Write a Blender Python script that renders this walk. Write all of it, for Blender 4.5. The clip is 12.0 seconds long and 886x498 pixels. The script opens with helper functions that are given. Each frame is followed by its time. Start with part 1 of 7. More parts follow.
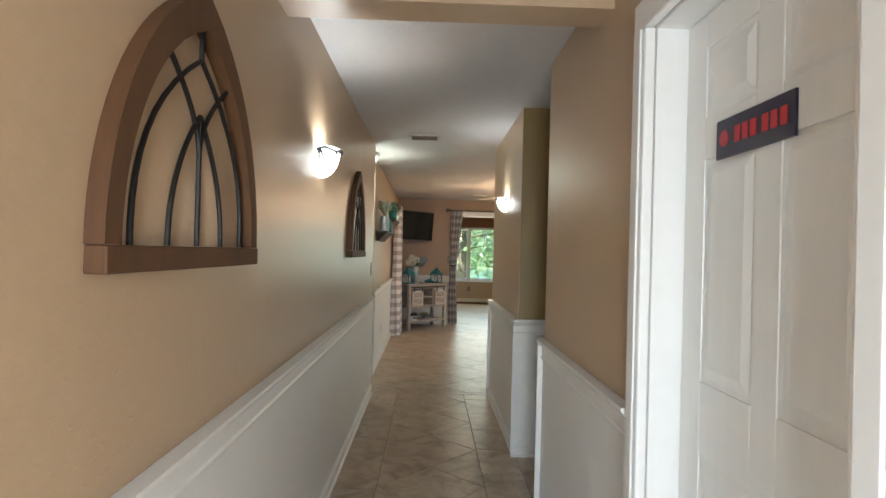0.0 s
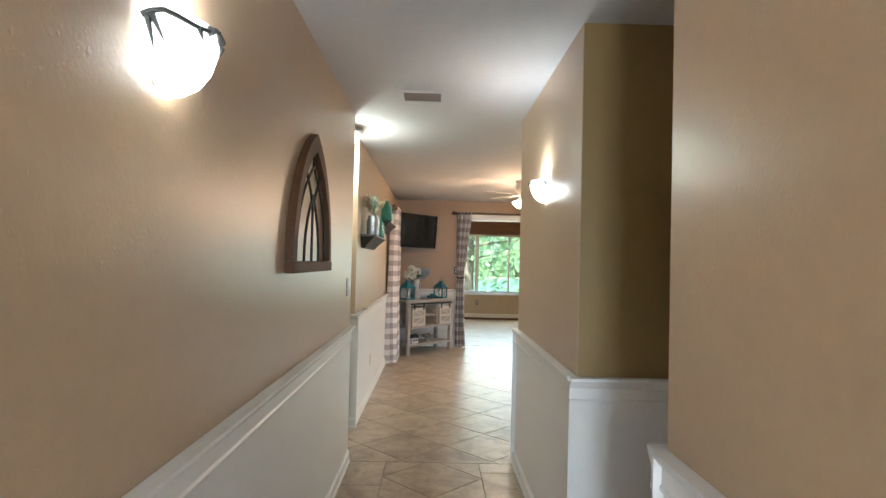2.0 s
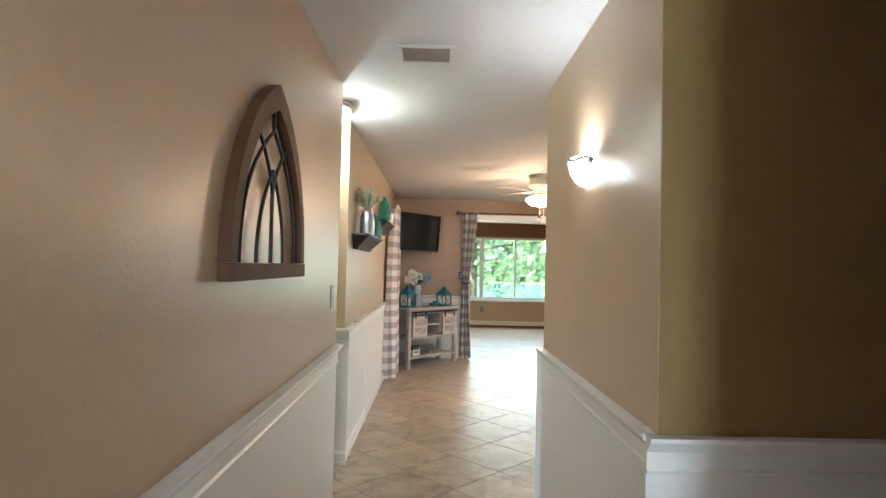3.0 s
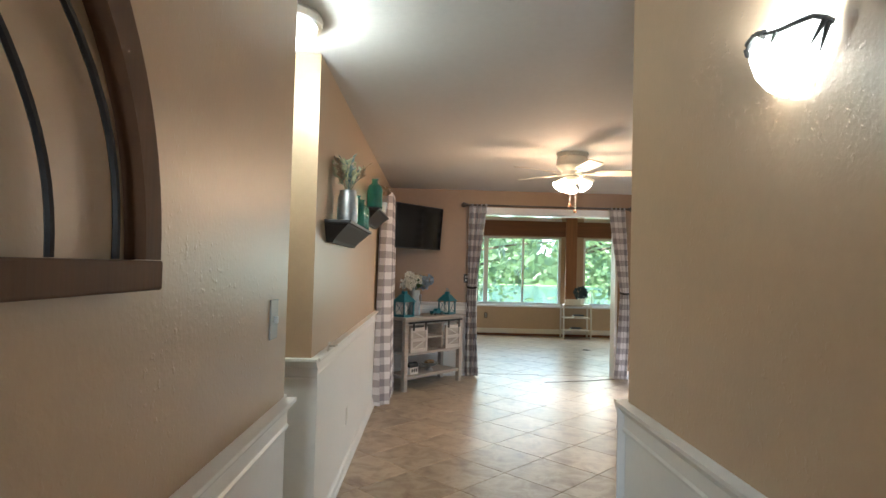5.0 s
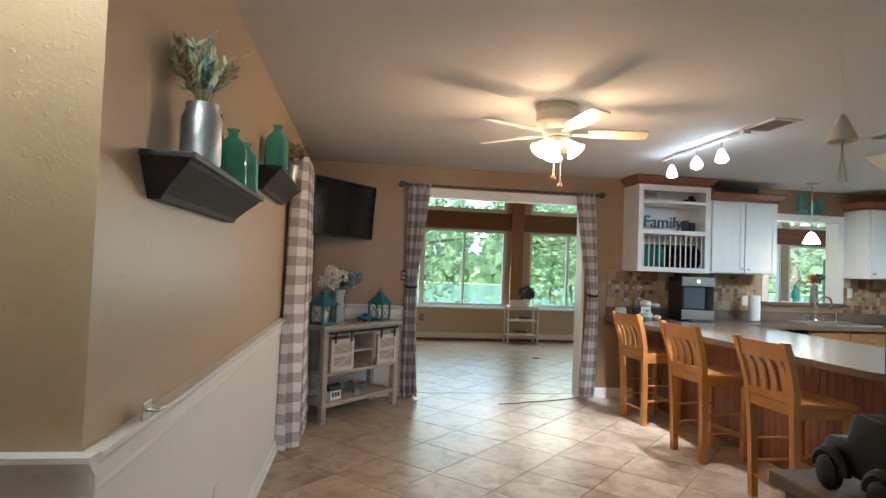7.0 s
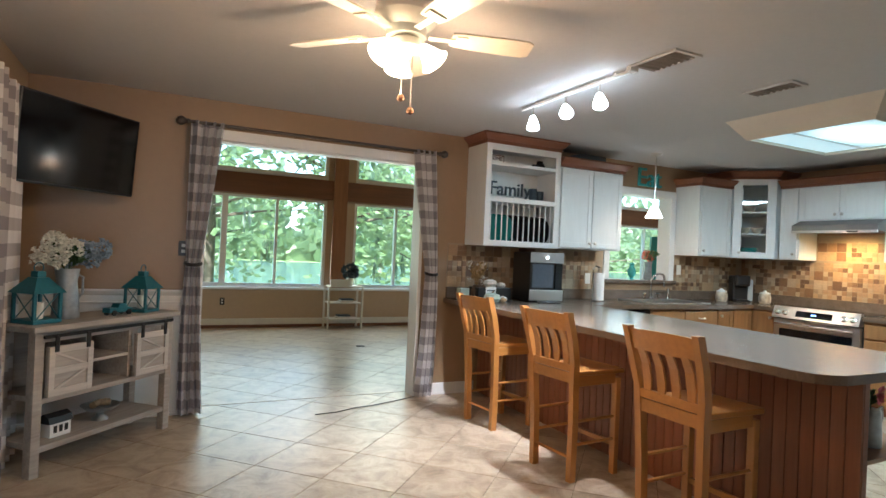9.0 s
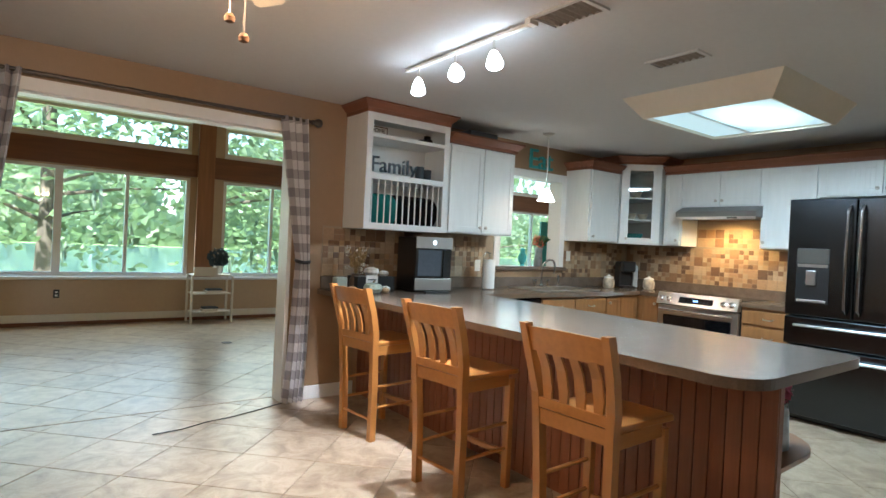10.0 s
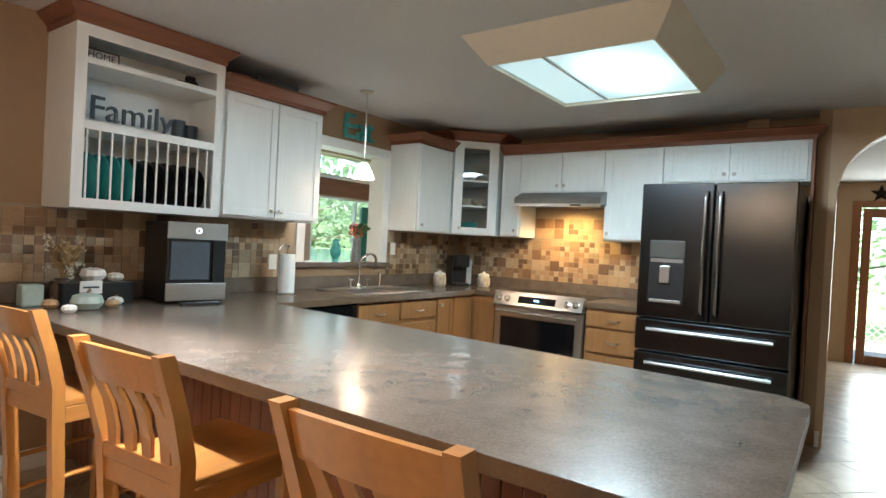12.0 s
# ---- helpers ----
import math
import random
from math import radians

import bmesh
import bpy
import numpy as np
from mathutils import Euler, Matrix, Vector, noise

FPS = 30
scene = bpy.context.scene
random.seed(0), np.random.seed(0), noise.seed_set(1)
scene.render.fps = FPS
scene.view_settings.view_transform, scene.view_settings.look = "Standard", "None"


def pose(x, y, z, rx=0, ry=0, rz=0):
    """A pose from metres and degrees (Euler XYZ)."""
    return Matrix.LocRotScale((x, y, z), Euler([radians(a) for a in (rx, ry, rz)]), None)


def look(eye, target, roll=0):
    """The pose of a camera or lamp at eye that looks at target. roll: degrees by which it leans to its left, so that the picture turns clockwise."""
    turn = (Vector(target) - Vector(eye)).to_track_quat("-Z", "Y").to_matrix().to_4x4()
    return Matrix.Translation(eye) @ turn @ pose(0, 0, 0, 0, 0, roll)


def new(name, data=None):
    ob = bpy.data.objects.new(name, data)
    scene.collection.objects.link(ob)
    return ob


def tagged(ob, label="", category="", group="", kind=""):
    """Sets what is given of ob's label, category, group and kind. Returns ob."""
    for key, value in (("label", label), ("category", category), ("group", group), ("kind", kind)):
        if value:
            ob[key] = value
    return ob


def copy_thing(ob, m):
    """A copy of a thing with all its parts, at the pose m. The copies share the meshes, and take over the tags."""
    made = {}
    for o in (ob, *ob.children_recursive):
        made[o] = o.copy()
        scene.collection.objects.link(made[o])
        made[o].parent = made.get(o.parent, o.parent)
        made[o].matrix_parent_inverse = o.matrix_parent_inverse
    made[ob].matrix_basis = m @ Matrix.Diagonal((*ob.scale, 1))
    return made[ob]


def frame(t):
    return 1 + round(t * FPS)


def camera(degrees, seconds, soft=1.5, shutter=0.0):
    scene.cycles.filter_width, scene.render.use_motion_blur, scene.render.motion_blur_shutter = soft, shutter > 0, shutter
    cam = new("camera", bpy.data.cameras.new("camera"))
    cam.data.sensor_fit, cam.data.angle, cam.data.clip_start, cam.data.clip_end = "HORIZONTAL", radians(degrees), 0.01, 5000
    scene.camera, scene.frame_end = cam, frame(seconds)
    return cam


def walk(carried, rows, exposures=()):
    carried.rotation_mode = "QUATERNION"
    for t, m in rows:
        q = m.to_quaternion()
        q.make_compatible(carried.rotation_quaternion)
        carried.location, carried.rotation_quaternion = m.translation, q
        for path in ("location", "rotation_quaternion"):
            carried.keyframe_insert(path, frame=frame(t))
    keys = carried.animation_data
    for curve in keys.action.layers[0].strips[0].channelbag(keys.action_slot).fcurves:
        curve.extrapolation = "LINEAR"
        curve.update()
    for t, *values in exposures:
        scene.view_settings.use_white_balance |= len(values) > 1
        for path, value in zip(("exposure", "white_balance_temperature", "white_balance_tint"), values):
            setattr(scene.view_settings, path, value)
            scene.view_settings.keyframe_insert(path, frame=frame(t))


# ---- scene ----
cam = camera(75.9, 12.0)
PATH = [
    (0, (0.416, 0.206, 1.417), (0.461, 2.205, 1.429), 1.5),
    (0.5, (0.437, 0.575, 1.416), (0.476, 2.574, 1.441), 1.5),
    (1, (0.433, 0.981, 1.394), (0.466, 2.981, 1.425), 1.4),
    (1.5, (0.422, 1.392, 1.421), (0.452, 3.391, 1.456), 1.4),
    (2, (0.442, 1.82, 1.428), (0.469, 3.819, 1.472), 1.4),
    (2.5, (0.434, 2.197, 1.426), (0.459, 4.196, 1.477), 1.4),
    (3, (0.413, 2.591, 1.42), (0.436, 4.59, 1.48), 1.4),
    (5, (0.346, 3.893, 1.416), (0.382, 5.891, 1.481), 1.5),
    (5.5, (0.345, 4.262, 1.433), (0.402, 6.261, 1.495), 1.8),
    (6, (0.303, 4.636, 1.431), (0.406, 6.632, 1.496), 2.0),
    (6.5, (0.317, 5.005, 1.403), (0.498, 6.996, 1.469), 2.1),
    (8.5, (0.532, 6.319, 1.357), (1.246, 8.187, 1.391), 2.5),
    (9, (0.663, 6.598, 1.337), (1.545, 8.393, 1.35), 2.6),
    (9.5, (0.817, 6.849, 1.335), (1.857, 8.557, 1.333), 2.7),
    (10, (1.037, 7.059, 1.332), (2.245, 8.653, 1.313), 2.8),
    (10.5, (1.257, 7.242, 1.333), (2.603, 8.721, 1.303), 2.9),
    (11, (1.514, 7.484, 1.332), (2.979, 8.845, 1.295), 3.0),
    (11.5, (1.758, 7.673, 1.336), (3.313, 8.93, 1.299), 3.1),
    (12, (2.051, 7.859, 1.341), (3.672, 9.03, 1.319), 3.0),
]
walk(cam, [(t, look(eye, target, roll)) for t, eye, target, roll in PATH], [(0.0, 2.5, 5800, 2), (1.0, 2.7, 5650, 2), (2.0, 3.12, 5500, 2), (3.0, 3.25, 5480, 2), (5.0, 2.8, 5420, 2), (6.5, 2.58, 5400, 2), (8.5, 2.52, 5450, 2), (10.5, 2.45, 5500, 2), (12.0, 2.52, 5800, 2)])

# ---- light ----
world = bpy.data.worlds.new("sky")
scene.world = world
world.use_nodes = True
sky = world.node_tree.nodes.new("ShaderNodeTexSky")
sky.sky_type, sky.sun_disc = "NISHITA", False
sky.sun_elevation, sky.sun_rotation = radians(52), radians(-140)
background = world.node_tree.nodes["Background"]
background.inputs["Strength"].default_value = 0.15
world.node_tree.links.new(sky.outputs[0], background.inputs["Color"])

sun_data = bpy.data.lights.new("sun", "SUN")
sun_data.energy, sun_data.angle, sun_data.color = 5.0, radians(0.6), (1.0, 0.94, 0.84)
new("sun", sun_data).matrix_world = look((-40, -48, 80), (0, 0, 0))

WARM, COOL, NEUTRAL = (1.0, 0.58, 0.31), (0.84, 0.97, 1.0), (1.0, 0.95, 0.90)


def point_lamp(name, place, watts, color, radius=0.03):
    data = bpy.data.lights.new(name, "POINT")
    data.energy, data.color, data.shadow_soft_size = watts, color, radius
    new(name, data).location = place


def spot_lamp(name, place, target, watts, color, angle, blend=0.6, radius=0.02):
    data = bpy.data.lights.new(name, "SPOT")
    data.energy, data.color, data.shadow_soft_size = watts, color, radius
    data.spot_size, data.spot_blend = radians(angle), blend
    new(name, data).matrix_world = look(place, target)


def area_lamp(name, place, target, watts, color, sx, sy):
    data = bpy.data.lights.new(name, "AREA")
    data.shape, data.size, data.size_y, data.energy, data.color = "RECTANGLE", sx, sy, watts, color
    new(name, data).matrix_world = look(place, target)


point_lamp("sconce_bulb", (-0.090, 3.045, 1.865), 1.7, NEUTRAL)
point_lamp("sconce_bulb", (0.990, 4.97, 1.85), 1.7, NEUTRAL)
point_lamp("flush_bulb", (-0.30, 6.25, 2.27), 3.8, (1.0, 0.98, 0.80))
for fx, fy in ((1.44, 8.90), (1.66, 8.80), (1.60, 9.02)):
    point_lamp("fan_bulb", (fx, fy, 2.04), 2.5, WARM, 0.04)
for place, target, watts, angle in (((3.02, 10.03, 2.21), (2.95, 10.06, 0), 10, 95), ((2.98, 9.60, 2.25), (2.62, 10.35, 0), 48, 64), ((2.97, 9.27, 2.23), (2.80, 8.95, 0), 24, 95)):
    spot_lamp("track_bulb", place, target, watts, (1.0, 0.93, 0.92), angle, 0.6, 0.012)
area_lamp("kitchen_tubes", (5.15, 8.92, 2.318), (5.15, 8.92, 0), 15, COOL, 0.80, 0.42)
bpy.data.lights["kitchen_tubes"].shape = "ELLIPSE"
spot_lamp("hood_bulb", (6.94, 10.06, 1.70), (7.14, 10.06, 1.0), 8, (1.0, 0.56, 0.18), 150, 0.8)
point_lamp("pendant_bulb", (5.18, 10.9, 1.80), 1.5, WARM)
area_lamp("window_sky", (1.9, 16.02, 1.5), (1.9, 10, 1.0), 6.5, (1.0, 1.0, 0.84), 2.6, 1.5)
area_lamp("window_sky", (4.6, 16.02, 1.5), (4.6, 10, 1.0), 6.0, (1.0, 1.0, 0.84), 2.0, 1.5)
area_lamp("window_sky", (8.6, 16.02, 1.5), (8.0, 10, 1.0), 8, (0.93, 1.0, 0.92), 3.0, 1.5)
# fill lamp added behind the walk to brighten the hallway
area_lamp("hall_fill", (0.45, -1.04, 1.15), (0.45, 3, 1.1), 10.5, (0.97, 0.98, 1.0), 0.65, 1.7)
area_lamp("door_sky", (11.5, 7.4, 1.2), (7, 7.4, 1.0), 8, (1.0, 0.98, 0.9), 0.8, 1.9)


# ---- materials ----
def node_material(name):
    m = bpy.data.materials.new(name)
    m.use_nodes = True
    nt = m.node_tree
    return m, nt, nt.nodes["Principled BSDF"]


def add(nt, kind, **values):
    n = nt.nodes.new(kind)
    for key, value in values.items():
        n.inputs[key.replace("_", " ")].default_value = value
    return n


def ramp(nt, source, stops):
    n = nt.nodes.new("ShaderNodeValToRGB")
    while len(n.color_ramp.elements) < len(stops):
        n.color_ramp.elements.new(0.5)
    for e, (p, c) in zip(n.color_ramp.elements, stops):
        e.position, e.color = p, (*c, 1)
    nt.links.new(source, n.inputs["Fac"])
    return n


def mul(c, k):
    return tuple(min(1.0, v * k) for v in c)


def surface(name, color, rough=0.5, metal=0.0, grain=40, amount=0.10, bump=0.0, bump_scale=150, coarse=2.0, stretch=(1, 1, 1), spread=0.0, coat=0.0):
    """A colour varied at two scales, with fine relief and uneven gloss; spread varies it from piece to piece."""
    m, nt, b = node_material(name)
    co = nt.nodes.new("ShaderNodeTexCoord")
    mp = nt.nodes.new("ShaderNodeMapping")
    mp.inputs["Scale"].default_value = stretch
    nt.links.new(co.outputs["Object"], mp.inputs["Vector"])
    fine, wide = add(nt, "ShaderNodeTexNoise", Scale=grain, Detail=5.0), add(nt, "ShaderNodeTexNoise", Scale=coarse, Detail=3.0)
    for n in (fine, wide):
        nt.links.new(mp.outputs[0], n.inputs["Vector"])
    mix = nt.nodes.new("ShaderNodeMath")
    mix.operation = "MULTIPLY_ADD"
    mix.inputs[1].default_value = 0.5
    half = nt.nodes.new("ShaderNodeMath")
    half.operation = "MULTIPLY"
    half.inputs[1].default_value = 0.5
    nt.links.new(wide.outputs["Fac"], half.inputs[0])
    nt.links.new(fine.outputs["Fac"], mix.inputs[0])
    nt.links.new(half.outputs[0], mix.inputs[2])
    r = ramp(nt, mix.outputs[0], [(0.3, mul(color, 1 - amount)), (0.7, mul(color, 1 + amount))])
    out = r.outputs["Color"]
    if spread:
        info = nt.nodes.new("ShaderNodeObjectInfo")
        hsv = nt.nodes.new("ShaderNodeHueSaturation")
        rng = nt.nodes.new("ShaderNodeMapRange")
        rng.inputs["To Min"].default_value, rng.inputs["To Max"].default_value = 1 - spread, 1 + spread
        nt.links.new(info.outputs["Random"], rng.inputs["Value"])
        nt.links.new(rng.outputs[0], hsv.inputs["Value"])
        nt.links.new(out, hsv.inputs["Color"])
        out = hsv.outputs[0]
    nt.links.new(out, b.inputs["Base Color"])
    rr = nt.nodes.new("ShaderNodeMapRange")
    rr.inputs["To Min"].default_value, rr.inputs["To Max"].default_value = max(0.03, rough - 0.07), min(1, rough + 0.07)
    nt.links.new(mix.outputs[0], rr.inputs["Value"])
    nt.links.new(rr.outputs[0], b.inputs["Roughness"])
    b.inputs["Metallic"].default_value = metal
    b.inputs["Coat Weight"].default_value = coat
    if bump:
        bn = add(nt, "ShaderNodeTexNoise", Scale=bump_scale, Detail=2.0)
        nt.links.new(mp.outputs[0], bn.inputs["Vector"])
        bp = nt.nodes.new("ShaderNodeBump")
        bp.inputs["Strength"].default_value, bp.inputs["Distance"].default_value = bump, 0.004
        nt.links.new(bn.outputs["Fac"], bp.inputs["Height"])
        nt.links.new(bp.outputs[0], b.inputs["Normal"])
    return m


def glowing(name, color, strength, base=(0.9, 0.9, 0.9)):
    m, nt, b = node_material(name)
    b.inputs["Base Color"].default_value = (*base, 1)
    b.inputs["Roughness"].default_value = 0.3
    b.inputs["Emission Color"].default_value = (*color, 1)
    b.inputs["Emission Strength"].default_value = strength
    return m


def glass(name, color=(1, 1, 1), rough=0.0, weight=1.0):
    m, nt, b = node_material(name)
    b.inputs["Base Color"].default_value = (*color, 1)
    b.inputs["Roughness"].default_value = rough
    b.inputs["Transmission Weight"].default_value = weight
    b.inputs["IOR"].default_value = 1.45
    return m


def pane_material():
    m = bpy.data.materials.new("window_pane")
    m.use_nodes = True
    nt = m.node_tree
    nt.nodes.clear()
    out, mixer = nt.nodes.new("ShaderNodeOutputMaterial"), nt.nodes.new("ShaderNodeMixShader")
    clear, gloss = nt.nodes.new("ShaderNodeBsdfTransparent"), nt.nodes.new("ShaderNodeBsdfGlossy")
    gloss.inputs["Roughness"].default_value = 0.02
    clear.inputs["Color"].default_value = (0.97, 0.99, 0.98, 1)
    mixer.inputs[0].default_value = 0.05
    nt.links.new(clear.outputs[0], mixer.inputs[1])
    nt.links.new(gloss.outputs[0], mixer.inputs[2])
    nt.links.new(mixer.outputs[0], out.inputs[0])
    return m


def wood(name, color, rough=0.4, along="z", amount=0.28, scale=9, coat=0.0, spread=0.0):
    s = {"x": (0.08, 1, 1), "y": (1, 0.08, 1), "z": (1, 1, 0.08)}[along]
    return surface(name, color, rough, 0, scale * 5, amount, 0.12, scale * 12, scale, s, spread, coat)


def gingham_material():
    m, nt, b = node_material("gingham_cloth")
    uv = nt.nodes.new("ShaderNodeUVMap")
    sep = nt.nodes.new("ShaderNodeSeparateXYZ")
    nt.links.new(uv.outputs[0], sep.inputs[0])
    bands = []
    for axis in ("X", "Y"):
        f = nt.nodes.new("ShaderNodeMath")
        f.operation = "PINGPONG"
        f.inputs[1].default_value = 0.072
        nt.links.new(sep.outputs[axis], f.inputs[0])
        g = nt.nodes.new("ShaderNodeMath")
        g.operation = "GREATER_THAN"
        g.inputs[1].default_value = 0.036
        nt.links.new(f.outputs[0], g.inputs[0])
        bands.append(g)
    s = nt.nodes.new("ShaderNodeMath")
    s.operation = "ADD"
    nt.links.new(bands[0].outputs[0], s.inputs[0])
    nt.links.new(bands[1].outputs[0], s.inputs[1])
    d = nt.nodes.new("ShaderNodeMath")
    d.operation = "MULTIPLY"
    d.inputs[1].default_value = 0.5
    nt.links.new(s.outputs[0], d.inputs[0])
    r = ramp(nt, d.outputs[0], [(0.2, (0.84, 0.82, 0.82)), (0.5, (0.52, 0.49, 0.50)), (0.8, (0.29, 0.27, 0.29))])
    r.color_ramp.interpolation = "CONSTANT"
    for e, p in zip(r.color_ramp.elements, (0.0, 0.3, 0.8)):
        e.position = p
    w = add(nt, "ShaderNodeTexNoise", Scale=400.0, Detail=2.0)
    bp = nt.nodes.new("ShaderNodeBump")
    bp.inputs["Strength"].default_value, bp.inputs["Distance"].default_value = 0.3, 0.002
    nt.links.new(w.outputs["Fac"], bp.inputs["Height"])
    nt.links.new(bp.outputs[0], b.inputs["Normal"])
    nt.links.new(r.outputs[0], b.inputs["Base Color"])
    b.inputs["Roughness"].default_value = 0.95
    return m


def island_tones(name, tones, rough=0.6, object_random=False):
    m, nt, b = node_material(name)
    if object_random:
        src = nt.nodes.new("ShaderNodeObjectInfo").outputs["Random"]
    else:
        src = nt.nodes.new("ShaderNodeNewGeometry").outputs["Random Per Island"]
    r = ramp(nt, src, [(i / len(tones), c) for i, c in enumerate(tones)])
    r.color_ramp.interpolation = "CONSTANT"
    n = add(nt, "ShaderNodeTexNoise", Scale=60.0, Detail=4.0)
    co = nt.nodes.new("ShaderNodeTexCoord")
    nt.links.new(co.outputs["Object"], n.inputs["Vector"])
    hsv = nt.nodes.new("ShaderNodeHueSaturation")
    rng = nt.nodes.new("ShaderNodeMapRange")
    rng.inputs["To Min"].default_value, rng.inputs["To Max"].default_value = 0.7, 1.3
    nt.links.new(n.outputs["Fac"], rng.inputs["Value"])
    nt.links.new(rng.outputs[0], hsv.inputs["Value"])
    nt.links.new(r.outputs[0], hsv.inputs["Color"])
    nt.links.new(hsv.outputs[0], b.inputs["Base Color"])
    b.inputs["Roughness"].default_value = rough
    return m


def floor_tile_material():
    m, nt, b = node_material("stone_tile")
    co = nt.nodes.new("ShaderNodeTexCoord")
    info = nt.nodes.new("ShaderNodeObjectInfo")
    shift = nt.nodes.new("ShaderNodeVectorMath")
    shift.operation = "SCALE"
    shift.inputs[0].default_value = (31, 17, 9)
    nt.links.new(info.outputs["Random"], shift.inputs["Scale"])
    summed = nt.nodes.new("ShaderNodeVectorMath")
    nt.links.new(co.outputs["Object"], summed.inputs[0])
    nt.links.new(shift.outputs[0], summed.inputs[1])
    wide, fine = add(nt, "ShaderNodeTexNoise", Scale=6.0, Detail=6.0, Roughness=0.65, Distortion=0.6), add(nt, "ShaderNodeTexNoise", Scale=70.0, Detail=4.0)
    for n in (wide, fine):
        nt.links.new(summed.outputs[0], n.inputs["Vector"])
    r = ramp(nt, wide.outputs["Fac"], [(0.30, (0.215, 0.150, 0.095)), (0.47, (0.36, 0.275, 0.19)), (0.62, (0.47, 0.385, 0.285)), (0.75, (0.33, 0.255, 0.175))])
    hsv = nt.nodes.new("ShaderNodeHueSaturation")
    rng = nt.nodes.new("ShaderNodeMapRange")
    rng.inputs["To Min"].default_value, rng.inputs["To Max"].default_value = 0.88, 1.12
    nt.links.new(info.outputs["Random"], rng.inputs["Value"])
    nt.links.new(rng.outputs[0], hsv.inputs["Value"])
    nt.links.new(r.outputs[0], hsv.inputs["Color"])
    nt.links.new(hsv.outputs[0], b.inputs["Base Color"])
    rr = nt.nodes.new("ShaderNodeMapRange")
    rr.inputs["To Min"].default_value, rr.inputs["To Max"].default_value = 0.22, 0.42
    nt.links.new(wide.outputs["Fac"], rr.inputs["Value"])
    nt.links.new(rr.outputs[0], b.inputs["Roughness"])
    bp = nt.nodes.new("ShaderNodeBump")
    bp.inputs["Strength"].default_value, bp.inputs["Distance"].default_value = 0.25, 0.003
    nt.links.new(fine.outputs["Fac"], bp.inputs["Height"])
    nt.links.new(bp.outputs[0], b.inputs["Normal"])
    return m


def wall_paint(name, color, rough):
    """Paint over sprayed plaster: fine orange peel and scattered larger flecks."""
    m = surface(name, color, rough, 0, 25, 0.05, 0.15, 80, 0.8)
    nt = m.node_tree
    co = nt.nodes.new("ShaderNodeTexCoord")
    flecks, gaps = add(nt, "ShaderNodeTexNoise", Scale=52.0, Detail=2.0, Distortion=0.1), add(nt, "ShaderNodeTexNoise", Scale=2.5, Detail=2.0)
    for n in (flecks, gaps):
        nt.links.new(co.outputs["Object"], n.inputs["Vector"])
    f, g = ramp(nt, flecks.outputs["Fac"], [(0.62, (0, 0, 0)), (0.72, (1, 1, 1))]), ramp(nt, gaps.outputs["Fac"], [(0.42, (0, 0, 0)), (0.62, (1, 1, 1))])
    k = nt.nodes.new("ShaderNodeMath")
    k.operation = "MULTIPLY"
    nt.links.new(f.outputs[0], k.inputs[0])
    nt.links.new(g.outputs[0], k.inputs[1])
    bp = nt.nodes.new("ShaderNodeBump")
    bp.inputs["Strength"].default_value, bp.inputs["Distance"].default_value = 0.30, 0.0022
    nt.links.new(k.outputs[0], bp.inputs["Height"])
    b = nt.nodes["Principled BSDF"]
    nt.links.new(b.inputs["Normal"].links[0].from_socket, bp.inputs["Normal"])
    nt.links.new(bp.outputs[0], b.inputs["Normal"])
    return m


PAINT = wall_paint("tan_wall_paint", (0.475, 0.343, 0.218), 0.36)
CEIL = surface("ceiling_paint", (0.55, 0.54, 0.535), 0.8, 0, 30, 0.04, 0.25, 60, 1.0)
WHITE = surface("white_trim_paint", (0.78, 0.77, 0.75), 0.38, 0, 30, 0.03, 0.08, 60)
DOORWHITE = surface("white_door_paint", (0.78, 0.78, 0.76), 0.33, 0, 40, 0.03, 0.05, 90, 2, (1, 1, 0.1))
CABWHITE = surface("white_cabinet_paint", (0.76, 0.78, 0.78), 0.42, 0, 30, 0.05, 0.1, 90, 3, (1, 1, 0.15))
TILE = floor_tile_material()
GROUT = surface("floor_grout", (0.20, 0.155, 0.105), 0.9, 0, 80, 0.15, 0.2, 200)
CHERRY = wood("cherry_wood", (0.21, 0.075, 0.035), 0.42, "x", 0.22, 7, 0.2)
CROWNWOOD = wood("cherry_crown_wood", (0.22, 0.085, 0.045), 0.45, "x", 0.2, 7)
BEADWOOD = wood("cherry_beadboard", (0.27, 0.095, 0.042), 0.42, "z", 0.25, 7, 0.2, 0.08)
OAK = wood("honey_oak", (0.46, 0.205, 0.052), 0.34, "z", 0.16, 7, 0.35)
OAKSEAT = wood("honey_oak_seat", (0.46, 0.205, 0.052), 0.30, "x", 0.16, 7, 0.35)
BASEWOOD = wood("base_cabinet_maple", (0.29, 0.135, 0.048), 0.4, "z", 0.18, 7, 0.2)
SUNWOOD = wood("sunroom_timber", (0.17, 0.065, 0.025), 0.5, "x", 0.3, 5)
SUNCEIL = wood("sunroom_ceiling_boards", (0.30, 0.17, 0.08), 0.6, "y", 0.25, 5)
DOORWOOD = wood("stained_door_wood", (0.28, 0.12, 0.05), 0.45, "z", 0.25, 6)
ESPRESSO = wood("espresso_stained_wood", (0.022, 0.011, 0.006), 0.6, "z", 0.3, 8)
ARCHWOOD = wood("walnut_frame_wood", (0.085, 0.036, 0.011), 0.72, "z", 0.3, 10)
WHITEWASH = wood("whitewashed_wood", (0.52, 0.47, 0.42), 0.7, "x", 0.2, 12)
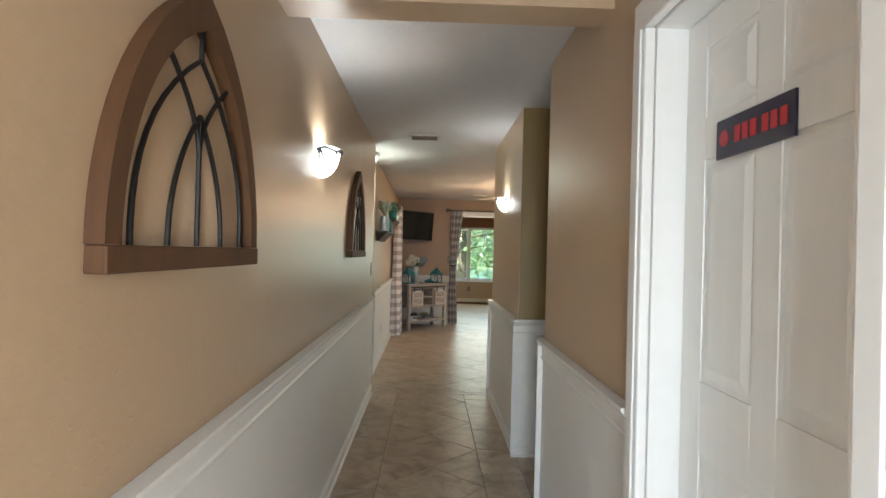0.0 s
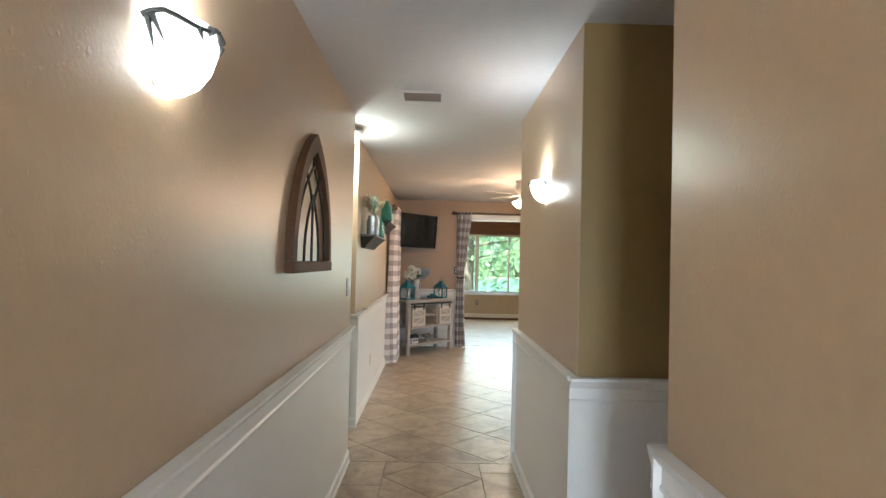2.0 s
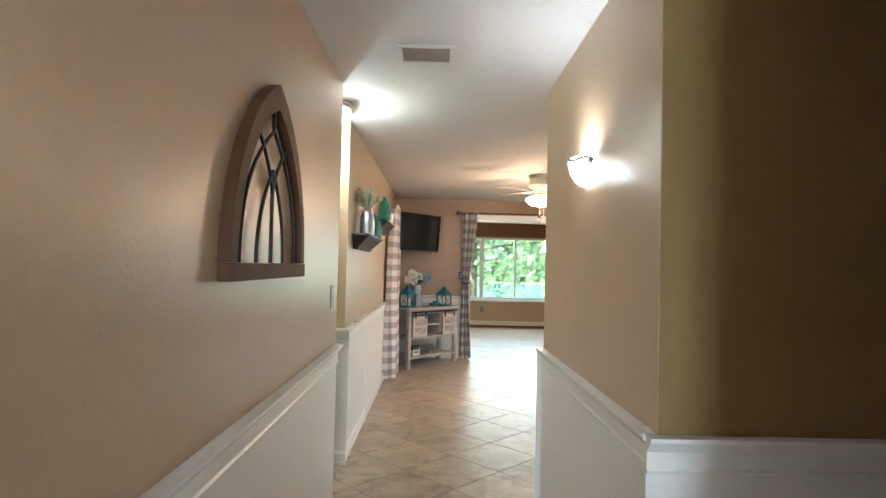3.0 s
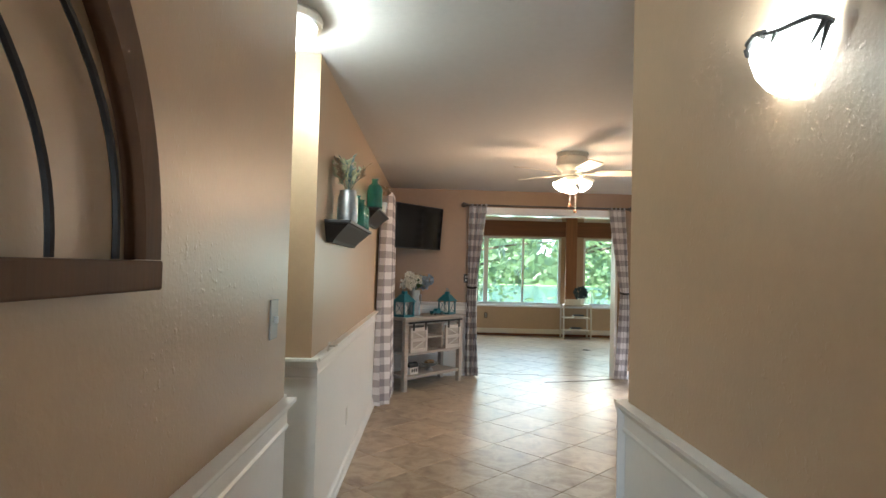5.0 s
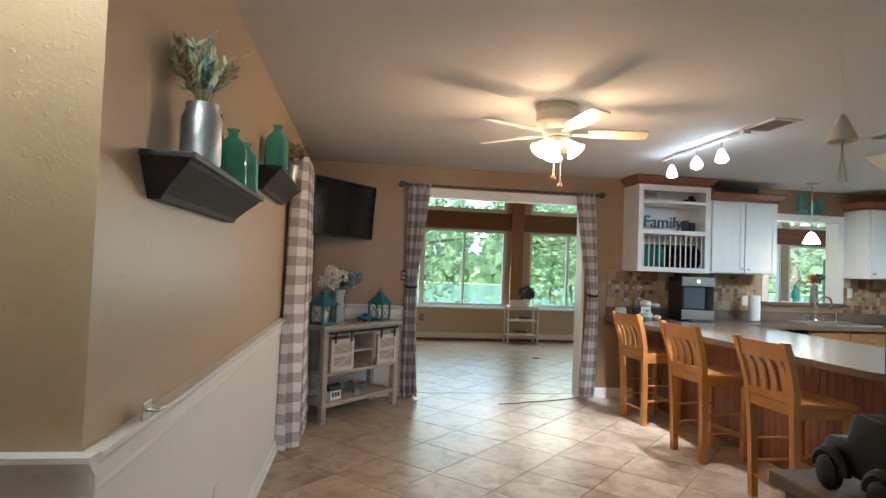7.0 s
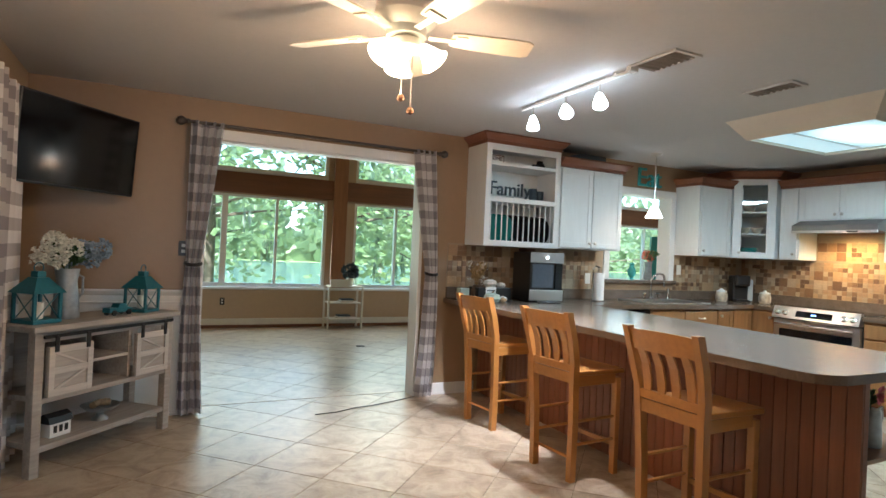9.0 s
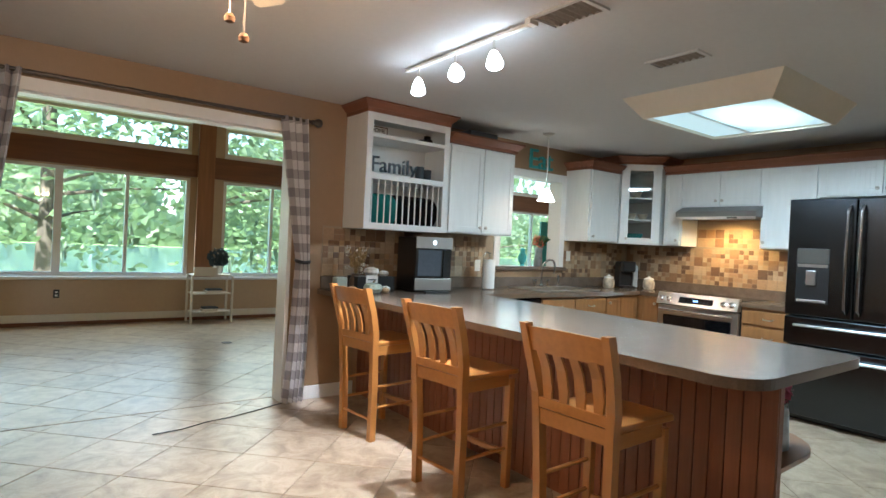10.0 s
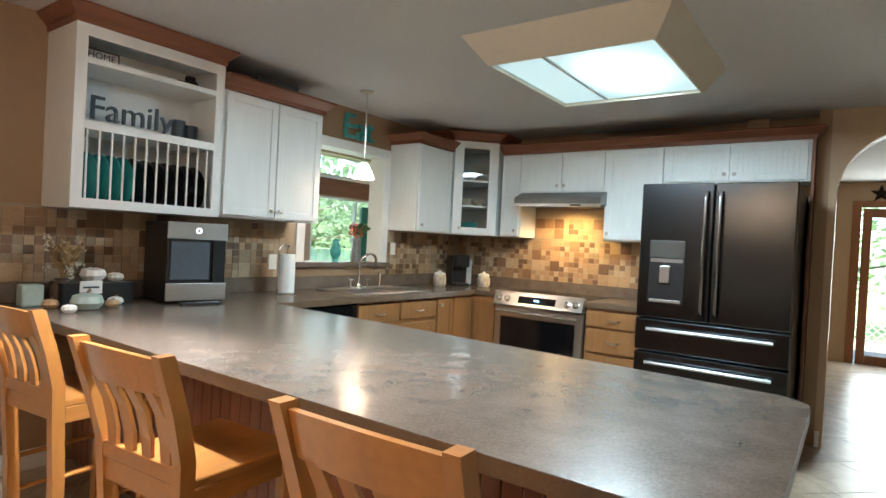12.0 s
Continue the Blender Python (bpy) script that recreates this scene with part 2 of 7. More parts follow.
# paint of the north wall; on the east wall its brown stands in for shade
BROWNPAINTSHADE = wall_paint("brown_wall_paint_and_shade", (0.315, 0.205, 0.118), 0.38)
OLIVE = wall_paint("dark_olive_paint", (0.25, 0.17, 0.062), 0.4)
GREYWOOD = wood("weathered_grey_wood", (0.37, 0.325, 0.28), 0.65, "x", 0.3, 12)
RUSTICWOOD = wood("dark_weathered_wood", (0.15, 0.11, 0.075), 0.7, "y", 0.5, 10)
BLACKWOOD = surface("worn_black_shelf_paint", (0.013, 0.012, 0.012), 0.42, 0, 60, 0.6, 0.15, 120, 6, (1, 0.2, 1))
LAMINATE = surface("brown_laminate", (0.150, 0.116, 0.090), 0.24, 0, 130, 0.35, 0.03, 200, 9)
EDGE = surface("laminate_edge", (0.135, 0.088, 0.055), 0.35, 0, 130, 0.3, 0, 200, 9)
IRON = surface("dark_iron", (0.02, 0.018, 0.017), 0.5, 0.6, 80, 0.3, 0.2, 200)
SCONCEIRON = surface("brushed_grey_iron", (0.09, 0.088, 0.08), 0.5, 0.4, 80, 0.3, 0.2, 200)
ROD = surface("pewter_rod", (0.11, 0.095, 0.085), 0.35, 0.9, 80, 0.2)
SWITCHSTEEL = surface("dull_switch_steel", (0.30, 0.29, 0.27), 0.45, 0.8, 80, 0.08)
CHROME = surface("chrome", (0.72, 0.72, 0.72), 0.16, 1.0, 80, 0.05)
NICKEL = surface("brushed_nickel", (0.55, 0.52, 0.48), 0.3, 1.0, 80, 0.08)
STEEL = surface("stainless_steel", (0.60, 0.60, 0.60), 0.30, 1.0, 400, 0.03, 0, 100, 3)
HOODSTEEL = surface("grey_hood_steel", (0.22, 0.22, 0.22), 0.42, 0.9, 300, 0.05)
BLACKSTEEL = surface("black_stainless", (0.07, 0.08, 0.093), 0.23, 1.0, 300, 0.03, 0, 100, 2, (1, 1, 0.2))
BLACKSTEEL.node_tree.nodes["Principled BSDF"].inputs["Anisotropic"].default_value = 0.3
DARKPLASTIC = surface("black_plastic", (0.012, 0.012, 0.013), 0.35, 0, 60, 0.2)
SCREEN = surface("tv_screen", (0.003, 0.003, 0.0035), 0.09, 0, 20, 0.1)
BLACKGLASS = surface("black_oven_glass", (0.005, 0.005, 0.006), 0.06, 0, 20, 0.1)
GALV = surface("galvanised_metal", (0.40, 0.42, 0.43), 0.42, 0.85, 30, 0.28, 0.1, 60, 8)
TEAL = surface("teal_paint", (0.018, 0.13, 0.165), 0.45, 0, 40, 0.25, 0.1, 90)
TEALSIGN = surface("turquoise_distressed_paint", (0.07, 0.36, 0.36), 0.6, 0, 40, 0.35, 0.2, 90)
TEALGLASS = glass("teal_bottle_glass", (0.30, 0.78, 0.70), 0.05, 0.85)
PANE = pane_material()
FROST = surface("candle_wax", (0.8, 0.78, 0.7), 0.5)
GINGHAM = gingham_material()
PAPER = surface("white_paper", (0.8, 0.79, 0.77), 0.9, 0, 90, 0.04, 0.3, 220)
PLASTICWHITE = surface("white_plastic", (0.75, 0.74, 0.70), 0.4, 0, 40, 0.04)
IVORY = surface("ivory_paint", (0.70, 0.66, 0.56), 0.5, 0, 40, 0.08, 0.1)
FANWHITE = surface("fan_ivory_enamel", (0.72, 0.66, 0.56), 0.35, 0, 40, 0.05)
SAGE = surface("sage_ceramic", (0.36, 0.43, 0.38), 0.5, 0, 30, 0.12, 0.1)
ORANGEGOURD = surface("tan_gourd", (0.5, 0.33, 0.18), 0.6, 0, 30, 0.15)
PLATETEAL = surface("teal_stoneware", (0.05, 0.30, 0.29), 0.2, 0, 30, 0.1)
PLATEBLACK = surface("black_stoneware", (0.016, 0.016, 0.018), 0.2, 0, 30, 0.1)
SLATE = surface("slate_blue_metal", (0.055, 0.075, 0.095), 0.5, 0.3, 40, 0.25)
NAVY = surface("navy_sign_face", (0.012, 0.012, 0.04), 0.4)
REDPAINT = surface("red_sign_paint", (0.45, 0.02, 0.03), 0.45)
PINK = surface("pink_petal", (0.55, 0.13, 0.22), 0.7, 0, 60, 0.25)
CORAL = surface("coral_petal", (0.65, 0.17, 0.10), 0.7, 0, 60, 0.25)
CREAMPETAL = surface("cream_petal", (0.74, 0.72, 0.62), 0.8, 0, 60, 0.12)
BLUEPETAL = surface("blue_grey_petal", (0.26, 0.33, 0.40), 0.8, 0, 60, 0.2)
LEAFMAT = surface("green_leaf", (0.05, 0.11, 0.035), 0.6, 0, 60, 0.4)
DRYLEAF = surface("dried_foliage", (0.28, 0.20, 0.12), 0.8, 0, 60, 0.35)
PALEGREEN = surface("pale_dried_grass", (0.40, 0.42, 0.26), 0.8, 0, 60, 0.3)
DUSTBLUE = surface("dusty_blue_foliage", (0.13, 0.20, 0.20), 0.8, 0, 60, 0.3)
SHADE = glowing("sconce_glass", (1.0, 0.98, 0.95), 0.6)
gt = SHADE.node_tree
through_glass, half_clear = gt.nodes.new("ShaderNodeBsdfTranslucent"), gt.nodes.new("ShaderNodeMixShader")
half_clear.inputs[0].default_value = 0.45
through_glass.inputs["Color"].default_value = (0.95, 0.95, 0.90, 1)
gt.links.new(gt.nodes["Principled BSDF"].outputs[0], half_clear.inputs[1])
gt.links.new(through_glass.outputs[0], half_clear.inputs[2])
gt.links.new(half_clear.outputs[0], gt.nodes["Material Output"].inputs[0])
FANSHADE = glowing("fan_glass", (1.0, 0.80, 0.52), 1.3)
TRACKSHADE = glowing("track_glass", (0.95, 0.97, 1.0), 4.0)
PENDSHADE = glowing("pendant_glass", (1.0, 0.93, 0.82), 1.6)
TUBES = glowing("acrylic_diffuser", (0.66, 0.96, 1.0), 0.1)
nt = TUBES.node_tree
place, mapping, ball, level = nt.nodes.new("ShaderNodeTexCoord"), nt.nodes.new("ShaderNodeMapping"), nt.nodes.new("ShaderNodeTexGradient"), nt.nodes.new("ShaderNodeMapRange")
ball.gradient_type = "SPHERICAL"
mapping.inputs["Location"].default_value = (-0.03, 0.40, 0.0)
mapping.inputs["Scale"].default_value = (2.0, 3.2, 0.1)
level.inputs["To Min"].default_value, level.inputs["To Max"].default_value = 0.11, 0.55
nt.links.new(place.outputs["Object"], mapping.inputs["Vector"])
nt.links.new(mapping.outputs[0], ball.inputs["Vector"])
nt.links.new(ball.outputs["Fac"], level.inputs["Value"])
nt.links.new(level.outputs[0], nt.nodes["Principled BSDF"].inputs["Emission Strength"])
LED = glowing("blue_led", (0.1, 0.35, 1.0), 1.5)
WHITELED = glowing("white_led", (0.9, 0.95, 1.0), 1.0)
BRUSHNICKELVENT = surface("ceiling_vent_metal", (0.26, 0.22, 0.19), 0.5, 0.2, 60, 0.15)
BACKSPLASH = island_tones("tumbled_stone", [(0.36, 0.24, 0.14), (0.20, 0.115, 0.06), (0.43, 0.33, 0.22), (0.27, 0.165, 0.09), (0.38, 0.29, 0.19), (0.30, 0.22, 0.14), (0.14, 0.08, 0.045), (0.41, 0.28, 0.16)], 0.5, True)
GROUTWALL = surface("backsplash_grout", (0.34, 0.27, 0.19), 0.9, 0, 80, 0.1, 0.2)
BARK = surface("bark", (0.10, 0.075, 0.055), 0.9, 0, 14, 0.5, 0.9, 30, 3, (1, 1, 0.2))
LEAVES = island_tones("tree_leaves", [(0.07, 0.12, 0.045), (0.11, 0.17, 0.07), (0.15, 0.22, 0.09), (0.09, 0.14, 0.06), (0.20, 0.26, 0.13), (0.13, 0.19, 0.09)], 0.6)
lt = LEAVES.node_tree
tr, mx = lt.nodes.new("ShaderNodeBsdfTranslucent"), lt.nodes.new("ShaderNodeMixShader")
mx.inputs[0].default_value = 0.55
tr.inputs["Color"].default_value = (0.46, 0.50, 0.32, 1)
lt.links.new(lt.nodes["Principled BSDF"].outputs[0], mx.inputs[1])
lt.links.new(tr.outputs[0], mx.inputs[2])
lt.links.new(mx.outputs[0], lt.nodes["Material Output"].inputs[0])
MOSS = island_tones("hanging_moss", [(0.14, 0.17, 0.12), (0.20, 0.23, 0.17), (0.10, 0.13, 0.09)], 0.9)
GRASS = surface("lawn", (0.20, 0.28, 0.10), 0.9, 0, 25, 0.35, 0.8, 60, 0.4)
WATER = surface("lake_water", (0.10, 0.17, 0.16), 0.08, 0, 4, 0.15, 0.15, 3, 0.2)
DECK = wood("grey_deck", (0.35, 0.28, 0.22), 0.8, "x", 0.3, 6)
MUG = surface("patterned_ceramic", (0.55, 0.48, 0.38), 0.35, 0, 14, 0.5, 0, 90, 18)


# ---- helpers ----
def bx(bm, x0, x1, y0, y1, z0, z1, bevel=0.0):
    vs = [bm.verts.new((x, y, z)) for x in (x0, x1) for y in (y0, y1) for z in (z0, z1)]
    fs = [bm.faces.new([vs[i] for i in f]) for f in ((0, 1, 3, 2), (4, 6, 7, 5), (0, 4, 5, 1), (2, 3, 7, 6), (0, 2, 6, 4), (1, 5, 7, 3))]
    if bevel:
        bmesh.ops.bevel(bm, geom=list({e for f in fs for e in f.edges}), offset=bevel, segments=2, profile=0.5, affect="EDGES")
    return bm


def ring_frame(way):
    w = Vector(way).normalized()
    u = w.orthogonal().normalized()
    return u, w.cross(u)


def tube(bm, pts, r, n=8, taper=1.0, cap=True):
    pts = [Vector(p) for p in pts]
    rings, u = [], None
    for i, p in enumerate(pts):
        w = (pts[min(i + 1, len(pts) - 1)] - pts[max(i - 1, 0)]).normalized()
        if u is None:
            u = w.orthogonal().normalized()
        u = (u - w * u.dot(w)).normalized()
        v = w.cross(u)
        k = r * (1 + (taper - 1) * i / max(1, len(pts) - 1))
        rings.append([bm.verts.new(p + (u * math.cos(a) + v * math.sin(a)) * k) for a in (2 * math.pi * j / n for j in range(n))])
    for a, b in zip(rings, rings[1:]):
        for j in range(n):
            bm.faces.new((a[j], a[(j + 1) % n], b[(j + 1) % n], b[j]))
    if cap:
        bm.faces.new(rings[0][::-1])
        bm.faces.new(rings[-1])
    return bm


def cyl(bm, p0, p1, r0, r1=None, n=16):
    return tube(bm, [p0, p1], r0, n, (r1 if r1 is not None else r0) / r0)


def lathe(bm, prof, n=24, at=(0, 0, 0), sx=1.0, sy=1.0, flute=0.0, flutes=0):
    c, rings = Vector(at), []
    for r, z in prof:
        rings.append([bm.verts.new(c + Vector((math.cos(a) * r * sx * (1 + flute * math.cos(a * flutes)), math.sin(a) * r * sy * (1 + flute * math.cos(a * flutes)), z))) for a in (2 * math.pi * j / n for j in range(n))])
    for a, b in zip(rings, rings[1:]):
        for j in range(n):
            bm.faces.new((a[j], a[(j + 1) % n], b[(j + 1) % n], b[j]))
    if prof[0][0] > 1e-4:
        bm.faces.new(rings[0][::-1])
    if prof[-1][0] > 1e-4:
        bm.faces.new(rings[-1])
    return bm


def prism(bm, poly, a0, a1, axis="z"):
    """A straight solid over a flat outline; the outline's two numbers run along the other two axes in x, y, z order."""
    def put(p, a):
        return {"x": (a, p[0], p[1]), "y": (p[0], a, p[1]), "z": (p[0], p[1], a)}[axis]
    lo, hi = [bm.verts.new(put(p, a0)) for p in poly], [bm.verts.new(put(p, a1)) for p in poly]
    bm.faces.new(lo[::-1])
    bm.faces.new(hi)
    for i in range(len(poly)):
        j = (i + 1) % len(poly)
        bm.faces.new((lo[i], lo[j], hi[j], hi[i]))
    bmesh.ops.recalc_face_normals(bm, faces=bm.faces[:])
    return bm


def mesh_of(name, bm, mat, smooth=False):
    bm.normal_update()
    me = bpy.data.meshes.new(name)
    bmesh.ops.recalc_face_normals(bm, faces=bm.faces[:])
    bm.to_mesh(me)
    bm.free()
    me.materials.append(mat)
    if smooth:
        me.polygons.foreach_set("use_smooth", [True] * len(me.polygons))
        me.set_sharp_from_angle(angle=radians(38))
    return me


def part(name, bm, mat, parent=None, label="", smooth=False):
    ob = new(name, mesh_of(name, bm, mat, smooth))
    if parent:
        ob.parent = parent
    if label:
        ob["label"] = label
    return ob


def thing(name, m, label, category, group=""):
    ob = new(name)
    ob.empty_display_size = 0.05
    ob.matrix_world = m
    return tagged(ob, label, category, group)


def B():
    return bmesh.new()


def structure(name, bm, mat, label, smooth=False):
    return tagged(part(name, bm, mat, None, "", smooth), label, name.rstrip("_0123456789").split("_")[0], "", "structure")


# ---- structure ----
H = 2.455
bm = B()
bx(bm, -2.0, 12.0, -1.2, 11.6, -0.2, -0.006)
floor = structure("floor", bm, GROUT, "beige stone-look ceramic tile floor with brown grout")

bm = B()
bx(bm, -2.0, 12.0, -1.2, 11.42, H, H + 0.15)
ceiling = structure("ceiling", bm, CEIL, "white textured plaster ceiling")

bm = B()
bx(bm, -0.30, -0.15, -1.2, 5.86, 0, H)
structure("wall_hall_west", bm, PAINT, "tan painted hallway wall with orange peel texture")
bm = B()
bx(bm, -2.0, -0.23, 6.68, 6.83, 0, H)
bx(bm, -0.38, -0.23, 6.83, 11.42, 0, H)
structure("wall_dining_west", bm, PAINT, "tan painted dining wall with white wainscot")
bm = B()
bx(bm, -2.0, -1.85, -1.2, 6.68, 0, H)
bx(bm, -1.85, -0.30, 4.3, 4.4, 0, H)
structure("wall_side_room", bm, PAINT, "tan painted wall of the side passage")
bm = B()
bx(bm, -0.15, 0.05, -1.2, -1.05, 0, H)
bx(bm, 0.85, 1.05, -1.2, -1.05, 0, H)
bx(bm, 0.05, 0.85, -1.2, -1.05, 2.05, H)
structure("wall_hall_south", bm, PAINT, "tan painted wall that closes the hallway")

DOOR_Y0, DOOR_Y1, DOOR_TOP = 1.0, 1.83, 2.09
bm = B()
bx(bm, 1.05, 1.20, -1.2, DOOR_Y0, 0, H)
bx(bm, 1.05, 1.20, DOOR_Y1, 3.28, 0, H)
bx(bm, 1.05, 1.20, DOOR_Y0, DOOR_Y1, DOOR_TOP, H)
structure("wall_hall_east", bm, PAINT, "tan painted hallway wall with a door opening")
bm = B()
bx(bm, 1.20, 2.6, 3.13, 3.28, 0, H)
bx(bm, 2.45, 2.6, 3.28, 4.20, 0, H)
structure("wall_nook", bm, PAINT, "tan painted wall of a dim side nook")
bm = B()
bx(bm, 1.05, 1.20, 4.206, 5.90, 0, H)
bx(bm, 1.20, 7.03, 5.75, 5.90, 0, H)
structure("wall_hall_end", bm, PAINT, "tan painted wall at the end of the hallway")
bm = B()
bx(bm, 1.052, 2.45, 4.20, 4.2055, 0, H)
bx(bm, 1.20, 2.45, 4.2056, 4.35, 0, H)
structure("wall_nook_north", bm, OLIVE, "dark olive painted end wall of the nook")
bm = B()
bx(bm, -0.15, 1.05, 2.21, 2.38, 2.30, H)
structure("beam_hall", bm, PAINT, "tan painted dropped beam across the hallway ceiling")

# wall between kitchen and sunroom, with the wide opening and the pass-through window
OX0, OX1, OZ = 0.93, 2.80, 2.17
WX0, WX1, WZ0, WZ1 = 5.06, 5.99, 1.13, 2.10
bm = B()
EAST = 7.26
Y0, Y1 = 11.42, 11.58
bx(bm, -0.38, OX0, Y0, Y1, 0, 3.2)
bx(bm, OX0, OX1, Y0, Y1, OZ, 3.2)
bx(bm, OX1, WX0, Y0, Y1, 0, 3.2)
bx(bm, WX0, WX1, Y0, Y1, 0, WZ0)
bx(bm, WX0, WX1, Y0, Y1, WZ1, 3.2)
bx(bm, WX1, 7.65, Y0, Y1, 0, 3.2)
wall_north = structure("wall_north", bm, BROWNPAINTSHADE, "brown painted wall with a wide opening to the sunroom")
# east wall: brown colour carries the shadow above the cabinets
bm = B()
bx(bm, EAST, EAST + 0.15, 8.03, 11.42, 0, H)
bx(bm, 7.03, EAST, 8.03, 8.11, 0, H)
wall_east = structure("wall_east", bm, BROWNPAINTSHADE, "kitchen wall behind the cabinets with its shade painted in brown")

# arch wall
bm = B()
AC, AZ, AR = 7.53, 1.84, 0.45
poly = [(5.90, 0), (AC - AR, 0)] + [(AC - AR * math.cos(a), AZ + AR * math.sin(a)) for a in (math.pi * i / 24 for i in range(25))] + [(AC + AR, 0), (8.03, 0), (8.03, H), (5.90, H)]
prism(bm, poly, 7.03, 7.18, "x")
structure("wall_arch", bm, PAINT, "tan painted wall with a rounded arch opening")
bm = B()
bx(bm, 11.6, 11.75, 5.0, 6.93, 0, H)
bx(bm, 11.6, 11.75, 7.80, 8.6, 0, H)
bx(bm, 11.6, 11.75, 6.93, 7.80, 2.12, H)
bx(bm, 7.18, 11.75, 4.9, 5.0, 0, H)
bx(bm, 7.65, 11.6, 8.45, 8.6, 0, H)
bx(bm, 7.18, 7.65, 8.45, 8.6, 0, H)
structure("wall_back_room", bm, PAINT, "tan painted walls of the room beyond the arch")

# sunroom
bm = B()
bx(bm, -0.4, 12.2, 11.6, 16.3, -0.2, -0.006)
sunroom_floor = structure("floor_sunroom", bm, GROUT, "beige stone tile floor of the sunroom")
bm = B()
bx(bm, -0.4, 12.2, 11.58, 16.3, 3.15, 3.3)
structure("ceiling_sunroom", bm, SUNCEIL, "brown wooden sunroom ceiling")
bm = B()
bx(bm, -0.4, -0.25, 11.58, 16.3, 0, 3.15)
bx(bm, 12.05, 12.2, 11.58, 16.3, 0, 3.15)
structure("wall_sunroom_ends", bm, PAINT, "tan painted end walls of the sunroom")
SY = 16.1
BAYS = [(0.0, 3.12), (3.60, 6.60), (7.05, 9.05), (9.2, 11.8)]
bm = B()
bx(bm, -0.4, 12.2, SY, SY + 0.15, 0, 0.62)
bx(bm, -0.4, 12.2, SY, SY + 0.15, 2.95, 3.15)
for a, b in ((-0.4, 0.0), (3.12, 3.60), (6.60, 7.05), (9.05, 9.2), (11.8, 12.2)):
    bx(bm, a, b, SY, SY + 0.15, 0.62, 2.95)
for a, b in BAYS:
    bx(bm, a, b, SY + 0.03, SY + 0.12, 2.12, 2.48)
structure("wall_sunroom_north", bm, PAINT, "tan painted sunroom wall with large windows")
# white trim of the sunroom and its windows, each a thing of its own
count = 0
for a, b in BAYS:
    mulls = {0.0: [1.50, 2.30], 3.60: [4.38, 5.5], 7.05: [8.05], 9.2: [10.4]}[a]
    for z0, z1, cuts in ((0.66, 2.12, mulls), (2.50, 2.93, [])):
        count += 1
        w = structure("window_%d" % count, bx(B(), a, b, SY - 0.005, SY + 0.02, z0 - 0.03, z0 + 0.012, 0.004), WHITE, "white framed window pane looking on trees")
        bm = B()
        for x0, x1 in ((a, a + 0.05), (b - 0.05, b)):
            bx(bm, x0, x1, SY + 0.022, SY + 0.10, z0, z1)
        bx(bm, a + 0.05, b - 0.05, SY + 0.022, SY + 0.10, z1 - 0.04, z1)
        bx(bm, a + 0.05, b - 0.05, SY + 0.022, SY + 0.10, z0 + 0.014, z0 + 0.05)
        for c in cuts:
            k = 0.045 if c == 1.50 else 0.02
            bx(bm, c - k, c + k, SY + 0.022, SY + 0.10, z0 + 0.05, z1 - 0.04)
        part("window_frame", bm, IVORY if z0 > 2 else WHITE, w)
        edges = [a + 0.05, *cuts, b - 0.05]
        for p, q in zip(edges, edges[1:]):
            pane = part("pane", bx(B(), p, q, SY + 0.055, SY + 0.061, z0 + 0.03, z1 - 0.03), PANE, w)
            pane.visible_shadow = False
bm = B()
bx(bm, -0.25, 12.0, SY - 0.10, SY - 0.006, 0.615, 0.655, 0.008)
structure("sill_sunroom", bm, WHITE, "white painted long window sill")
bm = B()
bx(bm, -0.25, 12.0, SY - 0.018, SY - 0.001, 0.05, 0.15, 0.004)
structure("baseboard_sunroom", bm, IVORY, "cream baseboard under the sunroom windows")
bm = B()
bx(bm, -0.25, 12.0, SY - 0.012, SY - 0.001, 0, 0.05)
structure("trim_sunroom_floor", bm, SUNWOOD, "brown wooden strip along the floor")
bm = B()
bx(bm, -0.25, 12.0, SY - 0.05, SY - 0.002, 2.14, 2.465, 0.006)
structure("beam_sunroom", bm, SUNWOOD, "dark stained timber beam over the sunroom windows")
bm = B()
bx(bm, 3.20, 3.44, SY - 0.09, SY - 0.052, 0.66, 3.14, 0.006)
bx(bm, 6.70, 6.94, SY - 0.09, SY - 0.052, 0.66, 3.14, 0.006)
structure("trim_sunroom_posts", bm, DOORWOOD, "stained timber posts between the windows")

# opening trim
bm = B()
for x0, x1 in ((OX0 - 0.012, OX0 + 0.02), (OX1 - 0.02, OX1 + 0.012)):
    bx(bm, x0, x1, Y0 - 0.012, Y1 + 0.012, 0, OZ - 0.02)
bx(bm, OX0 - 0.012, OX1 + 0.012, Y0 - 0.012, Y1 + 0.012, OZ - 0.02, OZ + 0.06)
bx(bm, OX0 + 0.02, OX1 - 0.02, Y0 + 0.02, Y1 - 0.02, OZ - 0.035, OZ - 0.022)
structure("trim_opening", bm, WHITE, "white painted jambs and header of the wide opening")
bm = B()
for x0, x1 in ((WX0 - 0.07, WX0 + 0.012), (WX1 - 0.012, WX1 + 0.07)):
    bx(bm, x0, x1, Y0 - 0.018, Y1 + 0.01, WZ0, WZ1 - 0.012, 0.003)
bx(bm, WX0 - 0.07, WX1 + 0.07, Y0 - 0.018, Y1 + 0.01, WZ1 - 0.012, WZ1 + 0.07, 0.003)
structure("trim_pass_through", bm, WHITE, "white casing of the kitchen pass-through window")
bm = B()
bx(bm, WX0 - 0.09, WX1 + 0.09, Y0 - 0.05, Y1 + 0.06, WZ0 - 0.04, WZ0 - 0.001, 0.006)
structure("sill_pass_through", bm, LAMINATE, "brown laminate sill of the pass-through window")


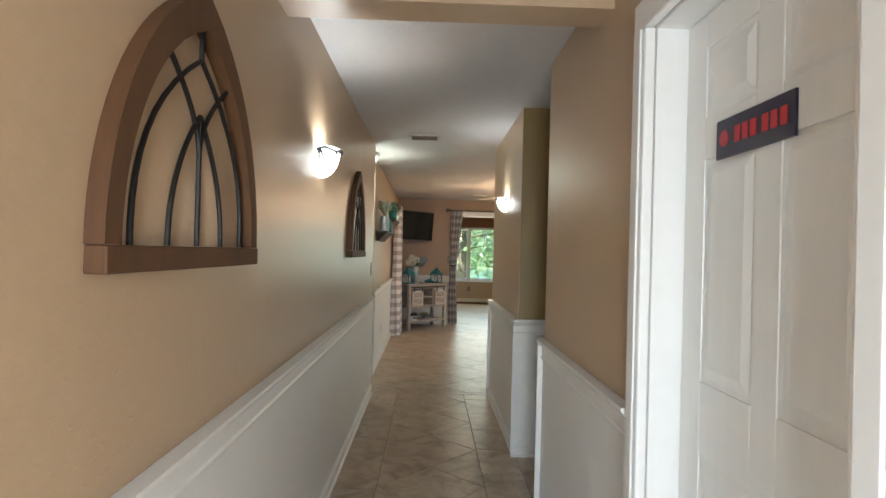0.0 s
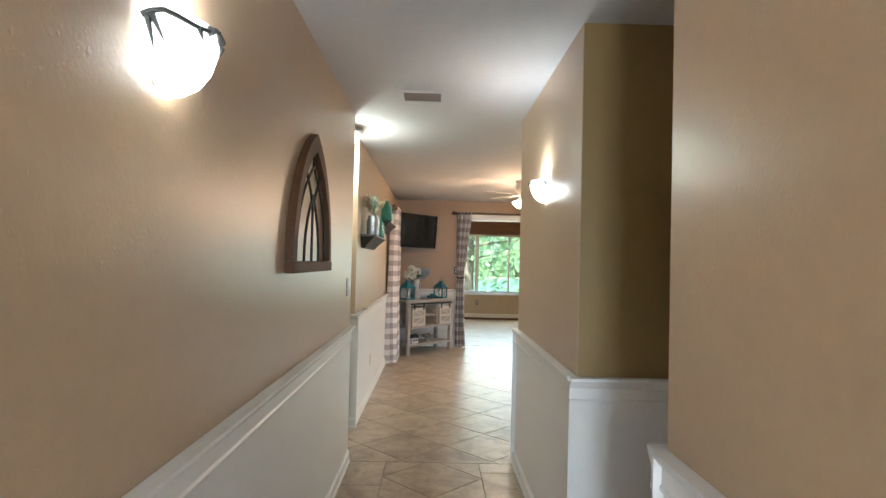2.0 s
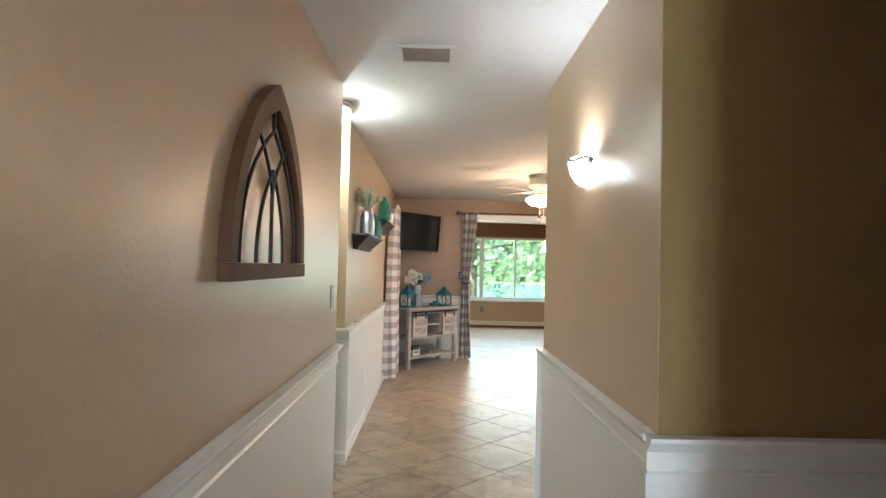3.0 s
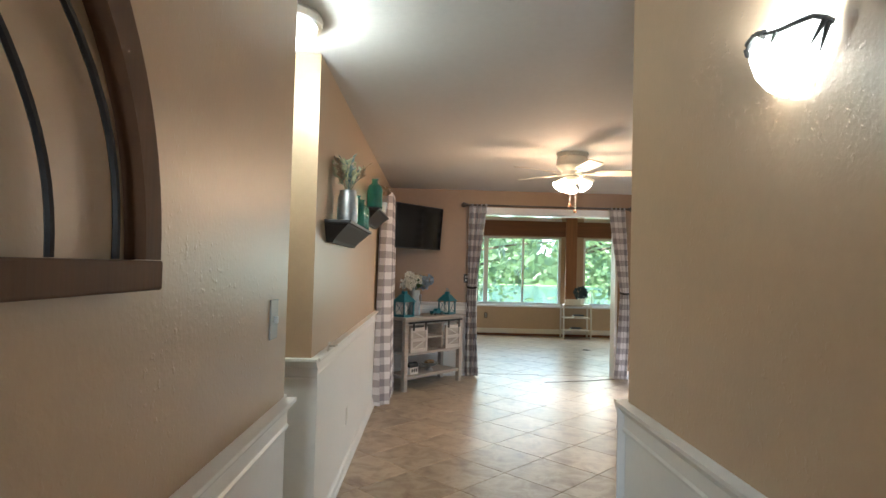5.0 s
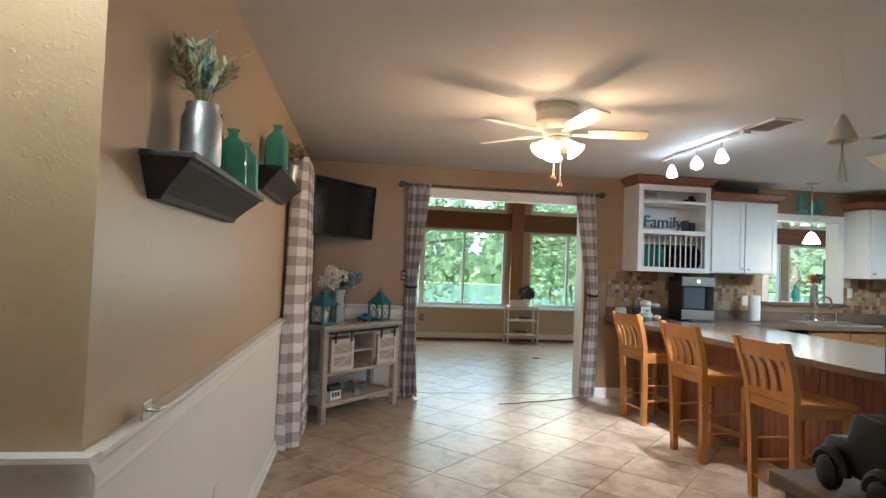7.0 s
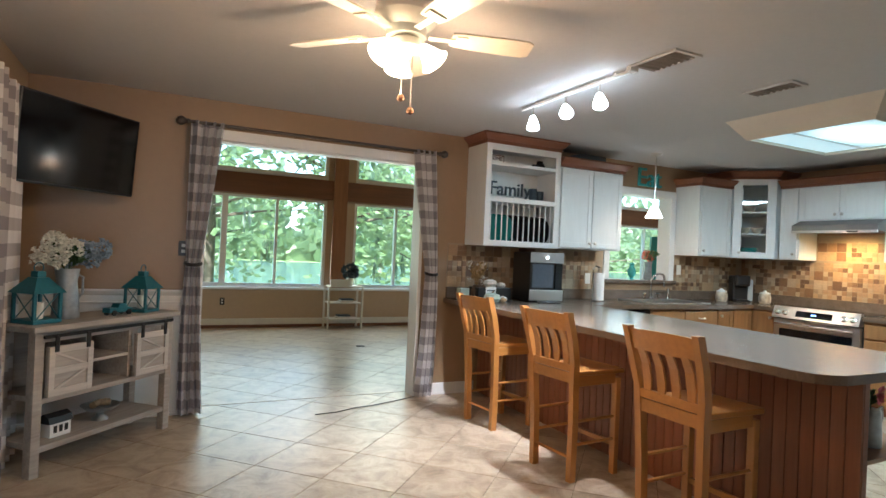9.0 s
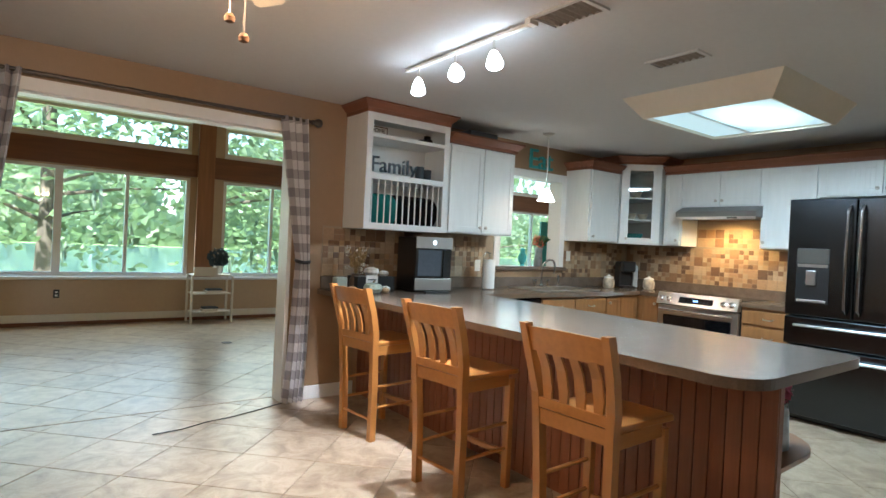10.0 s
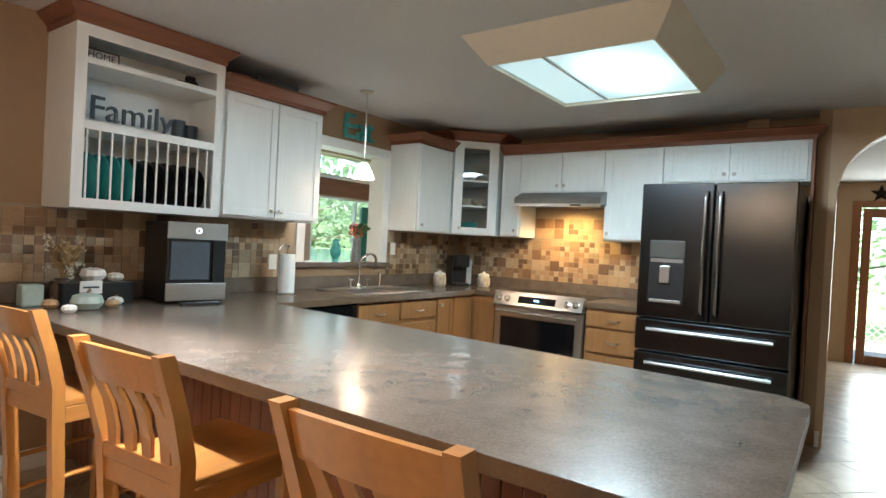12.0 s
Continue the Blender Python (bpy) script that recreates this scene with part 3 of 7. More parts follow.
# ---- wainscot ----
wain = [0]


def wainscot(p0, p1, n, top=0.96, rail=True, base=True, panel=True):
    """White panel, chair rail and baseboard along a wall from p0 to p1; n points into the room."""
    wain[0] += 1
    d = (Vector(p1) - Vector(p0)).normalized()
    L = (Vector(p1) - Vector(p0)).length
    ang = math.degrees(math.atan2(d.y, d.x))
    side = 1 if Vector((-d.y, d.x)).dot(Vector(n)) > 0 else -1
    root = None

    def strip(prof, z):
        return prism(B(), [(side * a, z + b) for a, b in prof], 0, L, "x")

    def lay(name, bm, parent=None):
        bmesh.ops.transform(bm, matrix=pose(p0[0], p0[1], 0, 0, 0, ang), verts=bm.verts[:])
        return structure(name, bm, WHITE, "white painted wooden wainscot panel") if parent is None else part(name, bm, WHITE, parent)

    bm = B()
    prism(bm, [(0.0005 * side, 0), (0.008 * side, 0), (0.008 * side, top - 0.02), (0.0005 * side, top - 0.02)], 0, L, "x")
    root = lay("wainscot_%d" % wain[0], bm)
    if rail:
        rp = [(0.0085, -0.105), (0.018, -0.105), (0.020, -0.095), (0.014, -0.088), (0.014, -0.045), (0.024, -0.036), (0.035, -0.022), (0.044, -0.012), (0.044, 0), (0.001, 0), (0.001, -0.02), (0.0085, -0.02)]
        lay("chair_rail", strip(rp, top), root)
    if base:
        bp = [(0.0085, 0), (0.028, 0), (0.028, 0.018), (0.022, 0.022), (0.022, 0.075), (0.016, 0.083), (0.014, 0.092), (0.0085, 0.092)]
        lay("baseboard", strip(bp, 0), root)


wainscot((-0.15, -1.0), (-0.15, 5.86), (1, 0))
wainscot((-0.15, 5.86), (-0.30, 5.86), (0, 1))
wainscot((-0.23, 6.68), (-0.23, 9.72), (1, 0))
wainscot((-1.8, 6.68), (-0.195, 6.68), (0, -1))
wainscot((1.05, 1.917), (1.05, 3.28), (-1, 0))
wainscot((1.014, 3.28), (2.44, 3.28), (0, 1))
wainscot((1.014, 4.20), (2.44, 4.20), (0, -1))
wainscot((1.05, 4.20), (1.05, 5.90), (-1, 0))
wainscot((1.014, 5.90), (7.0, 5.90), (0, 1))
wainscot((-0.22, 11.42), (0.88, 11.42), (0, -1))
bm = B()
bx(bm, 2.86, 3.42, 11.404, 11.419, 0, 0.11, 0.004)
structure("baseboard_north", bm, WHITE, "white baseboard beside the opening")
bm = B()
bx(bm, 7.012, 7.028, 5.95, 7.06, 0, 0.11, 0.003)
bx(bm, 7.012, 7.17, 8.0, 8.029, 0, 0.11, 0.003)
structure("baseboard_arch", bm, WHITE, "white baseboard by the arch")

# ---- hallway ----
# casing, jamb and panelled door
bm = B()
cz = DOOR_TOP
for y0, y1 in ((DOOR_Y0 - 0.085, DOOR_Y0 + 0.008), (DOOR_Y1 - 0.008, DOOR_Y1 + 0.085)):
    bx(bm, 1.018, 1.0495, y0, y1, 0, cz - 0.008, 0.006)
    bx(bm, 1.010, 1.0175, y0 + 0.02, y1 - 0.02, 0, cz - 0.008, 0.003)
bx(bm, 1.018, 1.0495, DOOR_Y0 - 0.085, DOOR_Y1 + 0.085, cz - 0.008, cz + 0.085, 0.006)
structure("trim_door", bm, WHITE, "white painted moulded door casing")
bm = B()
bx(bm, 1.05, 1.20, DOOR_Y0 + 0.001, DOOR_Y0 + 0.016, 0, cz)
bx(bm, 1.05, 1.20, DOOR_Y1 - 0.016, DOOR_Y1 - 0.001, 0, cz)
bx(bm, 1.05, 1.20, DOOR_Y0 + 0.016, DOOR_Y1 - 0.016, cz - 0.016, cz - 0.001)
structure("trim_door_jamb", bm, WHITE, "white painted door jamb")


def panel_door(y0, y1, z0, z1, x):
    """A six-panel door whose moulded face looks towards -x."""
    bm = B()
    w, h = y1 - y0, z1 - z0
    bx(bm, x + 0.006, x + 0.04, y0, y1, z0, z1)
    cols = [(0.0, 0.14), (0.44, 0.56), (0.86, 1.0)]
    rows = [(0.0, 0.115), (0.435, 0.525), (0.81, 0.865), (0.955, 1.0)]
    for a, b in cols:
        bx(bm, x, x + 0.0055, y0 + a * w, y0 + b * w, z0, z1, 0.002)
    for a, b in rows:
        for c, d in ((0.14, 0.44), (0.56, 0.86)):
            bx(bm, x, x + 0.0055, y0 + c * w + 0.0002, y0 + d * w - 0.0002, z0 + a * h, z0 + b * h, 0.002)
    for (a, b) in ((0.115, 0.435), (0.525, 0.81), (0.865, 0.955)):
        for c, d in ((0.14, 0.44), (0.56, 0.86)):
            p = (y0 + c * w + 0.014, y0 + d * w - 0.014, z0 + a * h + 0.014, z0 + b * h - 0.014)
            k = 0.028
            o = [bm.verts.new((x + 0.0055, yy, zz)) for yy, zz in ((p[0], p[2]), (p[1], p[2]), (p[1], p[3]), (p[0], p[3]))]
            i = [bm.verts.new((x - 0.001, yy, zz)) for yy, zz in ((p[0] + k, p[2] + k), (p[1] - k, p[2] + k), (p[1] - k, p[3] - k), (p[0] + k, p[3] - k))]
            for q in range(4):
                bm.faces.new((o[q], o[(q + 1) % 4], i[(q + 1) % 4], i[q]))
            bm.faces.new(i)
    return bm


door = structure("door_1", panel_door(DOOR_Y0 + 0.019, DOOR_Y1 - 0.019, 0.01, cz - 0.019, 1.14), DOORWHITE, "closed white six-panel interior door")
bm = B()
lathe(bm, [(0.0, 0.0), (0.026, 0.004), (0.026, 0.01), (0.012, 0.016), (0.012, 0.035), (0.026, 0.045), (0.028, 0.06), (0.0, 0.072)], 16)
bmesh.ops.transform(bm, matrix=pose(1.139, DOOR_Y0 + 0.09, 0.95, 0, -90, 0), verts=bm.verts[:])
part("door_knob", bm, NICKEL, door, "brushed nickel knob", True)

sign = thing("door_sign", pose(1.136, 1.47, 1.715), "small navy plaque with red and white shapes on the white door", "sign")
bm = B()
bx(bm, -0.004, 0.003, -0.155, 0.155, -0.048, 0.048, 0.001)
part("plaque", bm, NAVY, sign)
for i in range(6):
    y = 0.055 - i * 0.033 - (0.012 if i > 2 else 0)
    part("letter_bar", bx(B(), -0.0065, -0.0045, y - 0.011, y + 0.011, -0.018, 0.020), REDPAINT, sign, "red bar")
bm = B()
lathe(bm, [(0.0, 0), (0.02, 0), (0.02, 0.002), (0, 0.002)], 12)
bmesh.ops.transform(bm, matrix=pose(-0.0045, 0.115, 0, 0, -90, 0), verts=bm.verts[:])
part("round_mark", bm, REDPAINT, sign, "red round mark")


def gothic_arch(m, w=0.81, h=0.59):
    """A pointed-arch window frame, local x along the wall, z up, front towards -y."""
    t = thing("arch_wall_decor", m, "dark brown wooden gothic arch frame with black iron bars", "wall decor", "arch frames in the hallway")

    def side(s, inset, n=14):
        W, Ht = w / 2 - inset, h - inset * 1.6
        R = (W * W + Ht * Ht) / (2 * W)
        pts = []
        for i in range(n + 1):
            z = Ht * i / n
            pts.append((s * (W - R + math.sqrt(max(0, R * R - z * z))), z))
        return pts
    base_h, fw = 0.05, 0.052
    for s, nm in ((-1, "frame_side"), (1, "frame_side")):
        o, i = side(s, 0.0), side(s, fw)
        i = [(x, max(z, 0)) for x, z in i]
        bm = B()
        for (a, b, c, d) in zip(o, o[1:], i[1:], i):
            poly = [(a[0], a[1] + base_h), (b[0], b[1] + base_h), (c[0], c[1] + base_h), (d[0], d[1] + base_h)]
            prism(bm, poly, -0.035, 0.0, "y")
        bmesh.ops.remove_doubles(bm, verts=bm.verts[:], dist=0.0005)
        part(nm, bm, ARCHWOOD, t)
    part("frame_base", bx(B(), -w / 2, w / 2, -0.04, 0.0, 0, base_h - 0.001, 0.004), ARCHWOOD, t)
    iw, ih = w / 2 - fw, h - fw * 1.6

    def swing(x0, x1, z0, z1, bulge, n=10):
        """A bar from (x0, z0) to (x1, z1), upright at its foot and leaning over towards its head."""
        return [(x0 + (x1 - x0) * (k / n) ** bulge, -0.018, base_h + z0 + (z1 - z0) * k / n) for k in range(n + 1)]
    meet, top = ih * 0.60, ih * 0.86
    bars = [[(0, -0.018, base_h), (0, -0.018, base_h + meet)], [(0, -0.018, base_h + top), (0, -0.018, base_h + ih * 0.99)]]
    for s in (-1, 1):
        bars += [swing(s * iw * 0.84, 0, 0, top, 2.6), swing(s * iw * 0.42, 0, 0, meet, 2.2), swing(0, s * iw * 0.46, meet * 0.72, ih * 0.80, 1.7)]
    for pts in bars:
        part("iron_bar", tube(B(), pts, 0.006, 6), IRON, t, "thin black iron bar", True)
    return t


arch = gothic_arch(pose(-0.149, 1.548, 1.366, 0, 0, 90))
copy_thing(arch, pose(-0.149, 4.46, 1.366, 0, 0, 90))


def sconce(m):
    """A half-bowl glass sconce; the wall is at local y = 0 and the bowl bulges towards -y."""
    t = thing("wall_sconce", m, "lit white alabaster glass half-bowl sconce with dark iron leaf bracket", "wall lamp", "hallway wall sconces")
    bm = B()
    prof = [(0.004, -0.098), (0.05, -0.090), (0.090, -0.066), (0.120, -0.028), (0.137, 0.02), (0.142, 0.06)]
    n, rings = 18, []
    for r, z in prof + [(r - 0.004, z + 0.003) for r, z in prof[::-1]]:
        rings.append([bm.verts.new((r * math.cos(a), -r * 0.78 * math.sin(a) - 0.004, z)) for a in (math.pi * j / n for j in range(n + 1))])
    for a, b in zip(rings, rings[1:]):
        for j in range(n):
            bm.faces.new((a[j], a[j + 1], b[j + 1], b[j]))
    part("glass_bowl", bm, SHADE, t, "glowing white glass bowl", True)
    part("back_plate", bx(B(), -0.06, 0.06, -0.003, 0.0, -0.09, 0.06, 0.001), NICKEL, t)
    def on_bowl(deg, z, lift=0.006):
        """A point just off the glass at that angle round the bowl and that height."""
        r = next(r0 + (r1 - r0) * (z - z0) / (z1 - z0) for (r0, z0), (r1, z1) in zip(prof, prof[1:]) if z <= z1) + lift
        return (r * math.cos(radians(deg)), -r * 0.78 * math.sin(radians(deg)) - 0.004, z)
    for s in (0, 180):
        def at(deg, z, lift=0.006):
            return on_bowl(abs(s - deg), z, lift)
        bm = B()
        stem = [at(4, 0.035), at(14, 0.045), at(26, 0.052), at(40, 0.046), at(58, 0.040), at(78, 0.045)]
        tube(bm, stem, 0.0075, 8, 0.7)
        for root, tip in ((at(14, 0.04), at(27, -0.012)), (at(10, 0.035), at(15, -0.03)), (at(62, 0.042), at(70, 0.015))):
            a, b = Vector(root), Vector(tip)
            tube(bm, [a, a.lerp(b, 0.35), a.lerp(b, 0.7), b], 0.008, 6, 0.2)
        a, b = Vector(at(76, 0.045)), Vector(at(88, 0.058))
        lathe_leaf = [a, a.lerp(b, 0.3), a.lerp(b, 0.6), b]
        tube(bm, lathe_leaf, 0.013, 8, 0.5)
        part("iron_leaf", bm, SCONCEIRON, t, "dark iron leaf scroll", True)
    return t


sc = sconce(pose(-0.148, 3.045, 1.86, 0, 0, 90) @ Matrix.Scale(0.9, 4))
copy_thing(sc, pose(1.048, 4.97, 1.84, 0, 0, -90) @ Matrix.Scale(0.82, 4))

flush = thing("flush_ceiling_light", pose(-0.30, 6.25, H) @ Matrix.Diagonal((1, 1, 1.4, 1)), "round glowing flush ceiling light with a nickel rim", "ceiling lamp")
part("rim", lathe(B(), [(0.15, 0), (0.16, -0.012), (0.155, -0.03), (0.14, -0.032)], 28), NICKEL, flush, "", True)
part("dome", lathe(B(), [(0.138, -0.03), (0.13, -0.055), (0.1, -0.08), (0.05, -0.097), (0.0, -0.102)], 28), SHADE, flush, "glowing white glass dome", True)

switch = thing("light_switch", pose(-0.15, 5.69, 1.24), "brushed steel switch plate with a white toggle", "switch")
part("plate", bx(B(), 0.0, 0.006, -0.04, 0.04, -0.062, 0.062, 0.002), SWITCHSTEEL, switch)
part("toggle", bx(B(), 0.006, 0.018, -0.006, 0.006, -0.012, 0.010, 0.002), PLASTICWHITE, switch, "white toggle")


def ceiling_vent(x, y, w, d, rz=0.0, slats=7):
    t = thing("ceiling_vent", pose(x, y, H, 0, 0, rz), "slatted metal air vent set in the white ceiling", "vent", "ceiling vents")
    bm = B()
    bx(bm, -w / 2, w / 2, -d / 2, -d / 2 + 0.02, -0.012, -0.001)
    bx(bm, -w / 2, w / 2, d / 2 - 0.02, d / 2, -0.012, -0.001)
    bx(bm, -w / 2, -w / 2 + 0.02, -d / 2 + 0.02, d / 2 - 0.02, -0.012, -0.001)
    bx(bm, w / 2 - 0.02, w / 2, -d / 2 + 0.02, d / 2 - 0.02, -0.012, -0.001)
    part("frame", bm, CEIL, t)
    part("backing", bx(B(), -w / 2 + 0.021, w / 2 - 0.021, -d / 2 + 0.021, d / 2 - 0.021, -0.003, -0.001), BRUSHNICKELVENT, t)
    for i in range(slats):
        y0 = -d / 2 + 0.024 + (d - 0.05) * i / slats
        bm = B()
        prism(bm, [(y0, -0.004), (y0 + 0.012, -0.014), (y0 + 0.0135, -0.013), (y0 + 0.0015, -0.0035)], -w / 2 + 0.021, w / 2 - 0.021, "x")
        part("slat", bm, BRUSHNICKELVENT, t)


ceiling_vent(0.34, 5.33, 0.27, 0.22)
ceiling_vent(3.10, 8.89, 0.20, 0.33)
ceiling_vent(4.03, 8.88, 0.15, 0.33)

alarm = thing("plug_in_alarm", pose(-0.61, 6.68, 1.565) @ Matrix.Scale(0.65, 4), "small white wall alarm with two round buttons", "alarm")
part("case", bx(B(), -0.045, 0.045, -0.035, 0.0, -0.065, 0.065, 0.012), PLASTICWHITE, alarm, "", True)
for dz in (-0.015, 0.018):
    part("button", cyl(B(), (0.0, -0.035, dz), (0.0, -0.039, dz), 0.009, None, 14), NICKEL, alarm)

# made-up glazed end of the hallway, unseen behind the walk, around the fill lamp
bm = B()
bx(bm, 0.05, 0.14, -1.14, -1.10, 0, 2.05)
bx(bm, 0.76, 0.85, -1.14, -1.10, 0, 2.05)
bx(bm, 0.141, 0.759, -1.14, -1.10, 0, 0.2)
bx(bm, 0.141, 0.759, -1.14, -1.10, 1.95, 2.05)
d2 = structure("door_2", bm, WHITE, "unseen white glazed door added behind the walk")
part("pane", bx(B(), 0.135, 0.765, -1.123, -1.117, 0.19, 1.96), PANE, d2).visible_shadow = False


# ---- dining room ----
def wall_shelf(y0, y1, z):
    t = thing("wall_shelf", pose(-0.23, (y0 + y1) / 2, z), "worn black wooden crown-moulding ledge shelf on the wall", "shelf", "black ledge shelves")
    L = (y1 - y0) / 2
    prof = [(0.0, -0.12), (0.035, -0.12), (0.042, -0.105), (0.055, -0.09), (0.09, -0.055), (0.118, -0.028), (0.125, -0.018), (0.0, -0.018)]
    bm = B()
    steps = [(-L, 1.0), (L, 1.0)]
    # returned ends: the moulding shrinks towards the bottom on the ends too
    rings = []
    for s in (-1, 1):
        rings.append([bm.verts.new((px, s * (L - (0.125 - max(px, 0.035)) * 0.75) if px > 0 else s * (L - (0.09 * 0.75 if pz < -0.1 else 0.0)), pz)) for px, pz in prof])
    for i in range(len(prof)):
        j = (i + 1) % len(prof)
        bm.faces.new((rings[0][i], rings[0][j], rings[1][j], rings[1][i]))
    bm.faces.new(rings[0][::-1])
    bm.faces.new(rings[1])
    part("moulding", bm, BLACKWOOD, t)
    part("board", bx(B(), 0.0, 0.14, -L - 0.01, L + 0.01, -0.0175, 0.0, 0.003), BLACKWOOD, t)
    return t


wall_shelf(6.90, 7.92, 1.655)
wall_shelf(8.45, 9.42, 1.885)


def leaf_quad(bm, base, way, length, width, curl=0.2):
    w = Vector(way).normalized()
    s = w.orthogonal().normalized()
    s = Matrix.Rotation(random.uniform(0, 6.28), 3, w) @ s
    n = w.cross(s)
    b = Vector(base)
    pts = [b, b + w * length * 0.45 + s * width + n * curl * length * 0.3, b + w * length, b + w * length * 0.45 - s * width + n * curl * length * 0.3]
    bm.faces.new([bm.verts.new(p) for p in pts])


def spray(n, spread, height, length, width, seed):
    """A loose bunch of leafy stems, from the origin upwards."""
    random.seed(seed)
    bm = B()
    for i in range(n):
        a, k = random.uniform(0, 6.28), random.uniform(0.1, 1)
        tip = Vector((math.cos(a) * spread * k, math.sin(a) * spread * k, height * random.uniform(0.6, 1.0)))
        tube(bm, [(0, 0, 0), tip * 0.5 + Vector((0, 0, 0.02)), tip], 0.0014, 3, 1, False)
        for j in range(9):
            leaf_quad(bm, tip * random.uniform(0.45, 1.0), tip.normalized() + Vector((random.uniform(-1, 1), random.uniform(-1, 1), random.uniform(-0.3, 0.9))), length, width)
    return bm


def blossom_ball(bm, c, r, n, seed):
    random.seed(seed)
    for i in range(n):
        d = Vector((random.gauss(0, 1), random.gauss(0, 1), random.gauss(0, 1))).normalized()
        p = Vector(c) + d * r * random.uniform(0.75, 1.0)
        for q in range(4):
            leaf_quad(bm, p, d * 0.5 + Vector((random.uniform(-1, 1), random.uniform(-1, 1), random.uniform(-1, 1))), r * 0.38, r * 0.17)


jug = thing("milk_can_vase", pose(-0.145, 7.13, 1.655) @ Matrix.Scale(0.92, 4), "galvanised metal can with dried green and blue foliage", "vase")
part("can", lathe(B(), [(0.058, 0), (0.062, 0.01), (0.062, 0.15), (0.05, 0.18), (0.052, 0.2), (0.048, 0.198), (0.044, 0.18)], 40, (0, 0, 0), 1, 1, 0.02, 20), GALV, jug, "", True)
for mat, seed, n in ((PALEGREEN, 3, 16), (DUSTBLUE, 4, 12), (DRYLEAF, 5, 7)):
    b = spray(n, 0.13, 0.22, 0.045, 0.007, seed)
    bmesh.ops.translate(b, verts=b.verts[:], vec=(0, 0, 0.17))
    part("foliage", b, mat, jug, "dried stems and leaves")


def bottle(m, h=0.21, r=0.055):
    t = thing("glass_bottle", m, "translucent teal glass jug bottle on the black shelf", "bottle", "teal bottles")
    part("body", lathe(B(), [(r * 0.9, 0), (r, 0.01), (r, h * 0.6), (r * 0.85, h * 0.75), (r * 0.38, h * 0.86), (r * 0.32, h * 0.95), (r * 0.45, h), (r * 0.3, h), (r * 0.27, h * 0.87), (r * 0.8, h * 0.74), (r * 0.94, h * 0.6), (r * 0.94, 0.015), (0, 0.012)], 24), TEALGLASS, t, "", True)
    return t


bt = bottle(pose(-0.150, 7.56, 1.655))
copy_thing(bt, pose(-0.150, 7.79, 1.655))
copy_thing(bt, pose(-0.150, 8.62, 1.885) @ Matrix.Scale(1.2, 4))
scroll = thing("iron_scroll_stand", pose(-0.145, 8.80, 1.885), "curled dark iron scroll ornament on the shelf", "ornament")
part("scroll", tube(B(), [(0, 0.0, 0.0), (0, 0.01, 0.14), (0, -0.02, 0.21), (0, -0.05, 0.2), (0, -0.05, 0.14), (0, -0.02, 0.12), (0, 0.0, 0.15)], 0.006, 6), IRON, scroll, "", True)
part("foot", lathe(B(), [(0.03, 0), (0.03, 0.006), (0, 0.008)], 12), IRON, scroll)
scroll2 = copy_thing(scroll, pose(-0.145, 7.36, 1.655))
pot = thing("galvanised_pot", pose(-0.145, 9.10, 1.885), "galvanised pot of dried brown flowers on the shelf", "vase")
part("pot", lathe(B(), [(0.05, 0), (0.062, 0.11), (0.066, 0.112), (0.06, 0.108), (0.055, 0.1), (0, 0.098)], 24), GALV, pot, "", True)
b = spray(18, 0.11, 0.15, 0.05, 0.012, 9)
bmesh.ops.translate(b, verts=b.verts[:], vec=(0, 0, 0.1))
part("foliage", b, DRYLEAF, pot, "dried brown foliage")

hook = thing("wall_latch", pose(-0.23, 6.94, 0.955), "small brushed metal latch on the chair rail", "latch")
part("plate", bx(B(), 0.036, 0.04, -0.03, 0.03, 0.0, 0.05, 0.002), NICKEL, hook)
part("pin", tube(B(), [(0.04, -0.01, 0.03), (0.07, -0.01, 0.03), (0.075, 0.03, 0.03)], 0.006, 6), NICKEL, hook)


def outlet(m, mat, label):
    t = thing("wall_outlet", m, label, "outlet", "wall outlets")
    part("plate", bx(B(), -0.035, 0.035, -0.006, 0, -0.057, 0.057, 0.002), mat, t)
    for dz in (-0.022, 0.022):
        part("socket", bx(B(), -0.014, 0.014, -0.008, -0.006, dz - 0.012, dz + 0.012, 0.001), PLASTICWHITE, t)


outlet(pose(-0.222, 7.88, 0.376, 0, 0, 90), PLASTICWHITE, "white duplex outlet in the white wainscot")
outlet(pose(1.52, 16.099, 0.42), DARKPLASTIC, "dark brown outlet plate on the tan sunroom wall")
outlet(pose(4.78, 11.413, 1.13), PLASTICWHITE, "ivory outlet plate on the backsplash")
outlet(pose(6.15, 11.413, 1.26), PLASTICWHITE, "white outlet plate beside the kitchen window")
outlet(pose(0.80, 11.419, 1.28), DARKPLASTIC, "dark switch plate beside the opening curtain")


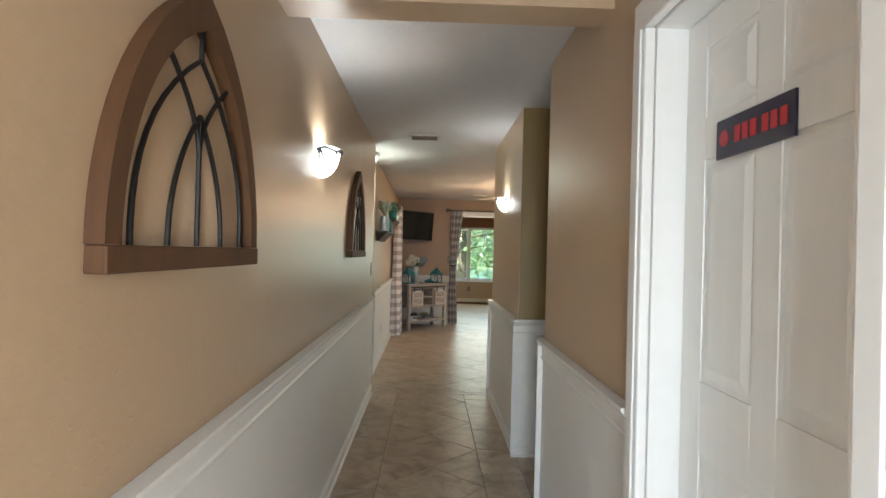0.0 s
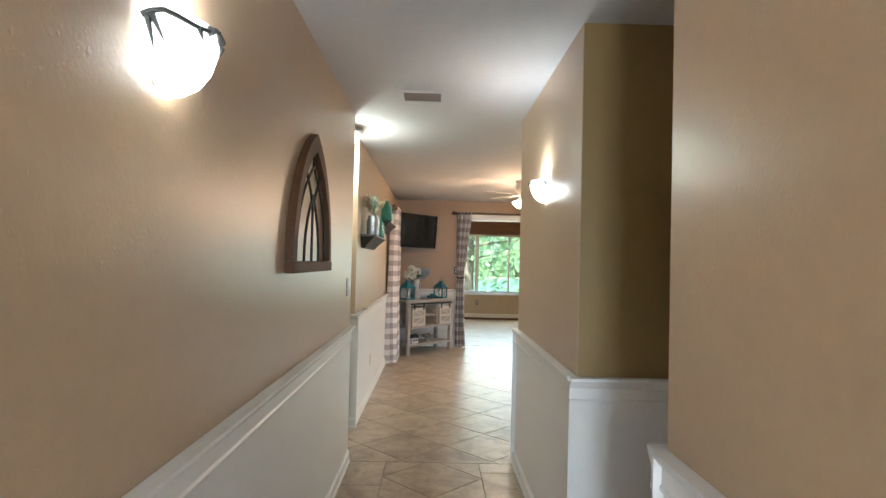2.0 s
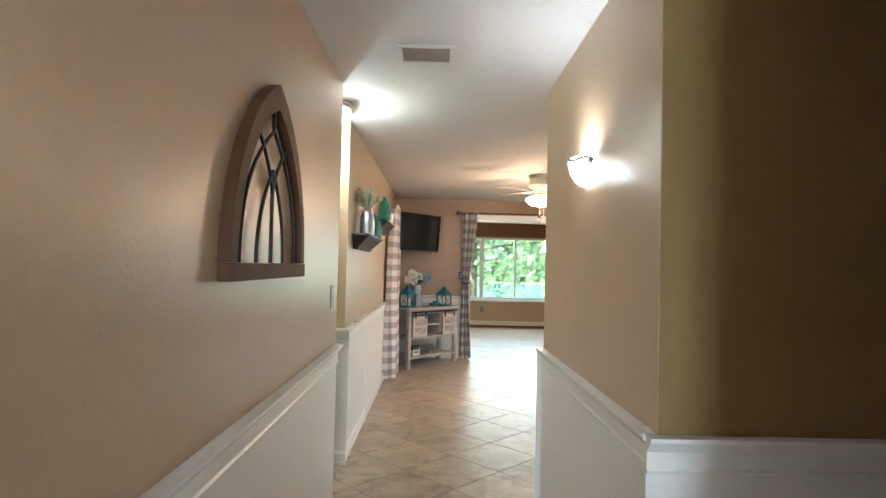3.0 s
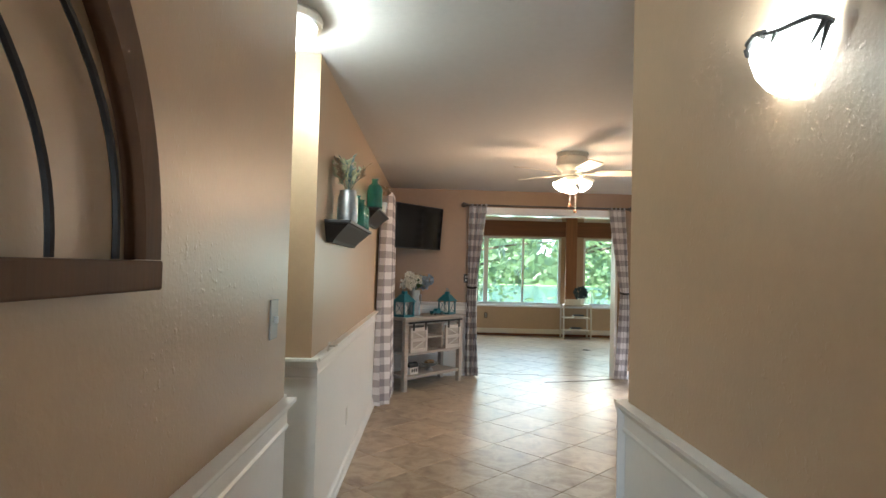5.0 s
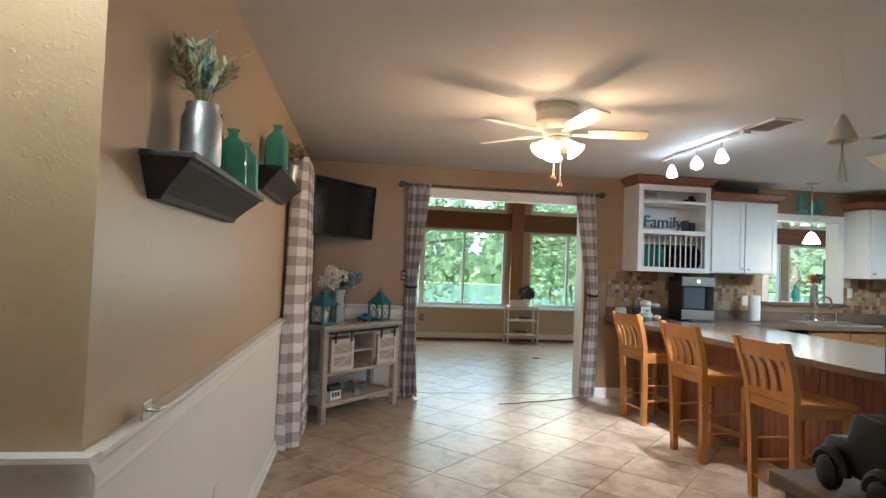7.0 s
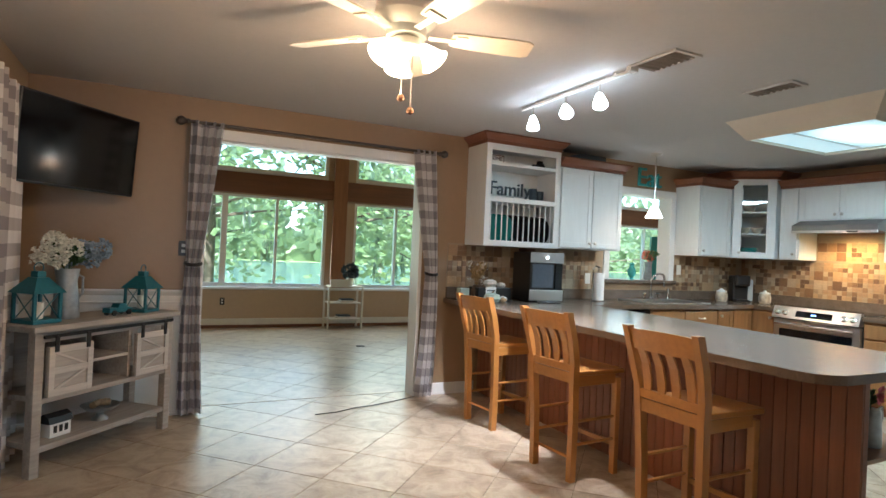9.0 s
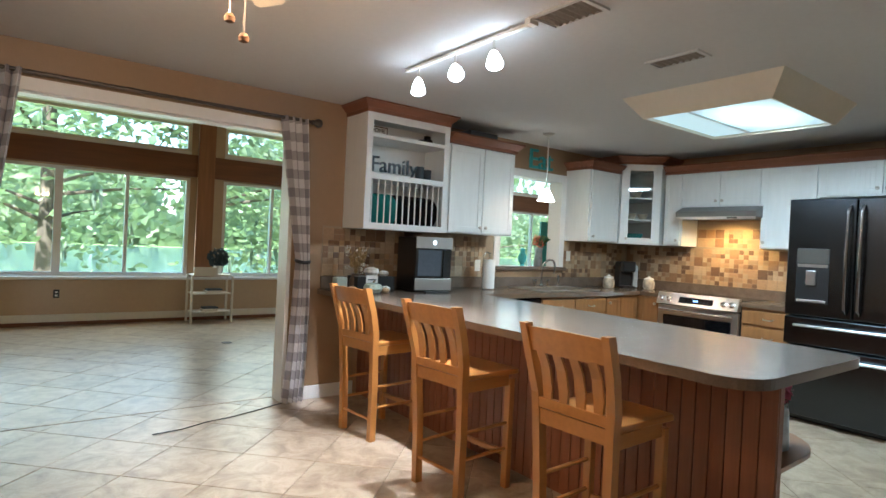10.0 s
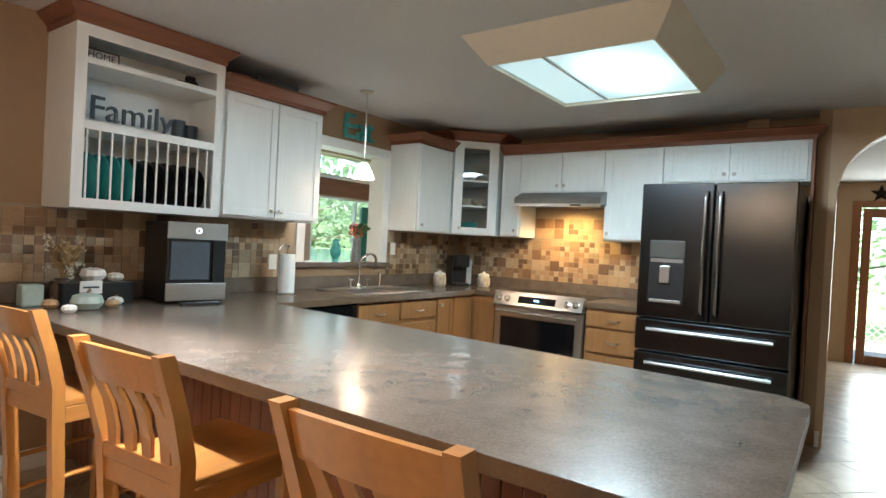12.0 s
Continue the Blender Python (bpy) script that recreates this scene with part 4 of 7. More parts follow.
def curtain(name, m, width, height, folds, label, tie=None, tie_shift=0.0, depth=0.045):
    """Cloth hung from the top; local x runs along the rod, tie pulls it in at that height."""
    t = thing(name, m, label, "curtain", "gingham curtains")
    nx, nz = folds * 10, 30
    bm = B()
    uvl = bm.loops.layers.uv.new("uv")
    grid, arc = [], []
    for k in range(nz + 1):
        z = height * k / nz
        pinch = 1.0
        shift = 0.0
        if tie:
            d = (z - tie) / (height - tie) if z > tie else (tie - z) / tie
            pinch = 0.42 + 0.58 * min(1, abs(d)) ** (0.8 if z > tie else 0.6) * (1.0 if z > tie else 0.55)
            shift = tie_shift * (1 - min(1, abs(d)) ** (1.0 if z > tie else 2.5) * (1.0 if z > tie else 0.35))
        if not tie:
            pinch = 1.0 + 0.45 * max(0.0, 1 - z / height) ** 1.4
        row = []
        for i in range(nx + 1):
            u = i / nx
            a = u * folds * 2 * math.pi
            wob = 0.25 * math.sin(3 * u * 6 + z * 2.2)
            flare = 1.0 + 0.25 * (1 - z / height)
            row.append(bm.verts.new(((u - 0.5) * width * pinch + shift + 0.006 * math.sin(a * 2), depth * flare * (0.6 + 0.4 * pinch) * math.sin(a + wob), z)))
        grid.append(row)
    for k in range(nz):
        for i in range(nx):
            f = bm.faces.new((grid[k][i], grid[k][i + 1], grid[k + 1][i + 1], grid[k + 1][i]))
            cloth = width * 2.0
            for lp, (uu, vv) in zip(f.loops, ((i, k), (i + 1, k), (i + 1, k + 1), (i, k + 1))):
                lp[uvl].uv = (cloth * uu / nx, height * vv / nz)
    part("panel", bm, GINGHAM, t, "", True)
    if tie:
        bm = B()
        ring = [(tie_shift + math.cos(a) * (width * 0.23), math.sin(a) * 0.06, tie + 0.01 * math.sin(a)) for a in (2 * math.pi * j / 20 for j in range(21))]
        tube(bm, ring, 0.014, 6, 1, False)
        part("tieback", bm, DARKPLASTIC, t, "dark tieback band")
    return t


CY = 11.33
curtain("curtain", pose(0.93, CY, 0.02), 0.24, 2.24, 4, "grey and white gingham curtain tied back beside the opening", 1.15, -0.06)
curtain("curtain", pose(2.76, CY, 0.02), 0.22, 2.24, 4, "grey and white gingham curtain tied back beside the kitchen wall", 1.12, 0.12)
curtain("curtain", pose(-0.14, 9.96, 0.02, 0, 0, 90), 0.50, 2.16, 5, "long grey and white gingham curtain on the dining wall", None, 0, 0.06)
curtain("curtain", pose(-0.14, 10.55, 0.02, 0, 0, 90), 0.32, 2.16, 4, "grey and white gingham curtain behind the television", None, 0, 0.04)


def curtain_rod(m, length, label):
    t = thing("curtain_rod", m, label, "curtain rod")
    part("rod", cyl(B(), (0, 0, 0), (length, 0, 0), 0.0125, None, 12), ROD, t, "", True)
    for x, s in ((0, -1), (length, 1)):
        bm = B()
        lathe(bm, [(0.0125, 0), (0.02, 0.006), (0.02, 0.016), (0.015, 0.022), (0.032, 0.045), (0.036, 0.062), (0.026, 0.085), (0.0, 0.095)], 16)
        bmesh.ops.transform(bm, matrix=pose(x, 0, 0, 0, 90 * s, 0), verts=bm.verts[:])
        part("finial", bm, ROD, t, "", True)
        xx = x - s * 0.10
        bm = B()
        cyl(bm, (xx, 0, 0), (xx, 0.085, 0), 0.007, None, 8)
        part("bracket", bm, ROD, t)
    return t


curtain_rod(pose(0.80, CY, 2.247), 2.10, "dark pewter curtain rod with ball finials over the opening")
curtain_rod(pose(-0.14, 9.70, 2.165, 0, 0, 90), 1.12, "dark pewter curtain rod on the dining wall")

# television
ang = math.degrees(math.atan2(11.24 - 10.56, 0.44 + 0.12))
tv = thing("television", pose(0.16, 10.90, 1.905, 4, 0, ang), "black flat screen television on a wall arm in the corner", "television")
part("case", bx(B(), -0.445, 0.445, -0.02, 0.03, -0.27, 0.27, 0.006), DARKPLASTIC, tv)
part("screen", bx(B(), -0.433, 0.433, -0.0225, -0.0205, -0.255, 0.258), SCREEN, tv, "glossy black screen")
bm = B()
tube(bm, [(0, 0.03, 0), (-0.05, 0.2, 0), (0.0, 0.44, 0)], 0.02, 8)
part("arm", bm, IRON, tv)

# console stand in the corner; local x along its front, front towards -y
ang2 = math.degrees(math.atan2(11.09 - 10.33, 0.75 - 0.06))
st = thing("media_console", pose(0.405, 10.71, 0, 0, 0, ang2), "weathered grey wooden console with sliding barn doors in the corner", "console")
L, D, T = 0.51, 0.36, 0.80
part("tabletop", bx(B(), -L - 0.03, L + 0.03, -0.03, D + 0.01, T, T + 0.035, 0.005), GREYWOOD, st)
for x in (-L, L - 0.055):
    for y in (0.0, D - 0.055):
        part("leg", bx(B(), x, x + 0.055, y, y + 0.055, 0, T - 0.001, 0.004), GREYWOOD, st)
part("shelf", bx(B(), -L + 0.056, L - 0.056, 0.005, D - 0.005, 0.13, 0.165, 0.003), GREYWOOD, st)
part("shelf", bx(B(), -L + 0.056, L - 0.056, 0.005, D - 0.005, 0.40, 0.43, 0.003), GREYWOOD, st)
part("back_panel", bx(B(), -L + 0.056, L - 0.056, D - 0.012, D - 0.006, 0.431, T - 0.001), GREYWOOD, st)
part("apron", bx(B(), -L + 0.056, L - 0.056, 0.005, 0.025, T - 0.06, T - 0.001, 0.002), GREYWOOD, st)
for x in (-0.17, 0.15):
    part("divider", bx(B(), x, x + 0.022, 0.03, D - 0.013, 0.431, T - 0.061), GREYWOOD, st)
part("shelf", bx(B(), -0.147, 0.149, 0.03, D - 0.013, 0.575, 0.593), GREYWOOD, st)
for x0, x1 in ((-0.445, -0.165), (0.165, 0.445)):
    z0, z1 = 0.435, 0.715
    d = part("barn_door", bx(B(), x0, x1, -0.016, 0.0, z0, z1), GREYWOOD, st, "sliding door with crossed braces")
    bm = B()
    for a, b in ((z0, z0 + 0.04), (z1 - 0.04, z1), ((z0 + z1) / 2 - 0.018, (z0 + z1) / 2 + 0.018)):
        bx(bm, x0, x1, -0.026, -0.0165, a, b, 0.002)
    for a, b in ((x0, x0 + 0.035), (x1 - 0.035, x1)):
        bx(bm, a, b, -0.0275, -0.0165, z0, z1, 0.002)
    part("door_rail", bm, WHITEWASH, d, "whitewashed rails")
    zc = (z0 + z1) / 2
    for za, zb, fl in ((z0 + 0.04, zc - 0.018, 1), (zc + 0.018, z1 - 0.04, -1)):
        bm = B()
        ya, yb = (x0 + 0.035, x1 - 0.035) if fl > 0 else (x1 - 0.035, x0 + 0.035)
        prism(bm, [(ya, za), (ya + fl * 0.03, za), (yb, zb), (yb - fl * 0.03, zb)], -0.024, -0.0165, "y")
        part("brace", bm, WHITEWASH, d, "whitewashed diagonal brace")
    for x in (x0 + 0.04, x1 - 0.04):
        bm = B()
        bx(bm, x - 0.012, x + 0.012, -0.034, -0.0285, z1 - 0.03, z1 + 0.06)
        part("strap_hanger", bm, IRON, d, "black iron strap")
part("track_bar", bx(B(), -L + 0.03, L - 0.03, -0.028, -0.02, 0.765, 0.785), IRON, st, "black iron track")

stm = pose(0.405, 10.71, 0, 0, 0, ang2)


def lantern(m, k=1.0):
    t = thing("candle_lantern", m, "teal metal candle lantern with glass sides on the console", "lantern", "teal lanterns")
    w, h = 0.075, 0.15
    part("base", bx(B(), -w, w, -w, w, 0, 0.02, 0.004), TEAL, t)
    for sx in (-1, 1):
        for sy in (-1, 1):
            part("post", bx(B(), sx * (w - 0.008) - 0.007, sx * (w - 0.008) + 0.007, sy * (w - 0.008) - 0.007, sy * (w - 0.008) + 0.007, 0.021, h), TEAL, t)
    bm = B()
    for s in (-1, 1):
        tube(bm, [(-w + 0.02, s * (w - 0.008), 0.025), (w - 0.02, s * (w - 0.008), h - 0.005)], 0.003, 4)
        tube(bm, [(s * (w - 0.008), -w + 0.02, 0.025), (s * (w - 0.008), w - 0.02, h - 0.005)], 0.003, 4)
    part("lattice", bm, TEAL, t)
    bm = B()
    a = [bm.verts.new((sx * (w + 0.012), sy * (w + 0.012), h)) for sx, sy in ((-1, -1), (1, -1), (1, 1), (-1, 1))]
    b = [bm.verts.new((sx * 0.03, sy * 0.03, h + 0.075)) for sx, sy in ((-1, -1), (1, -1), (1, 1), (-1, 1))]
    for i in range(4):
        bm.faces.new((a[i], a[(i + 1) % 4], b[(i + 1) % 4], b[i]))
    bm.faces.new(a[::-1])
    bm.faces.new(b)
    bx(bm, -0.022, 0.022, -0.022, 0.022, h + 0.0755, h + 0.105)
    part("roof", bm, TEAL, t)
    part("ring", tube(B(), [(0.025 * math.cos(q), 0, h + 0.122 + 0.025 * math.sin(q)) for q in (2 * math.pi * i / 12 for i in range(13))], 0.003, 5), TEAL, t)
    part("candle", cyl(B(), (0, 0, 0.021), (0, 0, 0.1), 0.028, None, 16), FROST, t, "white pillar candle", True)
    return t


ln = lantern(stm @ pose(-0.40, 0.14, T + 0.035) @ Matrix.Scale(1.15, 4))
copy_thing(ln, stm @ pose(0.35, 0.13, T + 0.035, 0, 0, 10) @ Matrix.Scale(0.95, 4))
pitcher = thing("flower_pitcher", stm @ pose(-0.17, 0.20, T + 0.035) @ Matrix.Scale(1.12, 4), "galvanised pitcher with white and blue hydrangeas on the console", "vase")
part("pitcher", lathe(B(), [(0.065, 0), (0.068, 0.01), (0.055, 0.16), (0.05, 0.2), (0.06, 0.27), (0.056, 0.268), (0.045, 0.2), (0, 0.19)], 28), GALV, pitcher, "", True)
part("handle", tube(B(), [(0.056, 0, 0.24), (0.1, 0, 0.22), (0.1, 0, 0.13), (0.06, 0, 0.09)], 0.007, 6), GALV, pitcher)
bm = B()
for i, c in enumerate(((-0.08, -0.02, 0.33), (-0.15, 0.0, 0.34), (-0.05, 0.03, 0.41), (-0.12, -0.04, 0.41), (-0.02, -0.05, 0.38))):
    blossom_ball(bm, c, 0.052, 70, 20 + i)
part("white_bloom", bm, CREAMPETAL, pitcher, "white hydrangea heads")
bm = B()
for i, c in enumerate(((0.08, -0.02, 0.37), (0.14, 0.0, 0.33), (0.05, 0.04, 0.34), (0.16, -0.04, 0.38))):
    blossom_ball(bm, c, 0.058, 70, 40 + i)
part("blue_bloom", bm, BLUEPETAL, pitcher, "dusty blue hydrangea heads")
b = spray(10, 0.15, 0.14, 0.07, 0.018, 12)
bmesh.ops.translate(b, verts=b.verts[:], vec=(0, 0, 0.24))
part("leaves", b, LEAFMAT, pitcher)
car = thing("toy_truck", stm @ pose(0.12, 0.10, T + 0.035), "small dark green toy truck on the console", "toy")
bm = B()
prism(bm, [(-0.09, 0.02), (0.09, 0.02), (0.09, 0.045), (0.05, 0.05), (0.035, 0.075), (-0.015, 0.075), (-0.025, 0.05), (-0.09, 0.05)], -0.03, 0.03, "y")
part("body", bm, TEAL, car)
for x in (-0.055, 0.06):
    for s in (-1, 1):
        part("wheel", cyl(B(), (x, s * 0.026, 0.018), (x, s * 0.036, 0.018), 0.018, None, 14), DARKPLASTIC, car)
house = thing("toy_barn", stm @ pose(-0.27, 0.12, 0.165), "small white wooden barn ornament with a black roof", "ornament")
part("wall", bx(B(), -0.065, 0.065, -0.045, 0.045, 0, 0.085), PAPER, house)
bm = B()
prism(bm, [(-0.052, 0.08), (0.052, 0.08), (0.038, 0.115), (0, 0.135), (-0.038, 0.115)], -0.075, 0.075, "x")
part("roof", bm, DARKPLASTIC, house, "black gambrel roof")
for x in (-0.035, 0.0, 0.035):
    part("window", bx(B(), x - 0.011, x + 0.011, -0.047, -0.0455, 0.025, 0.065), DARKPLASTIC, house)
bowl = thing("footed_bowl", stm @ pose(0.06, 0.14, 0.165), "grey footed bowl holding rolled linens", "bowl")
part("bowl", lathe(B(), [(0.05, 0), (0.045, 0.01), (0.02, 0.03), (0.02, 0.045), (0.08, 0.065), (0.115, 0.095), (0.11, 0.097), (0.07, 0.075), (0, 0.07)], 24), GALV, bowl, "", True)
part("linens", tube(B(), [(-0.06, 0, 0.10), (0, 0.02, 0.105), (0.06, -0.01, 0.10)], 0.022, 8), DRYLEAF, bowl)


# ceiling fan
FX, FY = 1.565, 8.89
fan = thing("ceiling_fan", pose(FX, FY, H), "ivory five-blade ceiling fan with three lit glass shades", "ceiling fan")
part("motor_housing", lathe(B(), [(0.135, 0), (0.14, -0.02), (0.125, -0.035), (0.135, -0.05), (0.14, -0.11), (0.12, -0.14), (0.09, -0.16), (0.085, -0.195), (0.0, -0.20)], 36), FANWHITE, fan, "", True)
part("light_kit", lathe(B(), [(0.055, -0.20), (0.07, -0.21), (0.07, -0.24), (0.05, -0.26), (0.03, -0.275), (0.0, -0.28)], 28), FANWHITE, fan, "", True)
for i in range(5):
    a = radians(-12 + 72 * i)
    R = Matrix.Rotation(a, 4, "Z")
    bm = B()
    out = [(0.20, -0.045), (0.26, -0.055), (0.46, -0.063), (0.55, -0.062), (0.575, -0.045), (0.58, 0.045), (0.55, 0.062), (0.46, 0.063), (0.26, 0.055), (0.20, 0.045)]
    prism(bm, out, -0.004, 0.004, "z")
    bmesh.ops.transform(bm, matrix=R @ pose(0, 0, -0.175, -12, 0, 0), verts=bm.verts[:])
    bl = part("blade", bm, FANWHITE, fan)
    bm = B()
    bx(bm, 0.10, 0.26, -0.016, 0.016, -0.012, -0.006, 0.002)
    bx(bm, 0.22, 0.27, -0.04, 0.04, -0.012, -0.006, 0.002)
    bmesh.ops.transform(bm, matrix=R @ pose(0, 0, -0.175, -12, 0, 0), verts=bm.verts[:])
    part("blade_iron", bm, FANWHITE, bl)
for i in range(3):
    a = radians(200 + 120 * i)
    bm = B()
    lathe(bm, [(0.022, 0.0), (0.03, -0.015), (0.045, -0.05), (0.06, -0.09), (0.082, -0.115), (0.079, -0.116), (0.055, -0.09), (0.04, -0.05), (0.02, -0.01)], 20, (0, 0, 0), 1, 1, 0.02, 8)
    bmesh.ops.transform(bm, matrix=Matrix.Rotation(a, 4, "Z") @ pose(0.075, 0, -0.235, 0, -40, 0) @ Matrix.Scale(0.80, 4), verts=bm.verts[:])
    part("glass_shade", bm, FANSHADE, fan, "glowing frosted tulip shade", True)
for dx, l in ((-0.02, 0.21), (0.025, 0.26)):
    ch = part("pull_chain", cyl(B(), (dx, -0.02, -0.27), (dx, -0.02, -0.27 - l + 0.03), 0.003, None, 6), NICKEL, fan)
    part("pull_knob", lathe(B(), [(0.0, 0.0), (0.015, 0.006), (0.017, 0.018), (0.01, 0.03), (0.0, 0.032)], 12, (dx, -0.02, -0.27 - l)), ARCHWOOD, ch, "dark round pull", True)

# track light
trk = thing("track_light", pose(3.03, 9.6, H), "white ceiling track with three lit glass spots", "track light")
part("rail", bx(B(), -0.014, 0.014, -0.52, 0.565, -0.034, -0.016, 0.003), WHITE, trk)
part("end_box", bx(B(), -0.03, 0.03, -0.56, -0.521, -0.034, 0.0, 0.004), WHITE, trk)
for y in (-0.40, 0.40):
    part("standoff", cyl(B(), (0, y, -0.016), (0, y, 0), 0.008, None, 8), WHITE, trk)
for y, tilt, turn in ((0.43, 4, 0), (0.06, 42, -28), (-0.27, 30, -28)):
    hd = part("stem", tube(B(), [(0, y, -0.034), (0, y, -0.07), (0, y, -0.105)], 0.007, 8), NICKEL, trk)
    bm = B()
    lathe(bm, [(0.014, 0.01), (0.022, 0.0), (0.028, -0.015), (0.040, -0.055), (0.046, -0.082), (0.036, -0.092), (0, -0.094)], 20)
    bmesh.ops.transform(bm, matrix=pose(0, y, -0.105, 0, 0, turn) @ pose(0, 0, 0, -tilt, 0, 0), verts=bm.verts[:])
    part("glass_shade", bm, TRACKSHADE, hd, "glowing white glass shade", True)

# small console table by the hallway end and the pig figure on it
ct = thing("console_table", pose(1.50, 6.61, 0), "rustic weathered dark wooden console table against the wall", "table")
part("tabletop", bx(B(), 0.0, 1.1, -0.36, 0.22, 0.81, 0.85, 0.006), RUSTICWOOD, ct)
for x in (0.03, 1.01):
    for y in (-0.33, 0.13):
        part("leg", bx(B(), x, x + 0.06, y, y + 0.06, 0, 0.809, 0.004), RUSTICWOOD, ct)
part("apron", bx(B(), 0.091, 1.009, 0.14, 0.165, 0.66, 0.809, 0.002), RUSTICWOOD, ct)
part("apron", bx(B(), 0.04, 0.06, -0.269, 0.129, 0.66, 0.809, 0.002), RUSTICWOOD, ct)
part("shelf", bx(B(), 0.091, 1.009, -0.32, 0.18, 0.15, 0.175, 0.003), RUSTICWOOD, ct)
tk = thing("metal_truck_figure", pose(1.622, 6.58, 0.85, 0, 0, 80), "dark cast metal vintage truck figure on the rustic console table", "ornament")
bm = B()
prism(bm, [(-0.15, 0.05), (0.15, 0.05), (0.15, 0.11), (0.13, 0.13), (0.06, 0.14), (0.04, 0.20), (0.02, 0.212), (-0.07, 0.212), (-0.09, 0.19), (-0.09, 0.12), (-0.15, 0.12)], -0.06, 0.06, "y")
bmesh.ops.bevel(bm, geom=bm.edges[:], offset=0.008, segments=2, profile=0.5, affect="EDGES")
part("body", bm, IRON, tk, "", True)
for x in (-0.095, 0.095):
    for sy in (-1, 1):
        part("wheel", lathe(B(), [(0.0, 0.0), (0.03, 0.0), (0.042, 0.006), (0.042, 0.024), (0.03, 0.03), (0.0, 0.03)], 20), IRON, tk, "", True).matrix_basis = pose(x, sy * 0.078 + 0.015, 0.042, 90, 0, 0)
        part("fender", tube(B(), [(x + 0.056 * math.cos(a), sy * 0.074, 0.046 + 0.052 * math.sin(a)) for a in (math.pi * k / 8 for k in range(9))], 0.014, 8), IRON, tk, "", True)
part("side_window", bx(B(), -0.075, 0.03, -0.0625, -0.0605, 0.145, 0.195, 0.001), SLATE, tk, "grey window")
egg = tagged(part("stone_egg", lathe(B(), [(0.012, 0.0), (0.032, 0.012), (0.044, 0.045), (0.034, 0.085), (0.0, 0.1)], 24), SAGE, None, "", True), "smooth grey-green stone egg beside the metal truck", "ornament")
egg.matrix_world = pose(1.60, 6.36, 0.85)

tc2 = thing("tall_cabinet", pose(1.745, 6.28, 0.85), "tall dark-stained wooden cabinet standing on the rustic table", "cabinet")
part("body", bx(B(), 0, 0.80, 0, 0.43, 0, 1.38, 0.004), ESPRESSO, tc2)
for x0, x1 in ((0.03, 0.395), (0.405, 0.77)):
    part("door", bx(B(), x0, x1, 0.431, 0.448, 0.05, 1.33, 0.004), ESPRESSO, tc2)
part("cornice", bx(B(), -0.015, 0.815, -0.005, 0.455, 1.381, 1.42, 0.006), ESPRESSO, tc2)

bell = thing("hanging_bell", pose(2.0, 7.13, H), "pale cone-shaped bell hung on a thin cord", "ornament")
part("cord", cyl(B(), (0, 0, 0), (0, 0, -0.48), 0.0012, None, 5), IVORY, bell)
part("cone", lathe(B(), [(0.007, -0.48), (0.017, -0.495), (0.048, -0.568), (0.05, -0.577), (0.044, -0.575), (0.01, -0.50)], 20), IVORY, bell, "pale cone", True)
for dx in (-0.008, 0.01):
    part("tassel", tube(B(), [(0, 0, -0.55), (dx * 0.4, 0, -0.64), (dx * 1.8, 0, -0.72)], 0.004, 5), IVORY, bell)

cord = thing("power_cord", pose(2.78, 11.38, 0), "thin dark power cord lying across the tile floor", "cord")
part("cable", tube(B(), [(0, 0, 0.005), (-0.25, -0.10, 0.005), (-0.45, -0.17, 0.005), (-0.62, -0.20, 0.005), (-0.80, -0.28, 0.005), (-0.98, -0.30, 0.005)], 0.004, 6), DARKPLASTIC, cord, "", True)


# ---- kitchen ----
def door_leaf(name, m, x0, x1, z0, z1, y, mat, parent, bead=False):
    """A framed door leaf whose face is at y, looking towards -y; panel, stiles, rails and beads are pieces."""
    f = min(0.05, (x1 - x0) * 0.22)

    def piece(kind, under, *box, bevel=0.0015):
        return part(kind, bx(B(), *box, bevel), mat, under)
    d = piece(name, parent, x0, x1, y + 0.006, y + 0.02, z0, z1, bevel=0.002)
    d.matrix_basis = m
    for a, b in ((x0, x0 + f), (x1 - f, x1)):
        piece("stile", d, a, b, y, y + 0.0055, z0, z1)
    for a, b in ((z0, z0 + f), (z1 - f, z1)):
        piece("rail", d, x0 + f + 0.0002, x1 - f - 0.0002, y, y + 0.0055, a, b)
    if bead:
        n = max(3, int((x1 - x0 - 2 * f) / 0.035))
        w = (x1 - x0 - 2 * f) / n
        for i in range(n):
            piece("bead", d, x0 + f + w * i + 0.003, x0 + f + w * (i + 1) - 0.003, y + 0.002, y + 0.0055, z0 + f, z1 - f)
    return d


def knob(parent, x, y, z):
    bm = B()
    lathe(bm, [(0.006, 0), (0.006, 0.012), (0.015, 0.016), (0.016, 0.024), (0.0, 0.029)], 14)
    bmesh.ops.transform(bm, matrix=pose(x, y, z, 90, 0, 0), verts=bm.verts[:])
    part("knob", bm, NICKEL, parent, "brushed nickel knob", True)


